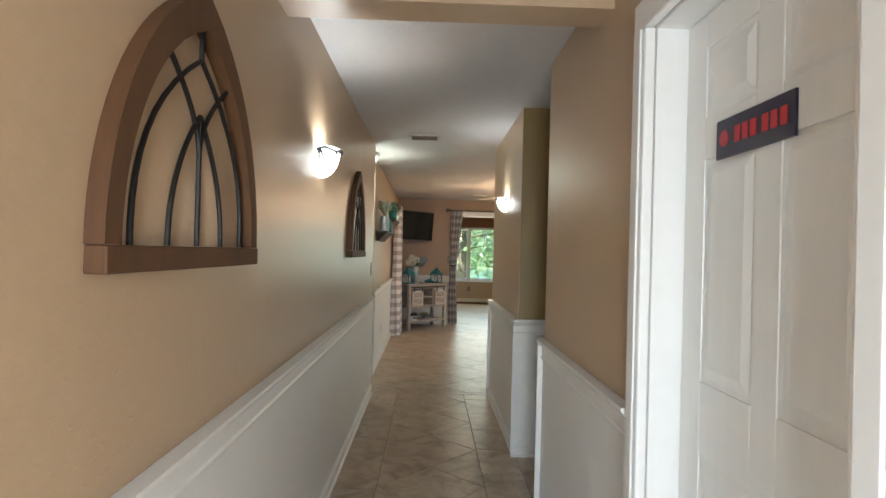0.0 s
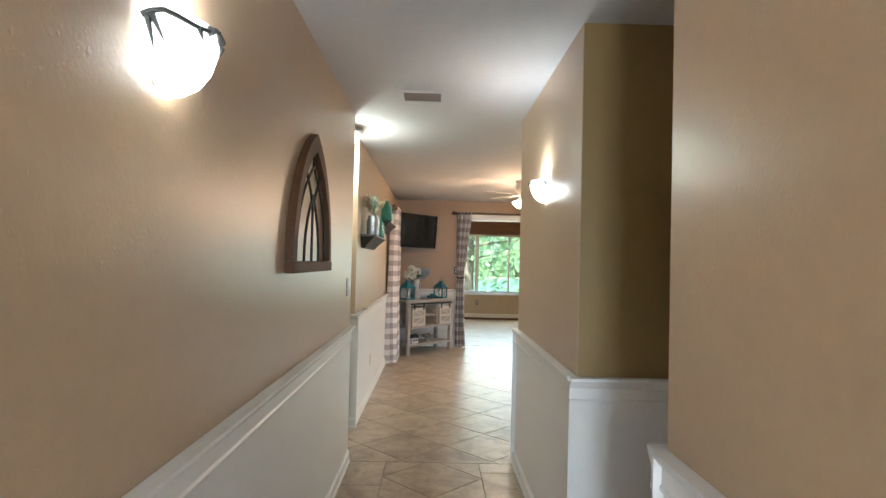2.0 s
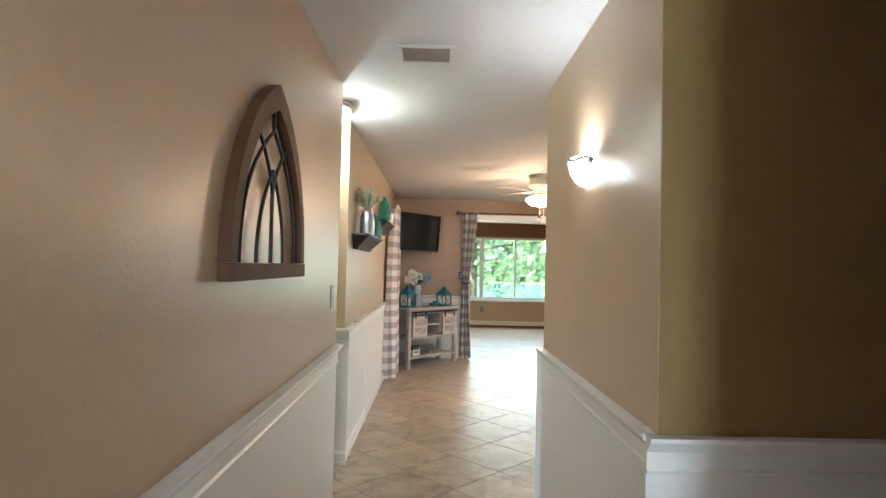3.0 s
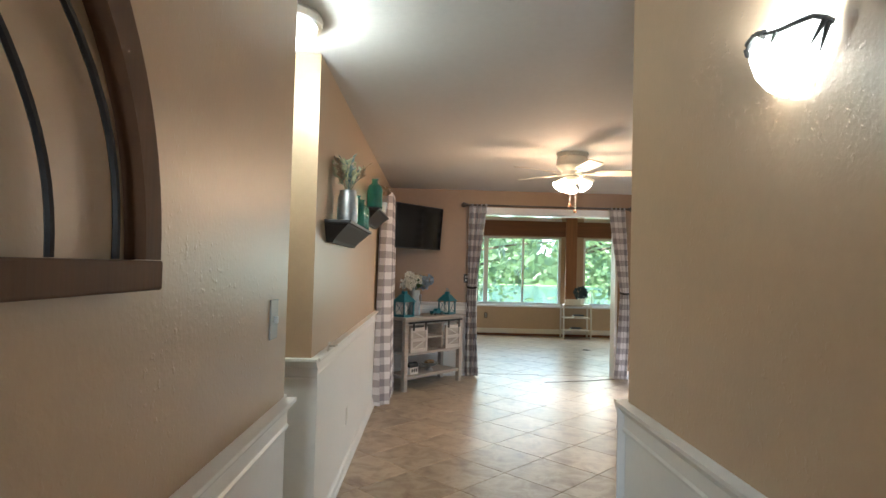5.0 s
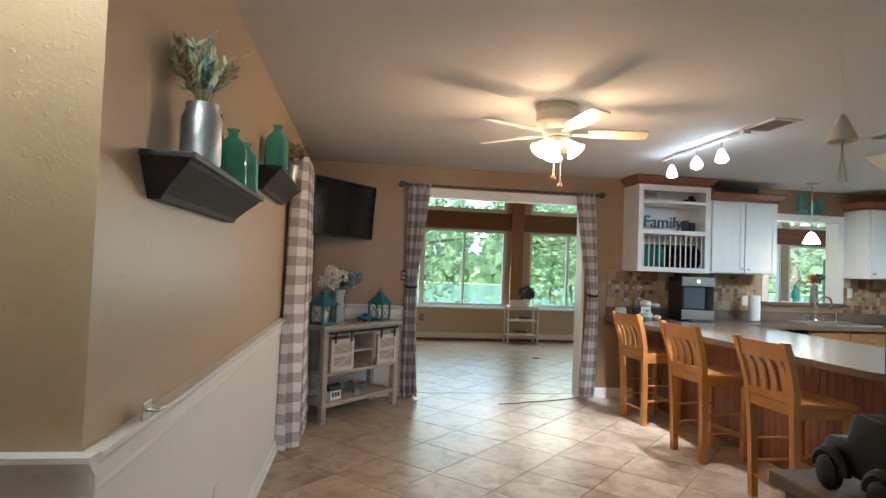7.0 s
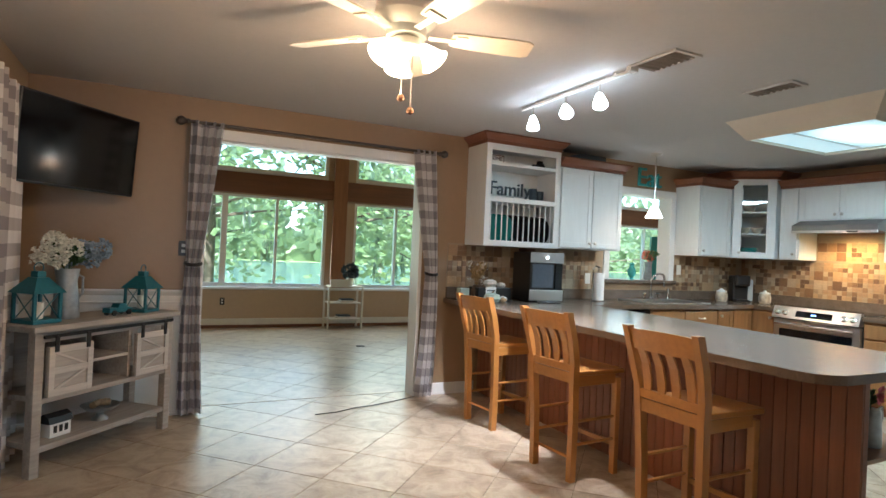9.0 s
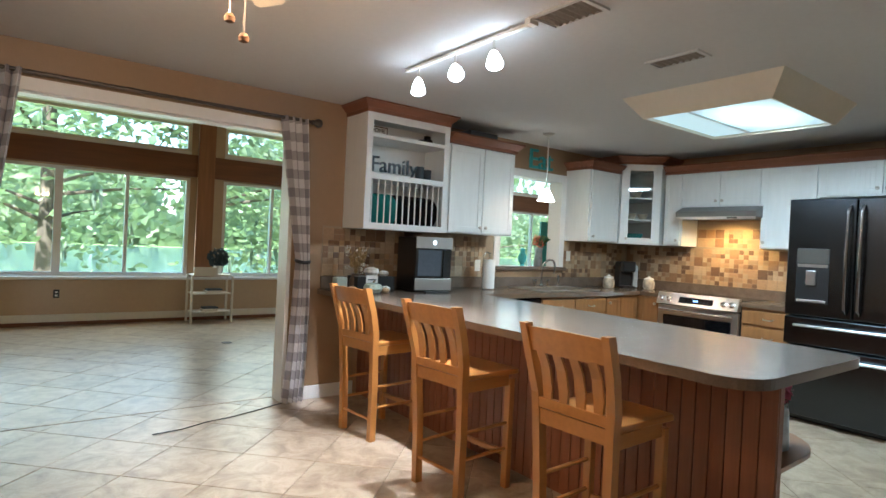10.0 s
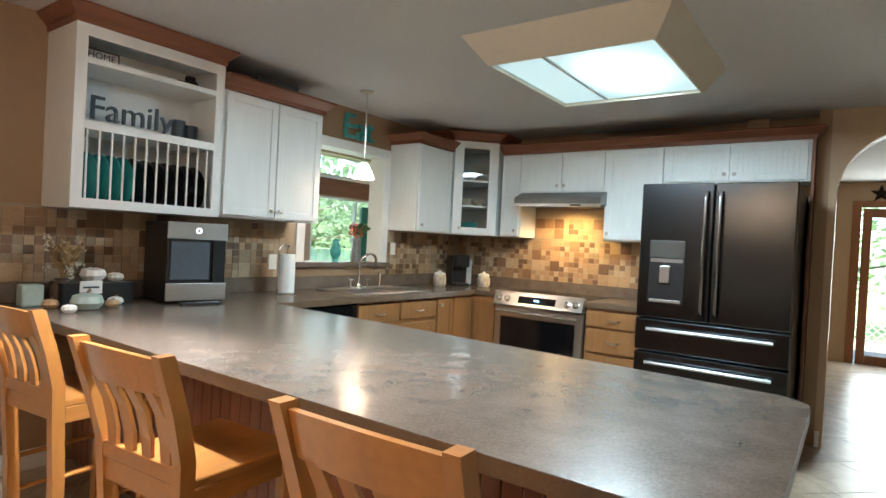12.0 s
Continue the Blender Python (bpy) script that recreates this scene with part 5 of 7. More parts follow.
def crown(parent, x0, x1, depth, z, left=True, right=True, k=1.0):
    """A stepped cherry crown round the front and ends of a wall cabinet (front at -depth)."""
    bm = B()
    for o0, o1, a, b in ((0.008, 0.008, 0.0, 0.03), (0.012, 0.055, 0.0305, 0.075), (0.06, 0.06, 0.0755, 0.09)):
        lo, hi = [], []
        for o, zz, ring in ((o0, z + a * k, lo), (o1, z + b * k, hi)):
            xa, xb = x0 - (o if left else 0), x1 + (o if right else 0)
            ring += [bm.verts.new(p) for p in ((xa, 0, zz), (xa, -depth - o, zz), (xb, -depth - o, zz), (xb, 0, zz))]
        bm.faces.new(lo[::-1])
        bm.faces.new(hi)
        for i in range(4):
            bm.faces.new((lo[i], lo[(i + 1) % 4], hi[(i + 1) % 4], hi[i]))
    part("crown", bm, CROWNWOOD, parent, "reddish cherry crown moulding")


def wall_cabinet(m, w, z0, z1, depth, doors, label, bead=False, crowned=True, ends=(True, True), knob_low=True):
    """doors: rows of (x0, x1, knob side). Local x to the right, the front at y = -depth."""
    t = thing("wall_cabinet", m, label, "cabinet", "white wall cabinets")
    part("body", bx(B(), 0, w, -depth + 0.022, -0.001, z0, z1), CABWHITE, t)
    for x0, x1, side in doors:
        d = door_leaf("door", pose(0, 0, 0), x0, x1, z0 + 0.012, z1 - 0.012, -depth, CABWHITE, t, bead)
        if side:
            knob(d, x1 - 0.03 if side > 0 else x0 + 0.03, -depth, z0 + 0.06 if knob_low else z1 - 0.06)
    if crowned:
        crown(t, 0, w, depth, z1 + 0.001, *ends)
    return t


NORTH = 11.42
CZ0, CZ1 = 1.435, 2.23

# open plate-rack cabinet
rk = thing("open_shelf_cabinet", pose(3.26, NORTH, 0), "white open cabinet with display shelves and a plate rack", "cabinet")
RW, RD, RZ0, RZ1 = 0.83, 0.36, 1.425, 2.36
for x in (0, RW - 0.02):
    part("side", bx(B(), x, x + 0.02, -RD + 0.021, -0.001, RZ0, RZ1, 0.001), CABWHITE, rk)
part("back", bx(B(), 0.021, RW - 0.021, -0.012, -0.001, RZ0, RZ1), CABWHITE, rk)
for z in (RZ0, 1.835, 2.165, RZ1 - 0.02):
    part("shelf", bx(B(), 0.021, RW - 0.021, -RD + 0.021, -0.0125, z, z + 0.02), CABWHITE, rk)
bm = B()
bx(bm, 0, 0.055, -RD, -RD + 0.02, RZ0, RZ1)
bx(bm, RW - 0.055, RW, -RD, -RD + 0.02, RZ0, RZ1)
bx(bm, 0.0552, RW - 0.0552, -RD, -RD + 0.02, RZ0, RZ0 + 0.05)
bx(bm, 0.0552, RW - 0.0552, -RD, -RD + 0.02, 1.83, 1.875)
bx(bm, 0.0552, RW - 0.0552, -RD, -RD + 0.02, 2.165, 2.195)
bx(bm, 0.0552, RW - 0.0552, -RD, -RD + 0.02, RZ1 - 0.06, RZ1)
part("face_frame", bm, CABWHITE, rk)
for i in range(12):
    x = 0.08 + i * (RW - 0.16) / 11
    part("dowel", cyl(B(), (x, -RD + 0.03, RZ0 + 0.02), (x, -RD + 0.03, 1.836), 0.006, None, 8), CABWHITE, rk)
crown(rk, 0, RW, RD, RZ1 + 0.001)
plate_mesh = None
for i in range(11):
    x = 0.11 + i * (RW - 0.16) / 11
    teal = i < 4
    bm = B()
    lathe(bm, [(0.0, 0.0), (0.06, 0.0), (0.085, 0.006), (0.142, 0.018), (0.142, 0.022), (0.08, 0.011), (0.0, 0.006)], 24)
    pl = tagged(part("plate", bm, PLATETEAL if teal else PLATEBLACK, None, "", True), "teal stoneware plate standing in the rack" if teal else "black stoneware plate standing in the rack", "plate", "plates in the rack")
    pl.matrix_world = pose(3.26 + x, NORTH - 0.19, RZ0 + 0.02 + 0.142, 0, 90, 4)


def words(name, text, size, m, mat, label, category, depth=0.01):
    cu = bpy.data.curves.new(name, "FONT")
    cu.body, cu.size, cu.extrude, cu.align_x = text, size, depth, "CENTER"
    tmp = bpy.data.objects.new(name, cu)
    scene.collection.objects.link(tmp)
    me = bpy.data.meshes.new_from_object(tmp.evaluated_get(bpy.context.evaluated_depsgraph_get()))
    bpy.data.objects.remove(tmp)
    me.materials.clear()
    me.materials.append(mat)
    ob = new(name, me)
    ob.matrix_world = m
    return tagged(ob, label, category) if label else ob


words("family_letters", "Family", 0.185, pose(3.625, NORTH - 0.20, 1.912, 90, 0, 0), SLATE, "slate blue metal letters spelling Family on the shelf", "sign", 0.008)
words("eat_letters", "Eat", 0.30, pose(5.60, NORTH - 0.03, 2.195, 90, 0, 0), TEALSIGN, "distressed turquoise letters spelling Eat over the window", "sign", 0.012)
for gx, gh in ((3.915, 0.15), (3.995, 0.13)):
    gl = tagged(part("glass_tumbler", lathe(B(), [(0.034, 0), (0.037, 0.006), (0.04, gh), (0.037, gh), (0.033, 0.012), (0.0, 0.01)], 20), SLATE, None, "", True), "smoky blue-grey tumbler beside the letters on the shelf", "glass", "tumblers on the shelf")
    gl.matrix_world = pose(gx, NORTH - 0.16, 1.855)
hs = thing("home_sign", pose(3.44, NORTH - 0.2, 2.185), "small framed white sign reading HOME on the shelf", "sign")
part("board", bx(B(), -0.095, 0.095, -0.012, 0.012, 0, 0.10, 0.003), ARCHWOOD, hs)
part("face", bx(B(), -0.085, 0.085, -0.0145, -0.0125, 0.01, 0.09), PAPER, hs)
hw = words("lettering", "HOME", 0.05, pose(0, -0.016, 0.048, 90, 0, 0), ARCHWOOD, "", "", 0.0008)
hw.parent = hs
part("caption_bar", bx(B(), -0.06, 0.06, -0.0165, -0.0147, 0.025, 0.033), ARCHWOOD, hs)
tt = thing("toy_tractor", pose(3.93, NORTH - 0.2, 2.185), "dark metal toy tractor ornament on the shelf", "ornament")
bm = B()
bx(bm, -0.06, 0.04, -0.018, 0.018, 0.03, 0.055, 0.004)
bx(bm, 0.0, 0.05, -0.02, 0.02, 0.056, 0.095, 0.004)
part("body", bm, IRON, tt)
for x, r in ((-0.05, 0.02), (0.03, 0.035)):
    for s in (-1, 1):
        part("wheel", cyl(B(), (x, s * 0.021, r), (x, s * 0.033, r), r, None, 14), IRON, tt)
tc = thing("toy_truck", pose(3.72, NORTH - 0.2, 2.185), "small white and dark toy truck on the shelf", "toy")
part("body", bx(B(), -0.04, 0.05, -0.02, 0.02, 0.012, 0.045, 0.006), PAPER, tc)
for x in (-0.02, 0.03):
    part("wheel", cyl(B(), (x, -0.024, 0.012), (x, 0.024, 0.012), 0.012, None, 12), IRON, tc)

wall_cabinet(pose(4.092, NORTH, 0), 0.82, CZ0, CZ1, 0.36, [(0.025, 0.41, 1), (0.42, 0.80, -1)], "white two-door wall cabinet beside the kitchen window", False, True, (False, True))
wall_cabinet(pose(6.065, NORTH, 0), 0.534, CZ0, CZ1, 0.36, [(0.02, 0.50, -1)], "white narrow wall cabinet beside the corner cabinet", False, True, (True, False))

# diagonal glass corner cabinet
cc = thing("corner_cabinet", pose(0, 0, 0), "taller white corner cabinet with a glass door", "cabinet")
QA, QB = Vector((6.60, 11.06)), Vector((6.909, 10.751))
mid, dr = (QA + QB) / 2, (QB - QA).normalized()
Z1C = 2.345
for z in (CZ0, CZ0 + 0.27, CZ0 + 0.52, Z1C - 0.02):
    part("shelf", prism(B(), [(6.61, 11.40), (QA.x + 0.01, QA.y + 0.012), (QB.x + 0.012, QB.y + 0.01), (EAST - 0.014, 10.762), (EAST - 0.014, 11.40)], z, z + 0.018), CABWHITE, cc)
part("side", bx(B(), 6.60, 6.608, 11.07, 11.418, CZ0, Z1C), CABWHITE, cc)
part("side", bx(B(), 6.92, EAST - 0.002, 10.751, 10.759, CZ0, Z1C), CABWHITE, cc)
part("back", bx(B(), 6.611, EAST - 0.015, 11.405, 11.418, CZ0, Z1C), CABWHITE, cc)
part("back", bx(B(), EAST - 0.013, EAST - 0.002, 10.762, 11.418, CZ0, Z1C), CABWHITE, cc)
dm = pose(mid.x, mid.y, 0, 0, 0, math.degrees(math.atan2(dr.y, dr.x)))
hwid = (QB - QA).length / 2
bm = B()
for a, b in ((-hwid, -hwid + 0.09), (hwid - 0.09, hwid)):
    bx(bm, a, b, -0.022, 0.0, CZ0, Z1C, 0.002)
bx(bm, -hwid + 0.0902, hwid - 0.0902, -0.022, 0.0, CZ0, CZ0 + 0.07, 0.002)
bx(bm, -hwid + 0.0902, hwid - 0.0902, -0.022, 0.0, Z1C - 0.07, Z1C, 0.002)
bmesh.ops.transform(bm, matrix=dm, verts=bm.verts[:])
gd = part("door", bm, CABWHITE, cc)
bm = B()
bx(bm, -hwid + 0.085, hwid - 0.085, -0.013, -0.009, CZ0 + 0.065, Z1C - 0.065)
bmesh.ops.transform(bm, matrix=dm, verts=bm.verts[:])
part("pane", bm, PANE, gd, "clear glass pane").visible_shadow = False
bm = B()
lathe(bm, [(0.006, 0), (0.006, 0.012), (0.015, 0.016), (0.016, 0.024), (0.0, 0.029)], 14)
bmesh.ops.transform(bm, matrix=dm @ pose(-hwid + 0.07, -0.022, CZ0 + 0.06, 90, 0, 0), verts=bm.verts[:])
part("knob", bm, NICKEL, gd, "brushed nickel knob", True)
bm = B()
for o0, o1, a, b in ((0.01, 0.01, 0.001, 0.03), (0.015, 0.06, 0.0305, 0.075), (0.065, 0.065, 0.0755, 0.09)):
    lo, hi = [], []
    for o, zz, ring in ((o0, Z1C + a, lo), (o1, Z1C + b, hi)):
        nrm = Vector((dr.y, -dr.x))
        pa, pb = QA + nrm * o * 1.2 - dr * o, QB + nrm * o * 1.2 + dr * o
        ring += [bm.verts.new((x, y, zz)) for x, y in ((6.60 - o, 11.41), (pa.x, pa.y), (pb.x, pb.y), (EAST - 0.005, 10.751 - o), (EAST - 0.005, 11.41))]
    bm.faces.new(lo[::-1])
    bm.faces.new(hi)
    for i in range(5):
        bm.faces.new((lo[i], lo[(i + 1) % 5], hi[(i + 1) % 5], hi[i]))
part("crown", bm, CROWNWOOD, cc, "reddish cherry crown moulding")
for k, (x, y, z, s) in enumerate(((6.90, 11.06, CZ0 + 0.019, 1.5), (6.84, 11.08, CZ0 + 0.289, 1.0), (6.95, 11.0, CZ0 + 0.289, 1.0), (6.88, 11.06, CZ0 + 0.539, 1.2))):
    bw = tagged(part("stacked_bowl", lathe(B(), [(0.03, 0), (0.05, 0.03), (0.065, 0.07), (0.06, 0.07), (0.0, 0.03)], 18), MUG if k else PLATETEAL, None, "", True), "ceramic bowl inside the glass corner cabinet", "bowl", "dishes in the corner cabinet")
    bw.matrix_world = pose(x, y, z) @ Matrix.Scale(s, 4)


def east(y):
    return pose(EAST, y, 0, 0, 0, -90)


wall_cabinet(east(10.70), 0.216, CZ0, CZ1, 0.35, [(0.01, 0.20, 1)], "narrow white wall cabinet beside the range hood", False, False)
wall_cabinet(east(10.484), 0.829, 1.86, CZ1, 0.35, [(0.012, 0.412, 1), (0.42, 0.818, -1)], "white two-door cabinet above the range hood", False, False)
wall_cabinet(east(9.655), 0.496, CZ0, CZ1, 0.35, [(0.015, 0.485, -1)], "tall white wall cabinet beside the fridge", False, False)
wall_cabinet(east(9.159), 1.02, 1.925, CZ1, 0.35, [(0.015, 0.485, 1), (0.495, 1.0, -1)], "white beadboard cabinet above the fridge", True, False)
cr = thing("cabinet_crown", east(10.70), "long reddish cherry crown over the white cabinets", "moulding")
crown(cr, 0, 2.585, 0.35, CZ1 + 0.001, False, True)
gp = thing("fridge_end_panel", pose(6.905, 8.113, 0), "dark wooden end panel beside the fridge", "panel")
part("panel", bx(B(), 0.0, 0.35, 0, 0.02, 0, CZ1), CHERRY, gp)

# range hood
hood = thing("range_hood", east(10.465), "slim grey stainless range hood with a warm light", "range hood")
HW = 0.835
bm = B()
prism(bm, [(-0.50, 1.74), (-0.50, 1.80), (-0.36, 1.857), (-0.002, 1.857), (-0.002, 1.74)], 0.001, HW - 0.001, "x")
part("canopy", bm, HOODSTEEL, hood)
part("lip", bx(B(), 0.0, HW, -0.505, -0.4955, 1.717, 1.745, 0.002), STEEL, hood)
part("light_lens", bx(B(), 0.34, 0.50, -0.40, -0.33, 1.732, 1.7395), glowing("hood_lens", (1.0, 0.62, 0.25), 8.0), hood, "glowing amber lens")
part("switch_plate", bx(B(), 0.56, 0.66, -0.509, -0.5055, 1.724, 1.738), DARKPLASTIC, hood, "black switch plate")

# counters
CT = 0.91


def worktop(name, poly, label):
    t = thing(name, pose(0, 0, 0), label, "countertop")
    bm = B()
    prism(bm, poly, CT - 0.042, CT - 0.002)
    part("edge_band", bm, EDGE, t, "darker brown edge")
    bm = B()
    prism(bm, poly, CT - 0.0015, CT)
    part("top", bm, LAMINATE, t)
    return t


PX0, PX1, PY0 = 3.06, 4.17, 7.94


def rounded(cx, cy, r, a0, a1, n=8):
    return [(cx + r * math.cos(radians(a0 + (a1 - a0) * i / n)), cy + r * math.sin(radians(a0 + (a1 - a0) * i / n))) for i in range(n + 1)]


pen_poly = [(PX0, NORTH - 0.001)] + rounded(PX0 + 0.16, PY0 + 0.16, 0.16, 180, 270) + rounded(PX1 - 0.12, PY0 + 0.12, 0.12, 270, 360) + [(PX1 + 0.14, 10.76), (PX1 + 0.14, NORTH - 0.001)]
worktop("peninsula_countertop", pen_poly, "mottled brown laminate peninsula countertop with rounded corners")
worktop("back_countertop", [(PX1 + 0.142, 10.76), (6.62, 10.76), (6.62, 10.535), (EAST - 0.002, 10.535), (EAST - 0.002, NORTH - 0.001), (PX1 + 0.142, NORTH - 0.001)], "brown laminate countertop under the kitchen window")
worktop("side_countertop", [(6.62, 9.16), (EAST - 0.002, 9.16), (EAST - 0.002, 9.668), (6.62, 9.668)], "short brown laminate countertop beside the range")
for nm, a in (("backsplash_ledge", (PX0 + 0.02, EAST - 0.022, NORTH - 0.02, NORTH - 0.0012)),):
    t = thing(nm, pose(0, 0, 0), "low brown laminate upstand along the wall", "upstand")
    part("strip", bx(B(), a[0], a[1], a[2], a[3], CT + 0.0005, CT + 0.105, 0.003), LAMINATE, t)
t = thing("backsplash_ledge", pose(0, 0, 0), "low brown laminate upstand behind the range", "upstand")
part("strip", bx(B(), EAST - 0.02, EAST - 0.0012, 9.165, NORTH - 0.021, CT + 0.0005, CT + 0.105, 0.003), LAMINATE, t)

# peninsula base with beadboard
pb = thing("kitchen_peninsula", pose(0, 0, 0), "cherry stained beadboard base of the kitchen peninsula", "cabinet")
BX = 3.46
part("carcass", bx(B(), BX + 0.012, 4.10, 8.38, 10.755, 0.0, CT - 0.0425), CHERRY, pb)
part("end_panel", bx(B(), BX + 0.012, BX + 0.05, 8.02, 8.379, 0.0, CT - 0.0425), CHERRY, pb)
bead = mesh_of("bead_board", bx(B(), 0, 0.0115, 0.002, 0.066, 0.0, CT - 0.0425, 0.003), BEADWOOD)
for i in range(50):
    o = new("bead_board", bead)
    o.parent = pb
    o.location = (BX, 8.02 + 0.068 * i, 0)
part("wall_filler", bx(B(), BX + 0.012, 4.10, 10.756, NORTH - 0.001, 0.0, CT - 0.0425), CHERRY, pb)
for z in (0.10, 0.47):
    poly = [(BX + 0.052, 8.378), (BX + 0.052, 8.03)] + rounded(3.80, 8.378, 0.34, 270, 360)
    part("end_shelf", prism(B(), [(x, max(y, 8.03)) for x, y in poly], z, z + 0.02), BASEWOOD, pb, "rounded open end shelf")
can = thing("watering_can", pose(3.80, 8.16, 0.49), "galvanised watering can with pink flowers on the end shelf", "watering can")
part("can", lathe(B(), [(0.05, 0), (0.052, 0.01), (0.045, 0.17), (0.04, 0.18), (0, 0.175)], 20), GALV, can, "", True)
part("handle", tube(B(), [(0.04, 0, 0.16), (0.1, 0.0, 0.18), (0.11, 0, 0.12), (0.05, 0, 0.06)], 0.006, 6), GALV, can)
bm = B()
for i, c in enumerate(((0.03, -0.02, 0.26), (-0.02, 0.02, 0.24), (0.06, 0.0, 0.23))):
    random.seed(60 + i)
    for q in range(9):
        a = q * 0.7
        leaf_quad(bm, c, (math.cos(a), -0.4, math.sin(a)), 0.045, 0.012)
part("flowers", bm, PINK, can, "pink star flowers")
b = spray(8, 0.05, 0.09, 0.04, 0.01, 61)
bmesh.ops.translate(b, verts=b.verts[:], vec=(0, 0, 0.17))
part("stems", b, LEAFMAT, can)


def base_cabinet(m, w, drawers, doors, label):
    """Local x right, front at y = -0.61."""
    t = thing("base_cabinet", m, label, "cabinet", "wooden base cabinets")
    part("body", bx(B(), 0.001, w - 0.001, -0.60, -0.001, 0.09, CT - 0.0425), BASEWOOD, t)
    part("toe_kick", bx(B(), 0.001, w - 0.001, -0.54, -0.002, 0.0, 0.089), CHERRY, t)
    for x0, x1, z0, z1 in drawers:
        d = part("drawer", bx(B(), x0, x1, -0.622, -0.6005, z0, z1, 0.004), BASEWOOD, t)
        xm = (x0 + x1) / 2
        part("handle", tube(B(), [(xm - 0.045, -0.622, (z0 + z1) / 2), (xm - 0.035, -0.645, (z0 + z1) / 2 - 0.008), (xm + 0.035, -0.645, (z0 + z1) / 2 - 0.008), (xm + 0.045, -0.622, (z0 + z1) / 2)], 0.006, 6), NICKEL, d, "brushed nickel pull")
    for x0, x1, side in doors:
        d = door_leaf("door", pose(0, 0, 0), x0, x1, 0.11, 0.66 if drawers else CT - 0.06, -0.62, BASEWOOD, t)
        knob(d, x1 - 0.03 if side > 0 else x0 + 0.03, -0.62, (0.60 if drawers else CT - 0.12))
    return t


dw = thing("dishwasher", pose(4.33, NORTH, 0), "black dishwasher under the counter", "dishwasher")
part("body", bx(B(), 0.001, 0.745, -0.60, -0.001, 0.0, CT - 0.0425), DARKPLASTIC, dw)
part("front", bx(B(), 0.005, 0.74, -0.635, -0.601, 0.1, CT - 0.05, 0.006), BLACKGLASS, dw)
base_cabinet(pose(5.08, NORTH, 0), 1.0, [(0.02, 0.49, 0.70, 0.84), (0.51, 0.985, 0.70, 0.84)], [(0.02, 0.49, 1), (0.51, 0.985, -1)], "maple base cabinet with drawers under the sink")
base_cabinet(pose(6.085, NORTH, 0), 0.25, [], [(0.01, 0.24, -1)], "narrow maple base cabinet beside the corner")
cb = thing("corner_base_cabinet", pose(0, 0, 0), "maple corner base cabinet with two doors meeting in the corner", "cabinet")
part("body", prism(B(), [(6.337, 10.82), (6.66, 10.82), (6.66, 10.54), (EAST - 0.01, 10.54), (EAST - 0.01, 11.41), (6.337, 11.41)], 0.09, CT - 0.0425), BASEWOOD, cb)
part("toe_kick", prism(B(), [(6.337, 10.88), (6.72, 10.88), (6.72, 10.54), (EAST - 0.01, 10.54), (EAST - 0.01, 11.41), (6.337, 11.41)], 0.0, 0.089), CHERRY, cb)
door_leaf("door", pose(6.337, NORTH, 0), 0.005, 0.30, 0.11, CT - 0.06, -0.62, BASEWOOD, cb)
dl = door_leaf("door", east(10.80), 0.025, 0.255, 0.11, CT - 0.06, -0.622, BASEWOOD, cb)
knob(dl, 0.225, -0.622, CT - 0.12)
base_cabinet(east(9.665), 0.50, [(0.02, 0.48, 0.71, 0.84), (0.02, 0.48, 0.50, 0.69), (0.02, 0.48, 0.12, 0.48)], [], "maple three-drawer base cabinet beside the range")

# sink and tap
sk = thing("kitchen_sink", pose(5.60, 11.10, CT), "stainless double sink set into the counter", "sink")
bm = B()
for x0, x1 in ((-0.40, -0.02), (0.02, 0.40)):
    bx(bm, x0, x1, -0.20, 0.16, 0.0015, 0.003)
part("basin", bm, surface("sink_shadowed_steel", (0.35, 0.35, 0.35), 0.3, 1.0), sk)
bm = B()
for a in ((-0.44, 0.44, -0.245, -0.2), (-0.44, 0.44, 0.16, 0.245), (-0.44, -0.40, -0.2, 0.16), (0.40, 0.44, -0.2, 0.16), (-0.02, 0.02, -0.2, 0.16)):
    bx(bm, *a, 0.001, 0.012, 0.003)
part("rim", bm, STEEL, sk)
tap = thing("kitchen_tap", pose(5.60, 11.30, CT + 0.012), "chrome gooseneck tap with two lever handles", "tap")
part("spout", tube(B(), [(0, 0, 0), (0, 0, 0.16)] + [(0.10 - 0.10 * math.cos(a), -0.03 * math.sin(a), 0.20 + 0.09 * math.sin(a)) for a in (math.pi * i / 10 for i in range(11))] + [(0.2, -0.0, 0.14)], 0.012, 10), CHROME, tap, "", True)
part("base", lathe(B(), [(0.03, 0), (0.03, 0.01), (0.016, 0.03), (0, 0.03)], 16), CHROME, tap, "", True)
for x in (-0.10, 0.10):
    bm = B()
    cyl(bm, (x, 0, 0), (x, 0, 0.06), 0.014, 0.01, 12)
    cyl(bm, (x - 0.03, 0, 0.065), (x + 0.03, 0, 0.065), 0.007, None, 8)
    part("lever", bm, CHROME, tap, "", True)
part("sprayer", lathe(B(), [(0.02, 0), (0.014, 0.02), (0.014, 0.09), (0.018, 0.12), (0, 0.125)], 14, (0.27, 0, 0)), CHROME, tap, "", True)

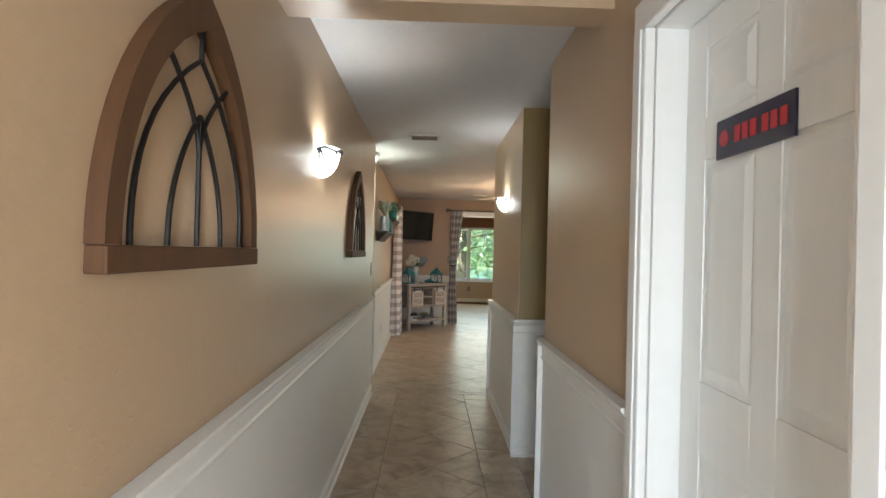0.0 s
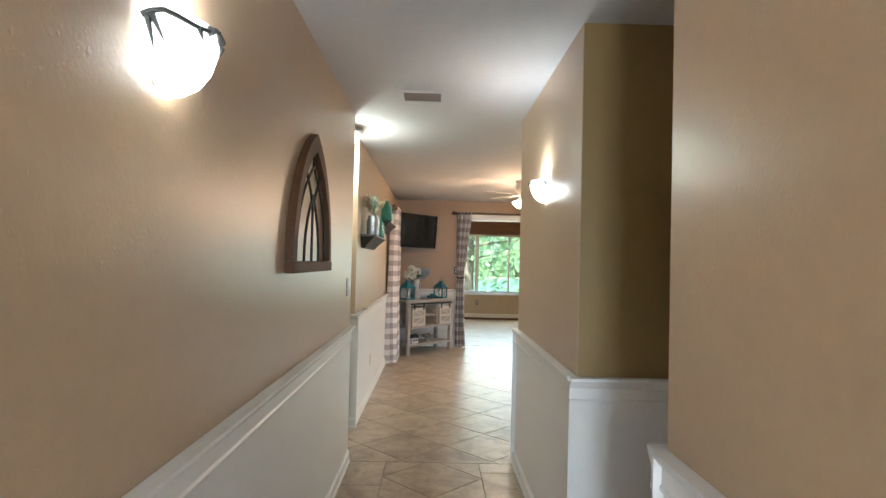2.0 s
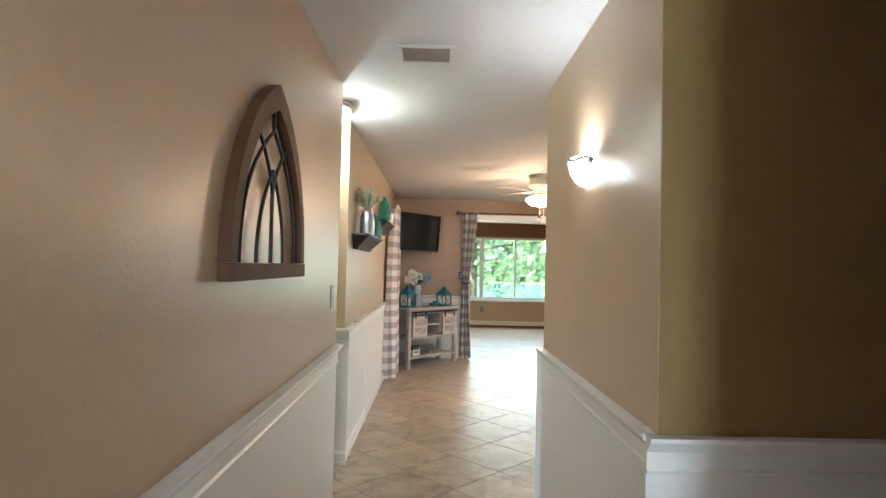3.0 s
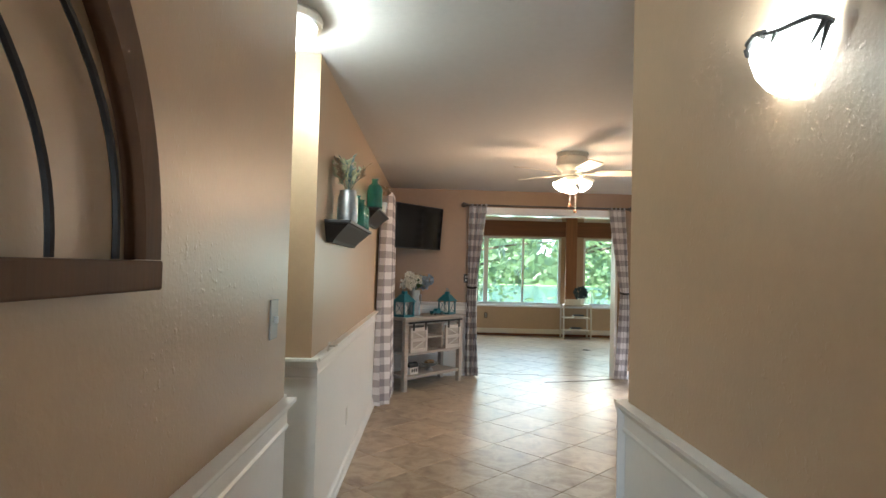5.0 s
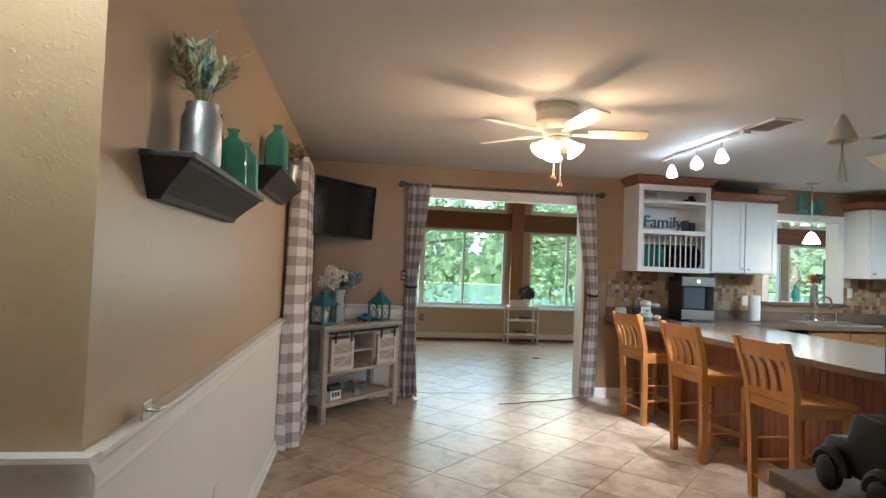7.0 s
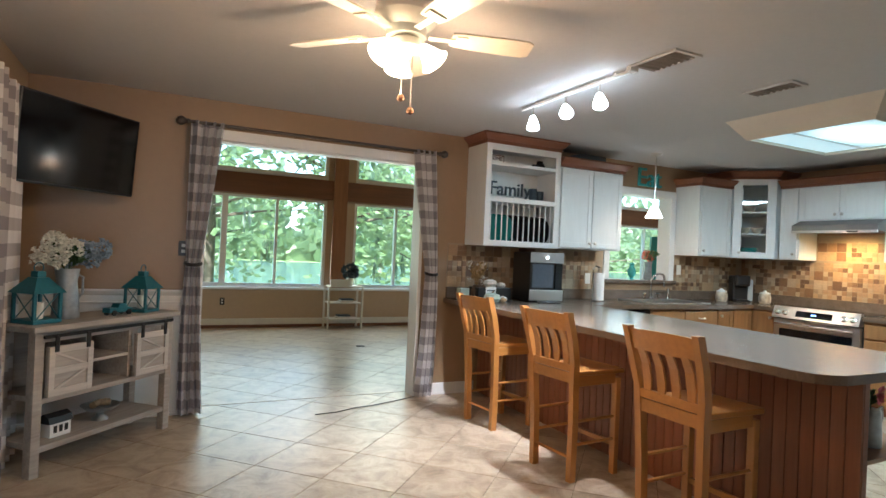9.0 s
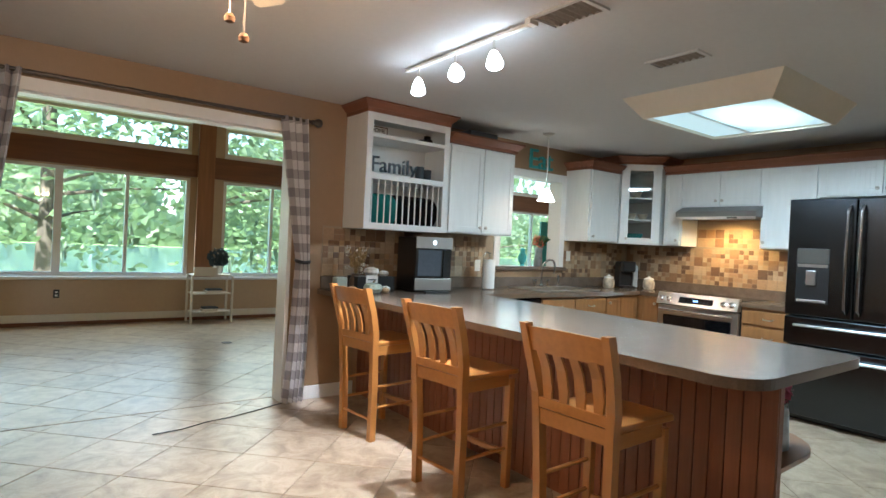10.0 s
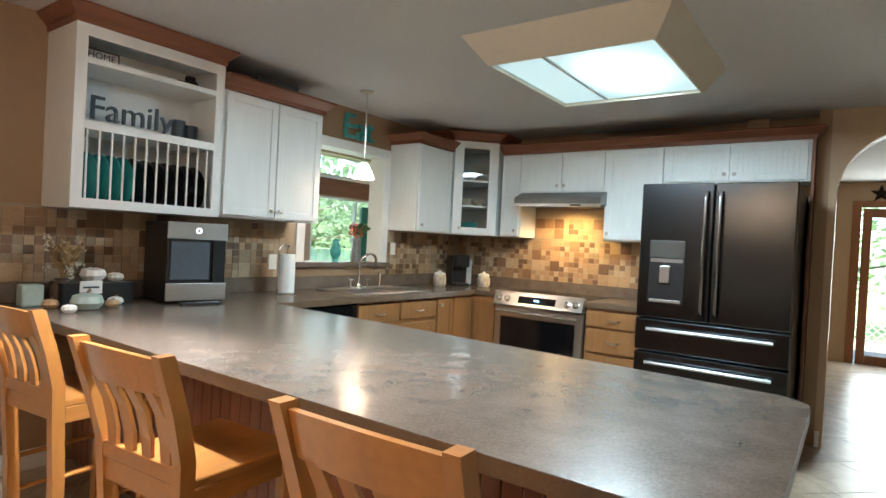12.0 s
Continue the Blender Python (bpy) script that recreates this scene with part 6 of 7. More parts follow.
# range
rg = thing("range", east(10.53), "stainless slide-in range with a black oven door and lit clock", "range")
W = 0.858
part("body", bx(B(), 0.002, W - 0.002, -0.60, -0.03, 0.0, CT - 0.002), DARKPLASTIC, rg)
part("cooktop", bx(B(), 0.0, W, -0.60, -0.022, CT, CT + 0.006, 0.002), BLACKGLASS, rg)
bm = B()
prism(bm, [(-0.68, CT - 0.10), (-0.60, CT - 0.10), (-0.60, CT + 0.022), (-0.635, CT + 0.022)], 0, W, "x")
cpn = part("control_panel", bm, STEEL, rg)
sl = math.degrees(math.atan2(0.112, 0.045))
for x in (0.06, 0.14, W - 0.14, W - 0.06):
    bm = B()
    lathe(bm, [(0.03, 0), (0.03, 0.006), (0.022, 0.01), (0.02, 0.03), (0, 0.031)], 18)
    bmesh.ops.transform(bm, matrix=pose(x, -0.658, CT - 0.042, 68, 0, 0), verts=bm.verts[:])
    part("knob", bm, CHROME, cpn, "chrome knob", True)
bm = B()
bx(bm, -0.18, 0.18, -0.032, 0.032, 0.0005, 0.003)
bmesh.ops.transform(bm, matrix=pose(W / 2, -0.658, CT - 0.042, 68, 0, 0), verts=bm.verts[:])
part("display", bm, BLACKGLASS, cpn, "black display strip")
bm = B()
for i in range(3):
    bx(bm, -0.025 + i * 0.018, -0.013 + i * 0.018, -0.008, 0.008, 0.0035, 0.004)
bmesh.ops.transform(bm, matrix=pose(W / 2, -0.658, CT - 0.042, 68, 0, 0), verts=bm.verts[:])
part("clock_digits", bm, LED, cpn, "blue lit clock")
od = part("oven_door", bx(B(), 0.004, W - 0.004, -0.645, -0.601, 0.20, CT - 0.115, 0.005), STEEL, rg)
part("oven_window", bx(B(), 0.07, W - 0.07, -0.649, -0.6455, 0.26, CT - 0.21), BLACKGLASS, od, "black oven glass")
bm = B()
cyl(bm, (0.04, -0.69, CT - 0.155), (W - 0.04, -0.69, CT - 0.155), 0.013, None, 12)
for x in (0.06, W - 0.06):
    cyl(bm, (x, -0.69, CT - 0.155), (x, -0.644, CT - 0.155), 0.009, None, 8)
part("oven_handle", bm, CHROME, od, "", True)
part("drawer", bx(B(), 0.004, W - 0.004, -0.645, -0.601, 0.05, 0.19, 0.005), STEEL, rg)

# fridge
fr = thing("refrigerator", pose(6.25, 8.155, 0), "black stainless french-door refrigerator with a water dispenser", "refrigerator")
FW, FH = 0.97, 1.845
part("body", bx(B(), 0.075, 0.90, 0.005, FW - 0.005, 0.02, FH - 0.01, 0.006), DARKPLASTIC, fr)
part("feet", bx(B(), 0.12, 0.85, 0.03, FW - 0.03, 0.0, 0.0195), DARKPLASTIC, fr)
for y0, y1, hy in ((0.0, FW / 2 - 0.004, FW / 2 - 0.045), (FW / 2 + 0.004, FW, FW / 2 + 0.045)):
    d = part("door", bx(B(), 0.0, 0.07, y0, y1, 0.885, FH, 0.008), BLACKSTEEL, fr)
    bm = B()
    tube(bm, [(0.0, hy, 0.93), (-0.05, hy, 0.97), (-0.06, hy, 1.35), (-0.05, hy, 1.74), (0.0, hy, 1.78)], 0.013, 10)
    part("handle", bm, surface("dark_polished_steel", (0.3, 0.3, 0.31), 0.2, 1.0), d, "long curved handle", True)
for z0, z1 in ((0.645, 0.872), (0.06, 0.632)):
    d = part("drawer", bx(B(), 0.0, 0.07, 0.0, FW, z0, z1, 0.008), BLACKSTEEL, fr)
    bm = B()
    zz = z1 - 0.065
    cyl(bm, (-0.05, 0.09, zz), (-0.05, FW - 0.09, zz), 0.012, None, 10)
    for y in (0.12, FW - 0.12):
        cyl(bm, (-0.05, y, zz), (0.003, y, zz), 0.009, None, 8)
    part("handle", bm, STEEL, d, "bright steel bar handle", True)
dp = part("dispenser", bx(B(), -0.004, 0.002, 0.655, 0.895, 0.99, 1.44, 0.003), DARKPLASTIC, fr, "water and ice dispenser")
part("display_panel", bx(B(), -0.008, -0.0045, 0.665, 0.885, 1.32, 1.43), surface("dispenser_panel", (0.16, 0.15, 0.14), 0.2, 0.7), dp)
part("cavity_frame", bx(B(), -0.008, -0.0045, 0.665, 0.885, 1.285, 1.31), STEEL, dp)
part("paddle", bx(B(), -0.03, -0.0045, 0.745, 0.815, 1.14, 1.26, 0.006), STEEL, dp, "steel paddle")
part("tray", bx(B(), -0.02, -0.0045, 0.67, 0.88, 1.0, 1.02, 0.003), STEEL, dp)

# ceiling light box over the kitchen
lb = thing("ceiling_light_box", pose(5.14, 9.06, H), "large flared plaster ceiling box with lit acrylic panels", "ceiling lamp")
bm = B()
outer = [(-0.59, -0.54), (0.59, -0.54), (0.59, 0.56), (-0.59, 0.56)]
inner = [(-0.475, -0.425), (0.495, -0.425), (0.495, 0.43), (-0.475, 0.43)]
ra, rb = [bm.verts.new((x, y, -0.001)) for x, y in outer], [bm.verts.new((x * 0.995, y * 0.995, -0.006)) for x, y in outer]
rc = [bm.verts.new((x * 1.03, y * 1.03, -0.15)) for x, y in inner]
rd, re = [bm.verts.new((x, y, -0.15)) for x, y in inner], [bm.verts.new((x, y, -0.12)) for x, y in inner]
for p, q in ((ra, rb), (rb, rc), (rc, rd), (rd, re)):
    for i in range(4):
        bm.faces.new((p[i], p[(i + 1) % 4], q[(i + 1) % 4], q[i]))
part("surround", bm, surface("cream_light_box", (0.66, 0.60, 0.50), 0.6, 0, 30, 0.04), lb)
part("diffuser", bx(B(), -0.470, 0.49, -0.42, 0.13, -0.130, -0.124), TUBES, lb, "glowing acrylic panel")
part("diffuser", bx(B(), -0.470, 0.49, 0.15, 0.425, -0.130, -0.124), TUBES, lb, "glowing acrylic panel")
part("divider", bx(B(), -0.474, 0.494, 0.131, 0.149, -0.138, -0.124), WHITE, lb)

# pendant over the sink
pd = thing("pendant_lamp", pose(5.18, 10.90, H), "small glass pendant lamp with a nickel stem", "pendant lamp")
part("canopy", lathe(B(), [(0.06, 0), (0.055, -0.012), (0.02, -0.03), (0.0, -0.03)], 20), NICKEL, pd, "", True)
part("stem", cyl(B(), (0, 0, -0.028), (0, 0, -0.55), 0.006, None, 8), NICKEL, pd)
part("glass_shade", lathe(B(), [(0.02, -0.54), (0.035, -0.555), (0.06, -0.60), (0.085, -0.66), (0.082, -0.66), (0.055, -0.60), (0.02, -0.56)], 24), PENDSHADE, pd, "glowing fluted glass shade", True)

# counter clutter
ic = thing("ice_maker", pose(3.93, 11.12, CT, 0, 0, -10), "stainless and black countertop ice maker", "ice maker")
part("case", bx(B(), -0.17, 0.17, -0.16, 0.24, 0.01, 0.47, 0.01), DARKPLASTIC, ic)
part("top_band", bx(B(), -0.172, 0.172, -0.172, -0.161, 0.375, 0.472, 0.003), STEEL, ic)
part("lower_band", bx(B(), -0.172, 0.172, -0.172, -0.161, 0.02, 0.12, 0.003), STEEL, ic)
part("window", bx(B(), -0.15, 0.07, -0.168, -0.161, 0.14, 0.36, 0.003), surface("ice_window", (0.09, 0.11, 0.14), 0.12), ic, "smoky window")
part("spout_column", bx(B(), 0.085, 0.16, -0.174, -0.161, 0.125, 0.37, 0.003), BLACKSTEEL, ic)
bm = B()
tube(bm, [(0.014 * math.cos(a), -0.1735, 0.425 + 0.014 * math.sin(a)) for a in (2 * math.pi * i / 16 for i in range(17))], 0.0025, 5)
part("power_ring", bm, WHITELED, ic, "white lit ring")
part("drip_tray", bx(B(), -0.10, 0.12, -0.24, -0.175, 0.0, 0.014, 0.003), DARKPLASTIC, ic)
pt = thing("paper_towel_holder", pose(4.72, 11.17, CT), "white paper towel roll on a chrome holder", "paper towel")
part("base", lathe(B(), [(0.08, 0), (0.08, 0.008), (0, 0.01)], 20), CHROME, pt)
part("roll", lathe(B(), [(0.058, 0.012), (0.06, 0.02), (0.06, 0.285), (0.057, 0.29), (0.02, 0.29)], 28), PAPER, pt, "", True)
part("rod", lathe(B(), [(0.006, 0.29), (0.006, 0.335), (0.014, 0.34), (0.014, 0.352), (0, 0.36)], 12), CHROME, pt, "", True)
part("side_arm", tube(B(), [(-0.075, 0, 0.005), (-0.075, 0, 0.32), (-0.045, 0, 0.36), (0.0, 0, 0.35)], 0.005, 6), CHROME, pt)

vf = thing("dried_flower_arrangement", pose(3.31, 11.24, CT), "dried cream flowers in a small brown vase", "flower arrangement")
part("vase", lathe(B(), [(0.03, 0), (0.05, 0.04), (0.05, 0.09), (0.03, 0.13), (0.035, 0.14), (0, 0.135)], 20), surface("brown_vase", (0.12, 0.08, 0.055), 0.4), vf, "", True)
b = spray(22, 0.11, 0.24, 0.035, 0.01, 71)
bmesh.ops.translate(b, verts=b.verts[:], vec=(0, 0, 0.12))
part("dried_spray", b, surface("tan_stems", (0.36, 0.24, 0.11), 0.8), vf)
random.seed(5)
bloom_places = [(random.uniform(-0.09, 0.09), random.uniform(-0.08, 0.05), random.uniform(0.16, 0.36)) for i in range(14)]
for i, c in enumerate(bloom_places):
    bm = B()
    blossom_ball(bm, c, 0.02, 14, 80 + i)
    part("bloom", bm, CREAMPETAL, vf)


def pumpkin(m, r, mat, label):
    t = thing("decor_pumpkin", m, label, "pumpkin", "small pumpkins on the counter")
    part("gourd", lathe(B(), [(0.01, 0.0), (r * 0.7, r * 0.08), (r, r * 0.5), (r * 0.85, r * 0.95), (r * 0.3, r * 1.15), (0.0, r * 1.08)], 40, (0, 0, 0), 1, 1, 0.04, 10), mat, t, "", True)
    part("stalk", tube(B(), [(0, 0, r * 1.05), (r * 0.08, 0, r * 1.25), (r * 0.2, 0, r * 1.35)], r * 0.1, 6), DRYLEAF, t)


for x, y, r, mat, lab in ((3.33, 10.98, 0.075, SAGE, "sage green ceramic pumpkin on the counter"), (3.22, 10.90, 0.035, PAPER, "small white pumpkin on the counter"), (3.47, 11.02, 0.035, ORANGEGOURD, "small tan pumpkin on the counter"), (3.21, 11.10, 0.04, ORANGEGOURD, "small tan pumpkin beside the vase"), (3.52, 11.10, 0.04, PAPER, "small white gourd on the counter")):
    pumpkin(pose(x, y, CT), r, mat, lab)
tray = thing("tiered_crate", pose(3.42, 11.22, CT), "dark wooden crate holding white pumpkins", "crate")
part("box", bx(B(), -0.14, 0.22, -0.07, 0.1, 0, 0.12, 0.004), DARKPLASTIC, tray)
part("label_card", bx(B(), -0.06, 0.05, -0.075, -0.0705, 0.06, 0.13), PAPER, tray, "white card with grey writing")
part("writing_bar", bx(B(), -0.045, 0.035, -0.0765, -0.0752, 0.09, 0.10), SLATE, tray)
pumpkin(pose(3.46, 11.24, CT + 0.12), 0.065, PAPER, "white ceramic pumpkin on the crate")
pumpkin(pose(3.57, 11.22, CT + 0.12), 0.042, PAPER, "white ceramic gourd on the crate")
gb = thing("glass_block_jar", pose(3.17, 11.24, CT), "pale green glass jar on the counter", "jar")
part("jar", bx(B(), -0.05, 0.05, -0.04, 0.04, 0, 0.11, 0.01), SAGE, gb)
for x, y, mat, lab in ((6.645, 11.2, MUG, "cream patterned sugar canister"), (7.06, 10.94, MUG, "blue and white patterned canister")):
    cn = thing("canister", pose(x, y, CT), lab, "canister", "counter canisters")
    part("jar", lathe(B(), [(0.05, 0), (0.065, 0.02), (0.068, 0.08), (0.055, 0.11), (0.0, 0.11)], 22), mat, cn, "", True)
    part("lid", lathe(B(), [(0.058, 0.111), (0.058, 0.125), (0.02, 0.14), (0.012, 0.155), (0, 0.158)], 20), PAPER, cn, "", True)
cm = thing("coffee_maker", pose(6.95, 11.18, CT, 0, 0, -35), "black single-cup coffee maker with a clear tank", "coffee maker")
part("body", bx(B(), -0.10, 0.07, -0.05, 0.13, 0.0, 0.31, 0.02), DARKPLASTIC, cm)
part("head", bx(B(), -0.095, 0.065, -0.15, -0.051, 0.19, 0.32, 0.02), DARKPLASTIC, cm)
part("drip_tray", bx(B(), -0.09, 0.06, -0.15, -0.051, 0.0, 0.03, 0.006), DARKPLASTIC, cm)
part("water_tank", bx(B(), 0.072, 0.13, -0.04, 0.10, 0.01, 0.27, 0.01), surface("cloudy_tank", (0.45, 0.48, 0.5), 0.2), cm, "cloudy water tank")
wc = thing("window_vase", pose(5.75, 11.50, WZ0), "tin jug of coral and pink flowers on the window sill", "vase")
part("jug", lathe(B(), [(0.045, 0), (0.05, 0.01), (0.04, 0.17), (0.05, 0.21), (0, 0.2)], 20), GALV, wc, "", True)
bm = B()
for i, c in enumerate(((-0.05, 0, 0.27), (0.0, -0.02, 0.25), (0.04, 0.0, 0.28), (-0.02, 0.02, 0.31))):
    blossom_ball(bm, c, 0.038, 40, 100 + i)
part("blooms", bm, CORAL, wc, "coral and pink blooms")
b = spray(9, 0.1, 0.13, 0.05, 0.014, 110)
bmesh.ops.translate(b, verts=b.verts[:], vec=(0, 0, 0.19))
part("leaves", b, LEAFMAT, wc)
sr = thing("sill_ornament", pose(5.50, 11.50, WZ0), "small teal rooster-shaped ornament on the sill", "ornament")
part("body", lathe(B(), [(0.03, 0), (0.02, 0.02), (0.045, 0.06), (0.05, 0.1), (0.025, 0.15), (0.03, 0.18), (0.0, 0.2)], 18), TEALSIGN, sr, "", True)
tb = thing("storage_tub", pose(4.62, 11.25, 2.324), "clear plastic storage tub on top of the cabinet", "tub")
part("tub", bx(B(), -0.24, 0.1, -0.12, 0.12, 0, 0.075, 0.008), SLATE, tb)


# ---- stools ----
def stool(m):
    """Counter stool; the back is towards -x, the seat reaches to +x."""
    t = thing("counter_stool", m, "honey oak counter stool with a slatted back at the peninsula", "stool", "stools at the peninsula")
    hw2 = 0.203
    for s in (-1, 1):
        y = s * hw2
        bm = B()
        pts = [(0.055, y * 0.82, 0.0), (0.05, y * 0.86, 0.35), (0.035, y * 0.9, 0.62), (0.03, y * 0.93, 0.72), (-0.005, y * 0.98, 0.86), (-0.055, y, 1.02)]
        sec = []
        for (px, py, pz) in pts:
            k = 0.019 if pz < 0.95 else 0.017
            sec.append([bm.verts.new((px + dx * 0.023, py + dy * k, pz)) for dx, dy in ((-1, -1), (1, -1), (1, 1), (-1, 1))])
        for a, b in zip(sec, sec[1:]):
            for i in range(4):
                bm.faces.new((a[i], a[(i + 1) % 4], b[(i + 1) % 4], b[i]))
        bm.faces.new(sec[0][::-1])
        bm.faces.new(sec[-1])
        part("back_post", bm, OAK, t)
        bm = B()
        bx(bm, 0.385, 0.425, y * 0.88 - 0.02, y * 0.88 + 0.02, 0, 0.605, 0.004)
        part("front_leg", bm, OAK, t)
    # crest rail, slightly bowed
    bm = B()
    n = 10
    rows = []
    for i in range(n + 1):
        u = -1 + 2 * i / n
        bow = -0.018 * (1 - u * u)
        yy = u * (hw2 - 0.018)
        rows.append([bm.verts.new(p) for p in ((-0.030 + bow, yy, 0.905), (-0.012 + bow, yy, 0.905), (-0.040 + bow, yy, 1.005 + 0.006 * (1 - u * u)), (-0.058 + bow, yy, 1.005 + 0.006 * (1 - u * u)))])
    for a, b in zip(rows, rows[1:]):
        for i in range(4):
            bm.faces.new((a[i], a[(i + 1) % 4], b[(i + 1) % 4], b[i]))
    bm.faces.new(rows[0][::-1])
    bm.faces.new(rows[-1])
    part("crest_rail", bm, OAKSEAT, t, "", True)
    part("lower_rail", bx(B(), 0.012, 0.034, -hw2 + 0.032, hw2 - 0.032, 0.66, 0.705, 0.004), OAKSEAT, t)
    for j in range(4):
        y = (-1.5 + j) * 0.085
        bm = B()
        sec = []
        for px, pz, ww in ((0.022, 0.70, 0.020), (0.020, 0.76, 0.024), (0.004, 0.84, 0.023), (-0.03, 0.912, 0.021)):
            bow = -0.012 * (1 - (y / hw2) ** 2) * (pz - 0.7) / 0.21
            sec.append([bm.verts.new((px + bow + dx * 0.006, y + dy * ww, pz)) for dx, dy in ((-1, -1), (1, -1), (1, 1), (-1, 1))])
        for a, b in zip(sec, sec[1:]):
            for i in range(4):
                bm.faces.new((a[i], a[(i + 1) % 4], b[(i + 1) % 4], b[i]))
        part("slat", bm, OAK, t)
    bm = B()
    poly = [(0.055, -hw2 + 0.02), (0.44, -hw2 - 0.005), (0.455, -hw2 + 0.01), (0.455, hw2 - 0.01), (0.44, hw2 + 0.005), (0.055, hw2 - 0.02)]
    prism(bm, poly, 0.632, 0.66)
    bmesh.ops.bevel(bm, geom=bm.edges[:], offset=0.006, segments=2, profile=0.5, affect="EDGES")
    part("seat", bm, OAKSEAT, t)
    for y in (-hw2 * 0.88, hw2 * 0.88):
        part("seat_apron", bx(B(), 0.065, 0.384, y - 0.01, y + 0.01, 0.57, 0.631, 0.002), OAKSEAT, t)
        for z in (0.22, 0.36):
            part("stretcher", cyl(B(), (0.055, y * 0.98, z), (0.39, y, z), 0.010, None, 8), OAK, t, "", True)
    part("seat_apron", bx(B(), 0.395, 0.415, -hw2 * 0.8, hw2 * 0.8, 0.57, 0.631, 0.002), OAKSEAT, t)
    part("seat_apron", bx(B(), 0.02, 0.045, -hw2 * 0.82, hw2 * 0.82, 0.59, 0.655, 0.002), OAKSEAT, t)
    part("stretcher", bx(B(), 0.395, 0.415, -hw2 * 0.8, hw2 * 0.8, 0.17, 0.20, 0.003), OAKSEAT, t)
    part("stretcher", cyl(B(), (0.053, -hw2 * 0.84, 0.14), (0.053, hw2 * 0.84, 0.14), 0.010, None, 8), OAK, t, "", True)
    return t


s0 = stool(pose(2.90, 10.463, 0, 0, 0, 6))
copy_thing(s0, pose(2.84, 9.46, 0, 0, 0, 5))
copy_thing(s0, pose(2.835, 8.545, 0, 0, 0, 2))

# ---- sunroom things ----
cart = thing("plant_stand", pose(3.40, 15.86, 0), "small ivory slatted plant stand below the windows", "plant stand")
for x in (-0.30, 0.27):
    for y in (-0.15, 0.14):
        part("leg", bx(B(), x, x + 0.03, y, y + 0.03, 0, 0.70, 0.003), IVORY, cart)
for z in (0.15, 0.42, 0.69):
    part("shelf", bx(B(), -0.27, 0.27, -0.14, 0.16, z, z + 0.02, 0.003), IVORY, cart)
part("gallery", bx(B(), -0.27, 0.05, -0.15, -0.13, 0.711, 0.82, 0.003), IVORY, cart)
pp = thing("potted_plant", pose(3.50, 15.87, 0.71), "dark leafy plant in a small pale pot", "plant")
part("pot", lathe(B(), [(0.05, 0), (0.065, 0.12), (0.07, 0.13), (0, 0.12)], 18), IVORY, pp, "", True)
bm = B()
blossom_ball(bm, (0.0, 0.0, 0.24), 0.13, 120, 130)
part("leaves", bm, surface("dark_plant_leaf", (0.03, 0.045, 0.05), 0.6), pp)
for z, x in ((0.17, 0.0), (0.44, 0.05)):
    bk = thing("book_stack", pose(3.40 + x, 15.86, z), "small stack of books on the plant stand", "books")
    part("book", bx(B(), -0.12, 0.1, -0.08, 0.08, 0, 0.03, 0.002), IVORY, bk)
    part("book", bx(B(), -0.1, 0.11, -0.07, 0.08, 0.0305, 0.055, 0.002), SLATE, bk)
fv = thing("floor_register", pose(3.15, 14.1, 0), "small dark floor outlet cover in the tile", "outlet")
part("cover", cyl(B(), (0, 0, 0.001), (0, 0, 0.006), 0.06, None, 20), IRON, fv)
gs = thing("room_divider", pose(6.6, 12.2, 0), "tall green tinted panel in the sunroom", "panel")
part("panel", bx(B(), -0.08, 0.08, 0, 0.03, 0, 1.68), PLATETEAL, gs)

# ---- beyond the arch ----
bd = structure("door_3", bx(B(), 11.62, 11.66, 6.95, 7.05, 0, 2.10, 0.002), DOORWOOD, "stained wooden glazed back door")
bm = B()
bx(bm, 11.62, 11.66, 7.68, 7.78, 0, 2.10, 0.002)
bx(bm, 11.62, 11.66, 7.051, 7.679, 1.98, 2.10, 0.002)
bx(bm, 11.62, 11.66, 7.051, 7.679, 0, 0.12, 0.002)
part("door_frame", bm, DOORWOOD, bd)
part("pane", bx(B(), 11.635, 11.641, 7.045, 7.685, 0.11, 1.99), PANE, bd).visible_shadow = False
bm = B()
bx(bm, 11.58, 11.599, 7.80, 7.90, 0, 2.2, 0.003)
bx(bm, 11.58, 11.599, 6.83, 6.93, 0, 2.2, 0.003)
bx(bm, 11.58, 11.599, 6.931, 7.799, 2.12, 2.2, 0.003)
structure("trim_back_door", bm, DOORWOOD, "stained wooden casing of the back door")
bm = B()
star = thing("barn_star", pose(11.59, 7.60, 2.30 - 0.0), "black metal five-pointed barn star on the wall", "wall decor")
ctr = bm.verts.new((-0.045, 0, 0))
rim = []
for i in range(10):
    r = 0.125 if i % 2 == 0 else 0.05
    a = math.pi / 2 + i * math.pi / 5
    rim.append(bm.verts.new((0, r * math.cos(a), r * math.sin(a))))
for i in range(10):
    bm.faces.new((ctr, rim[i], rim[(i + 1) % 10]))
bm.faces.new(rim[::-1])
part("star", bm, IRON, star)
bn = thing("storage_bench", pose(8.4, 8.22, 0), "dark wooden bench beyond the arch", "bench")
part("seat", bx(B(), -0.5, 0.5, -0.2, 0.2, 0.42, 0.46, 0.004), CHERRY, bn)
for x in (-0.48, 0.43):
    part("leg", bx(B(), x, x + 0.05, -0.19, 0.19, 0, 0.419, 0.003), CHERRY, bn)
dk = structure("ground_deck", bx(B(), 11.76, 15.0, 4.5, 10.5, -0.15, -0.02), DECK, "grey wooden deck boards outside the back door")
lt = thing("lattice_rail", pose(14.5, 7.4, -0.02), "wooden deck rail with lattice panel", "railing")
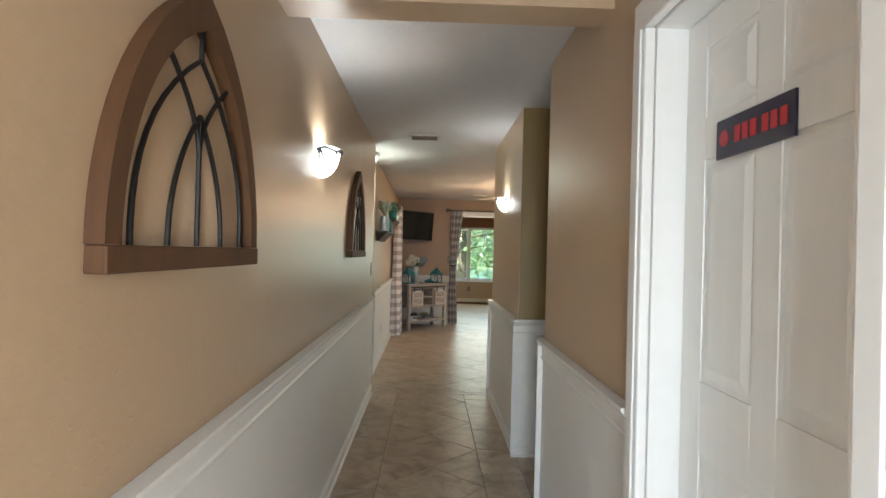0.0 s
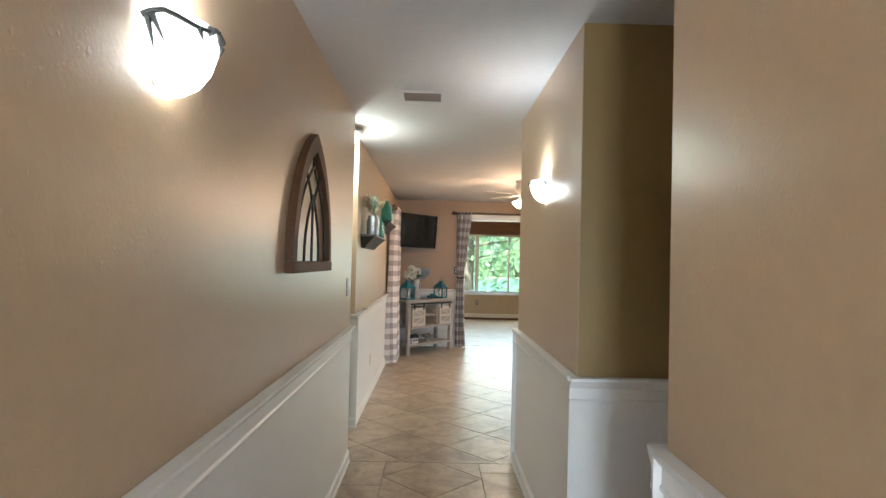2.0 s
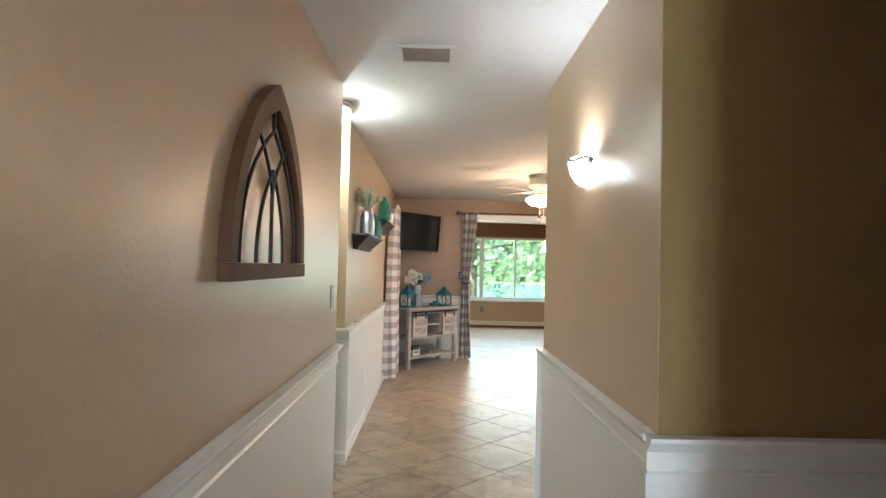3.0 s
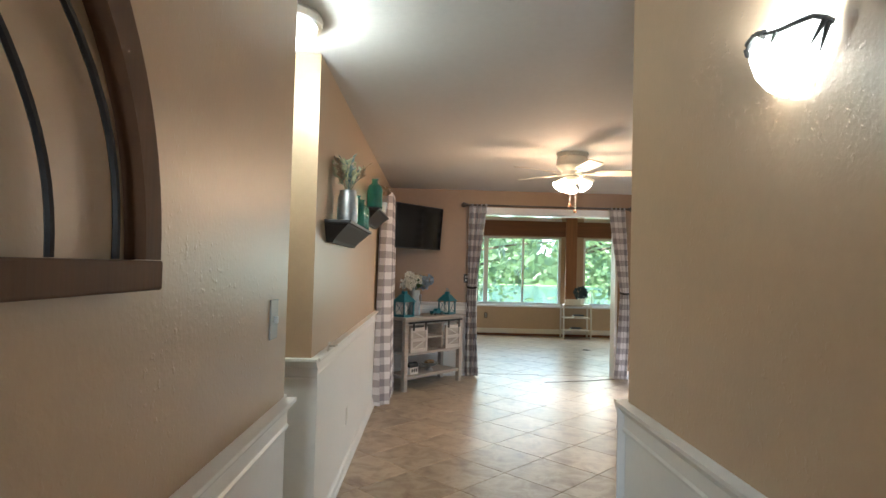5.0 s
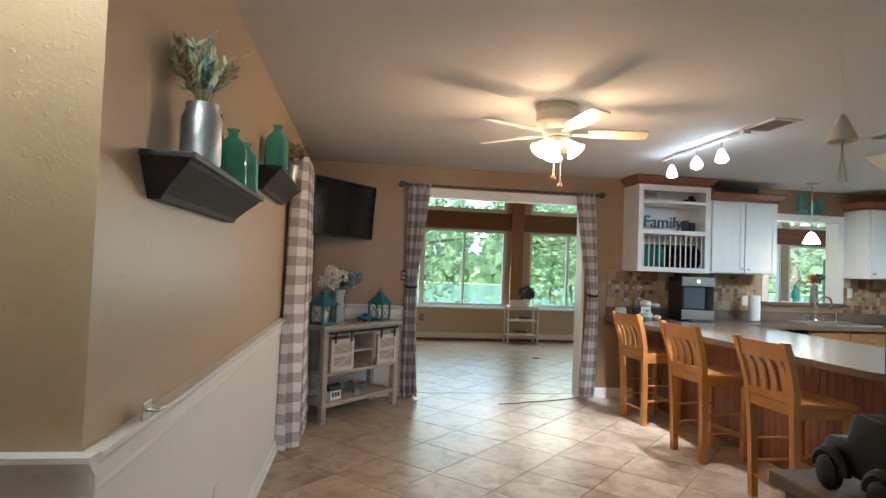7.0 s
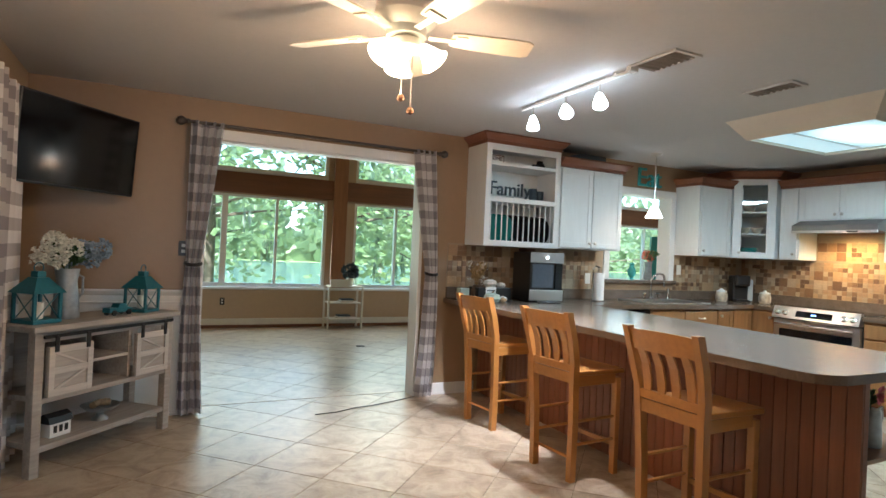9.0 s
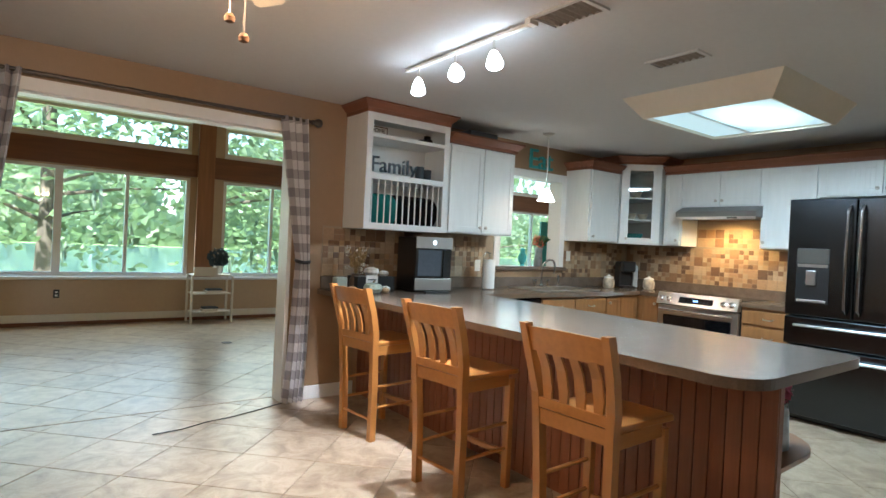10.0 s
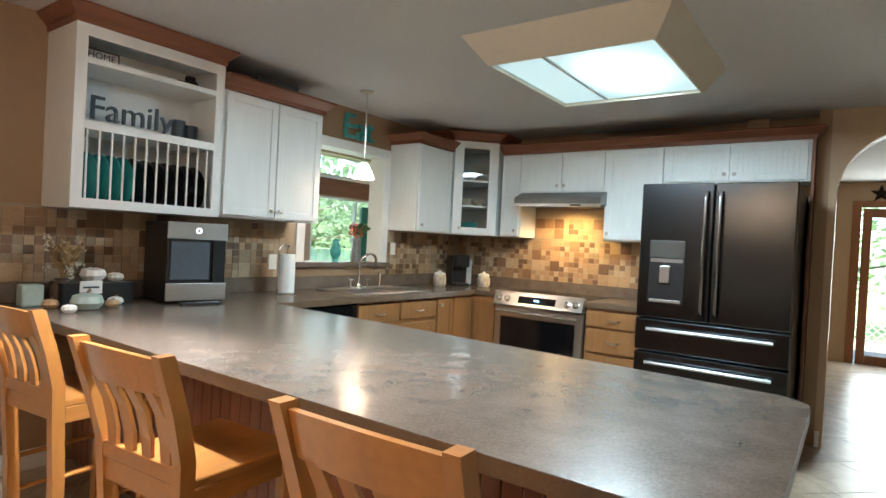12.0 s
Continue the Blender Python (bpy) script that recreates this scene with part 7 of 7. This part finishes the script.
part("top_rail", bx(B(), 0, 0.08, -2, 2, 0.95, 1.0, 0.004), DECK, lt)
bm = B()
for i in range(40):
    y = -2.6 + i * 0.13
    for s in (1, -1):
        tube(bm, [(0.04, y, 0.02), (0.04, y + s * 0.9, 0.93)], 0.012, 4)
part("lattice", bm, DECK, lt)

# ---- outdoors ----
bm = B()
bx(bm, -400, 400, 16.3, 600, -0.7, -0.45)
bx(bm, 12.3, 400, -300, 16.2, -0.7, -0.45)
structure("ground", bm, GRASS, "green lawn running down to the lake")
bm = B()
bx(bm, -150, 150, 31, 70, -0.449, -0.43)
structure("water", bm, WATER, "calm pale green lake beyond the lawn")


def tree(m, height, spread, n, seed, low=0.25, moss=False):
    random.seed(seed)
    t = thing("tree", m, "tall leafy broadleaf tree with hanging moss" if moss else "leafy green broadleaf tree on the lawn", "tree", "trees outside")
    bm = B()
    tube(bm, [(0, 0, -0.1), (0.05, 0.03, height * 0.25), (-0.04, 0.05, height * 0.55), (0.05, 0, height * 0.9)], 0.05 * spread + 0.08, 10, 0.25)
    tips = []
    for i in range(11):
        a, z = i * 2.4 + random.uniform(-0.4, 0.4), height * random.uniform(low, 0.85)
        r = spread * random.uniform(0.6, 1.0) * (1.1 - 0.5 * z / height)
        end = Vector((math.cos(a) * r, math.sin(a) * r, z + height * random.uniform(0.02, 0.14)))
        tube(bm, [(0, 0, z), end * 0.5 + Vector((0, 0, z * 0.52)), end], 0.05, 6, 0.25)
        tips += [end, (end + Vector((0, 0, z))) * 0.5 + Vector((0, 0, 0.3)), end + Vector((random.uniform(-1, 1), random.uniform(-1, 1), random.uniform(-1.2, 0.4)))]
    part("trunk", bm, BARK, t, "", True)
    vs, fs = [], []
    for i in range(int(n * 0.42)):
        c = random.choice(tips)
        p = c + Vector((random.gauss(0, 0.16 * spread), random.gauss(0, 0.16 * spread), random.gauss(0, 0.09 * height)))
        s = random.uniform(0.09, 0.17)
        u = Vector((random.gauss(0, 1), random.gauss(0, 1), random.gauss(0, 0.5))).normalized() * s
        v = u.orthogonal().normalized() * s * 0.55
        k = len(vs)
        vs += [p - u, p + v, p + u, p - v]
        fs.append((k, k + 1, k + 2, k + 3))
    me = bpy.data.meshes.new("crown")
    me.from_pydata([tuple(q) for q in vs], [], fs)
    me.materials.append(LEAVES)
    o = new("crown", me)
    o.parent = t
    if moss:
        bm = B()
        for i in range(26):
            c = random.choice(tips) + Vector((random.uniform(-0.8, 0.8), random.uniform(-0.8, 0.8), -0.2))
            for j in range(4):
                q = c + Vector((random.uniform(-0.15, 0.15), random.uniform(-0.15, 0.15), 0))
                leaf_quad(bm, q, (random.uniform(-0.1, 0.1), random.uniform(-0.1, 0.1), -1), random.uniform(0.4, 1.0), 0.05, 0.05)
        part("moss", bm, MOSS, t, "grey hanging moss")
    return t


for i, (x, y, h, s, n, low, ms) in enumerate(((1.6, 22.0, 9, 3.2, 6500, 0.12, True), (4.6, 21.0, 8, 2.8, 6000, 0.14, False), (8.0, 23, 9, 3.4, 6500, 0.12, True), (15.5, 33, 9, 3.5, 6000, 0.10, False), (-2.0, 25, 10, 4.0, 6000, 0.15, True), (21.0, 30, 9, 3.6, 5000, 0.1, False), (20.0, 9.0, 9, 3.6, 5000, 0.12, False), (19.5, 4.5, 9, 3.5, 4000, 0.15, False), (22, 20, 9, 3.5, 4000, 0.1, False))):
    tree(pose(x, y, -0.45, 0, 0, 40 * i), h, s, n, 200 + i, low, ms)
random.seed(77)
vs, fs = [], []
for i in range(15000):
    x = random.uniform(-90, 110)
    p = Vector((x, 74 + random.uniform(0, 10), -0.4 + abs(random.gauss(0, 1)) * (5 + 2.5 * math.sin(x * 0.3) + 1.5 * math.sin(x * 1.1))))
    s = random.uniform(0.5, 1.1)
    u = Vector((random.gauss(0, 1), random.gauss(0, 0.3), random.gauss(0, 1))).normalized() * s
    v = Vector((-u.z, 0.2, u.x)).normalized() * s * 0.7
    k = len(vs)
    vs += [p - u, p + v, p + u, p - v]
    fs.append((k, k + 1, k + 2, k + 3))
me = bpy.data.meshes.new("far_woods")
me.from_pydata([tuple(q) for q in vs], [], fs)
me.materials.append(LEAVES)
tagged(new("far_woods", me), "distant green woods across the lake", "woods", "", "stuff")


# ---- pieces: backsplash and floor tiles ----
splash = mesh_of("wall_tile", bx(B(), 0.002, 0.098, -0.007, 0.0, 0.002, 0.098, 0.0025), BACKSPLASH)
small = mesh_of("small_wall_tile", bx(B(), 0.0015, 0.0485, -0.007, 0.0, 0.0015, 0.0485, 0.002), BACKSPLASH)
gr = structure("backsplash_grout_north", bx(B(), 3.08, WX0 - 0.071, NORTH - 0.0045, NORTH - 0.001, CT + 0.106, CZ0 - 0.001), GROUTWALL, "sand coloured grout behind the stone tiles")
gr2 = structure("backsplash_grout_corner", bx(B(), WX1 + 0.071, EAST - 0.002, NORTH - 0.0045, NORTH - 0.001, CT + 0.106, CZ0 - 0.001), GROUTWALL, "sand coloured grout behind the stone tiles")
gr3 = structure("backsplash_grout_east", bx(B(), EAST - 0.0045, EAST - 0.001, 9.13, NORTH - 0.006, CT + 0.106, 1.718), GROUTWALL, "sand coloured grout behind the stone tiles")


def lay_tiles(parent, m, w, h, seed):
    random.seed(seed)
    nx, nz = int(w / 0.1), int(round(h / 0.1))
    for i in range(nx):
        for k in range(nz):
            if random.random() < 0.42:
                o = new("wall_tile", splash)
                o.parent = parent
                o.matrix_basis = m @ pose(i * 0.1, 0, k * 0.1) @ Matrix.Diagonal((1, 1, h / (nz * 0.1), 1))
            else:
                for a in (0, 0.05):
                    for b in (0, 0.05):
                        o = new("small_wall_tile", small)
                        o.parent = parent
                        o.matrix_basis = m @ pose(i * 0.1 + a, 0, k * 0.1 + b)


lay_tiles(gr, pose(3.085, NORTH - 0.002, CT + 0.106), 1.90, 0.42, 1)
lay_tiles(gr2, pose(6.065, NORTH - 0.002, CT + 0.106), 1.19, 0.42, 2)
lay_tiles(gr3, pose(EAST - 0.002, 11.40, CT + 0.106, 0, 0, -90), 2.2, 0.42, 3)
lay_tiles(gr3, pose(EAST - 0.002, 10.47, CT + 0.526, 0, 0, -90), 0.81, 0.20, 4)


def clip(poly, axis, limit, keep_less):
    out = []
    for i in range(len(poly)):
        a, b = poly[i], poly[(i + 1) % len(poly)]
        ia, ib = (a[axis] <= limit) == keep_less, (b[axis] <= limit) == keep_less
        if ia:
            out.append(a)
        if ia != ib:
            k = (limit - a[axis]) / (b[axis] - a[axis])
            out.append((a[0] + (b[0] - a[0]) * k, a[1] + (b[1] - a[1]) * k))
    return out


def tile_solid(bm, poly, c):
    """A tile with eased upper edges over a convex outline."""
    n = len(poly)
    lo = [bm.verts.new((x - c[0], y - c[1], -0.006)) for x, y in poly]
    mid = [bm.verts.new((x - c[0], y - c[1], -0.0015)) for x, y in poly]
    top = [bm.verts.new(((x - c[0]) * 0.992, (y - c[1]) * 0.992, 0.0)) for x, y in poly]
    for p, q in ((lo, mid), (mid, top)):
        for i in range(n):
            bm.faces.new((p[i], p[(i + 1) % n], q[(i + 1) % n], q[i]))
    bm.faces.new(top)


def lay_floor(parent, x0, x1, y0, y1, size, angle, single, origin=(0, 0), offset=0.0):
    g = 0.0022
    shared = None
    ca, sa = math.cos(radians(angle)), math.sin(radians(angle))
    R = int(max(x1 - x0, y1 - y0) / size) + 6
    cx, cy = origin
    joined = B()
    h = size / 2 - g
    for i in range(-R, R + 1):
        for j in range(-R, R + 1):
            u, v = i * size, (j + (offset if i % 2 else 0)) * size
            px, py = cx + u * ca - v * sa, cy + u * sa + v * ca
            if not (x0 - size < px < x1 + size and y0 - size < py < y1 + size):
                continue
            corners = [(px + a * ca - b * sa, py + a * sa + b * ca) for a, b in ((-h, -h), (h, -h), (h, h), (-h, h))]
            poly = corners
            for axis, lim, less in ((0, x0, False), (0, x1, True), (1, y0, False), (1, y1, True)):
                poly = clip(poly, axis, lim, less) if len(poly) > 2 else []
            if len(poly) < 3:
                continue
            whole = poly == corners
            mx, my = sum(p[0] for p in poly) / len(poly), sum(p[1] for p in poly) / len(poly)
            if not single:
                tile_flat(joined, poly)
                continue
            if whole:
                if shared is None:
                    b = B()
                    tile_solid(b, [(x - px, y - py) for x, y in corners], (0, 0))
                    shared = mesh_of("floor_tile", b, TILE)
                o = new("floor_tile", shared)
                o.location = (px, py, 0)
            else:
                b = B()
                tile_solid(b, poly, (mx, my))
                o = new("floor_tile", mesh_of("floor_tile", b, TILE))
                o.location = (mx, my, 0)
            o.parent = parent
    if not single:
        o = part("floor_tiles", joined, TILE, parent)
        o["kind"] = "stuff"
    else:
        joined.free()


def tile_flat(bm, poly):
    lo = [bm.verts.new((x, y, -0.006)) for x, y in poly]
    top = [bm.verts.new((x, y, 0.0)) for x, y in poly]
    n = len(poly)
    for i in range(n):
        bm.faces.new((lo[i], lo[(i + 1) % n], top[(i + 1) % n], top[i]))
    bm.faces.new(top)


D45 = (1.866, 10.495)
lay_floor(floor, 0.132, 0.783, 1.5, 5.88, 0.4625, 45, True, (0.457, 4.296))
lay_floor(floor, -0.148, 0.127, 1.5, 5.88, 0.4625, 0, True, (-0.01, 4.30))
lay_floor(floor, 0.788, 1.048, 1.5, 5.88, 0.4625, 0, True, (0.918, 4.55))
lay_floor(floor, -0.228, 4.6, 5.885, 11.59, 0.4615, 45, True, D45)
lay_floor(floor, 4.605, 12.0, 5.0, 11.59, 0.4615, 45, False, D45)
lay_floor(floor, -0.148, 1.048, -1.05, 1.495, 0.4625, 45, False, (0.457, 4.296))
lay_floor(floor, 1.053, 2.45, 3.28, 4.20, 0.4625, 0, False, (0.918, 4.55))
lay_floor(floor, -1.85, -0.153, 4.4, 5.88, 0.4625, 0, False, (-0.01, 4.30))
lay_floor(floor, -1.85, -0.232, 5.885, 6.68, 0.4615, 45, False, D45)
lay_floor(sunroom_floor, -0.25, 12.05, 11.605, 16.1, 0.4615, 45, True, D45)
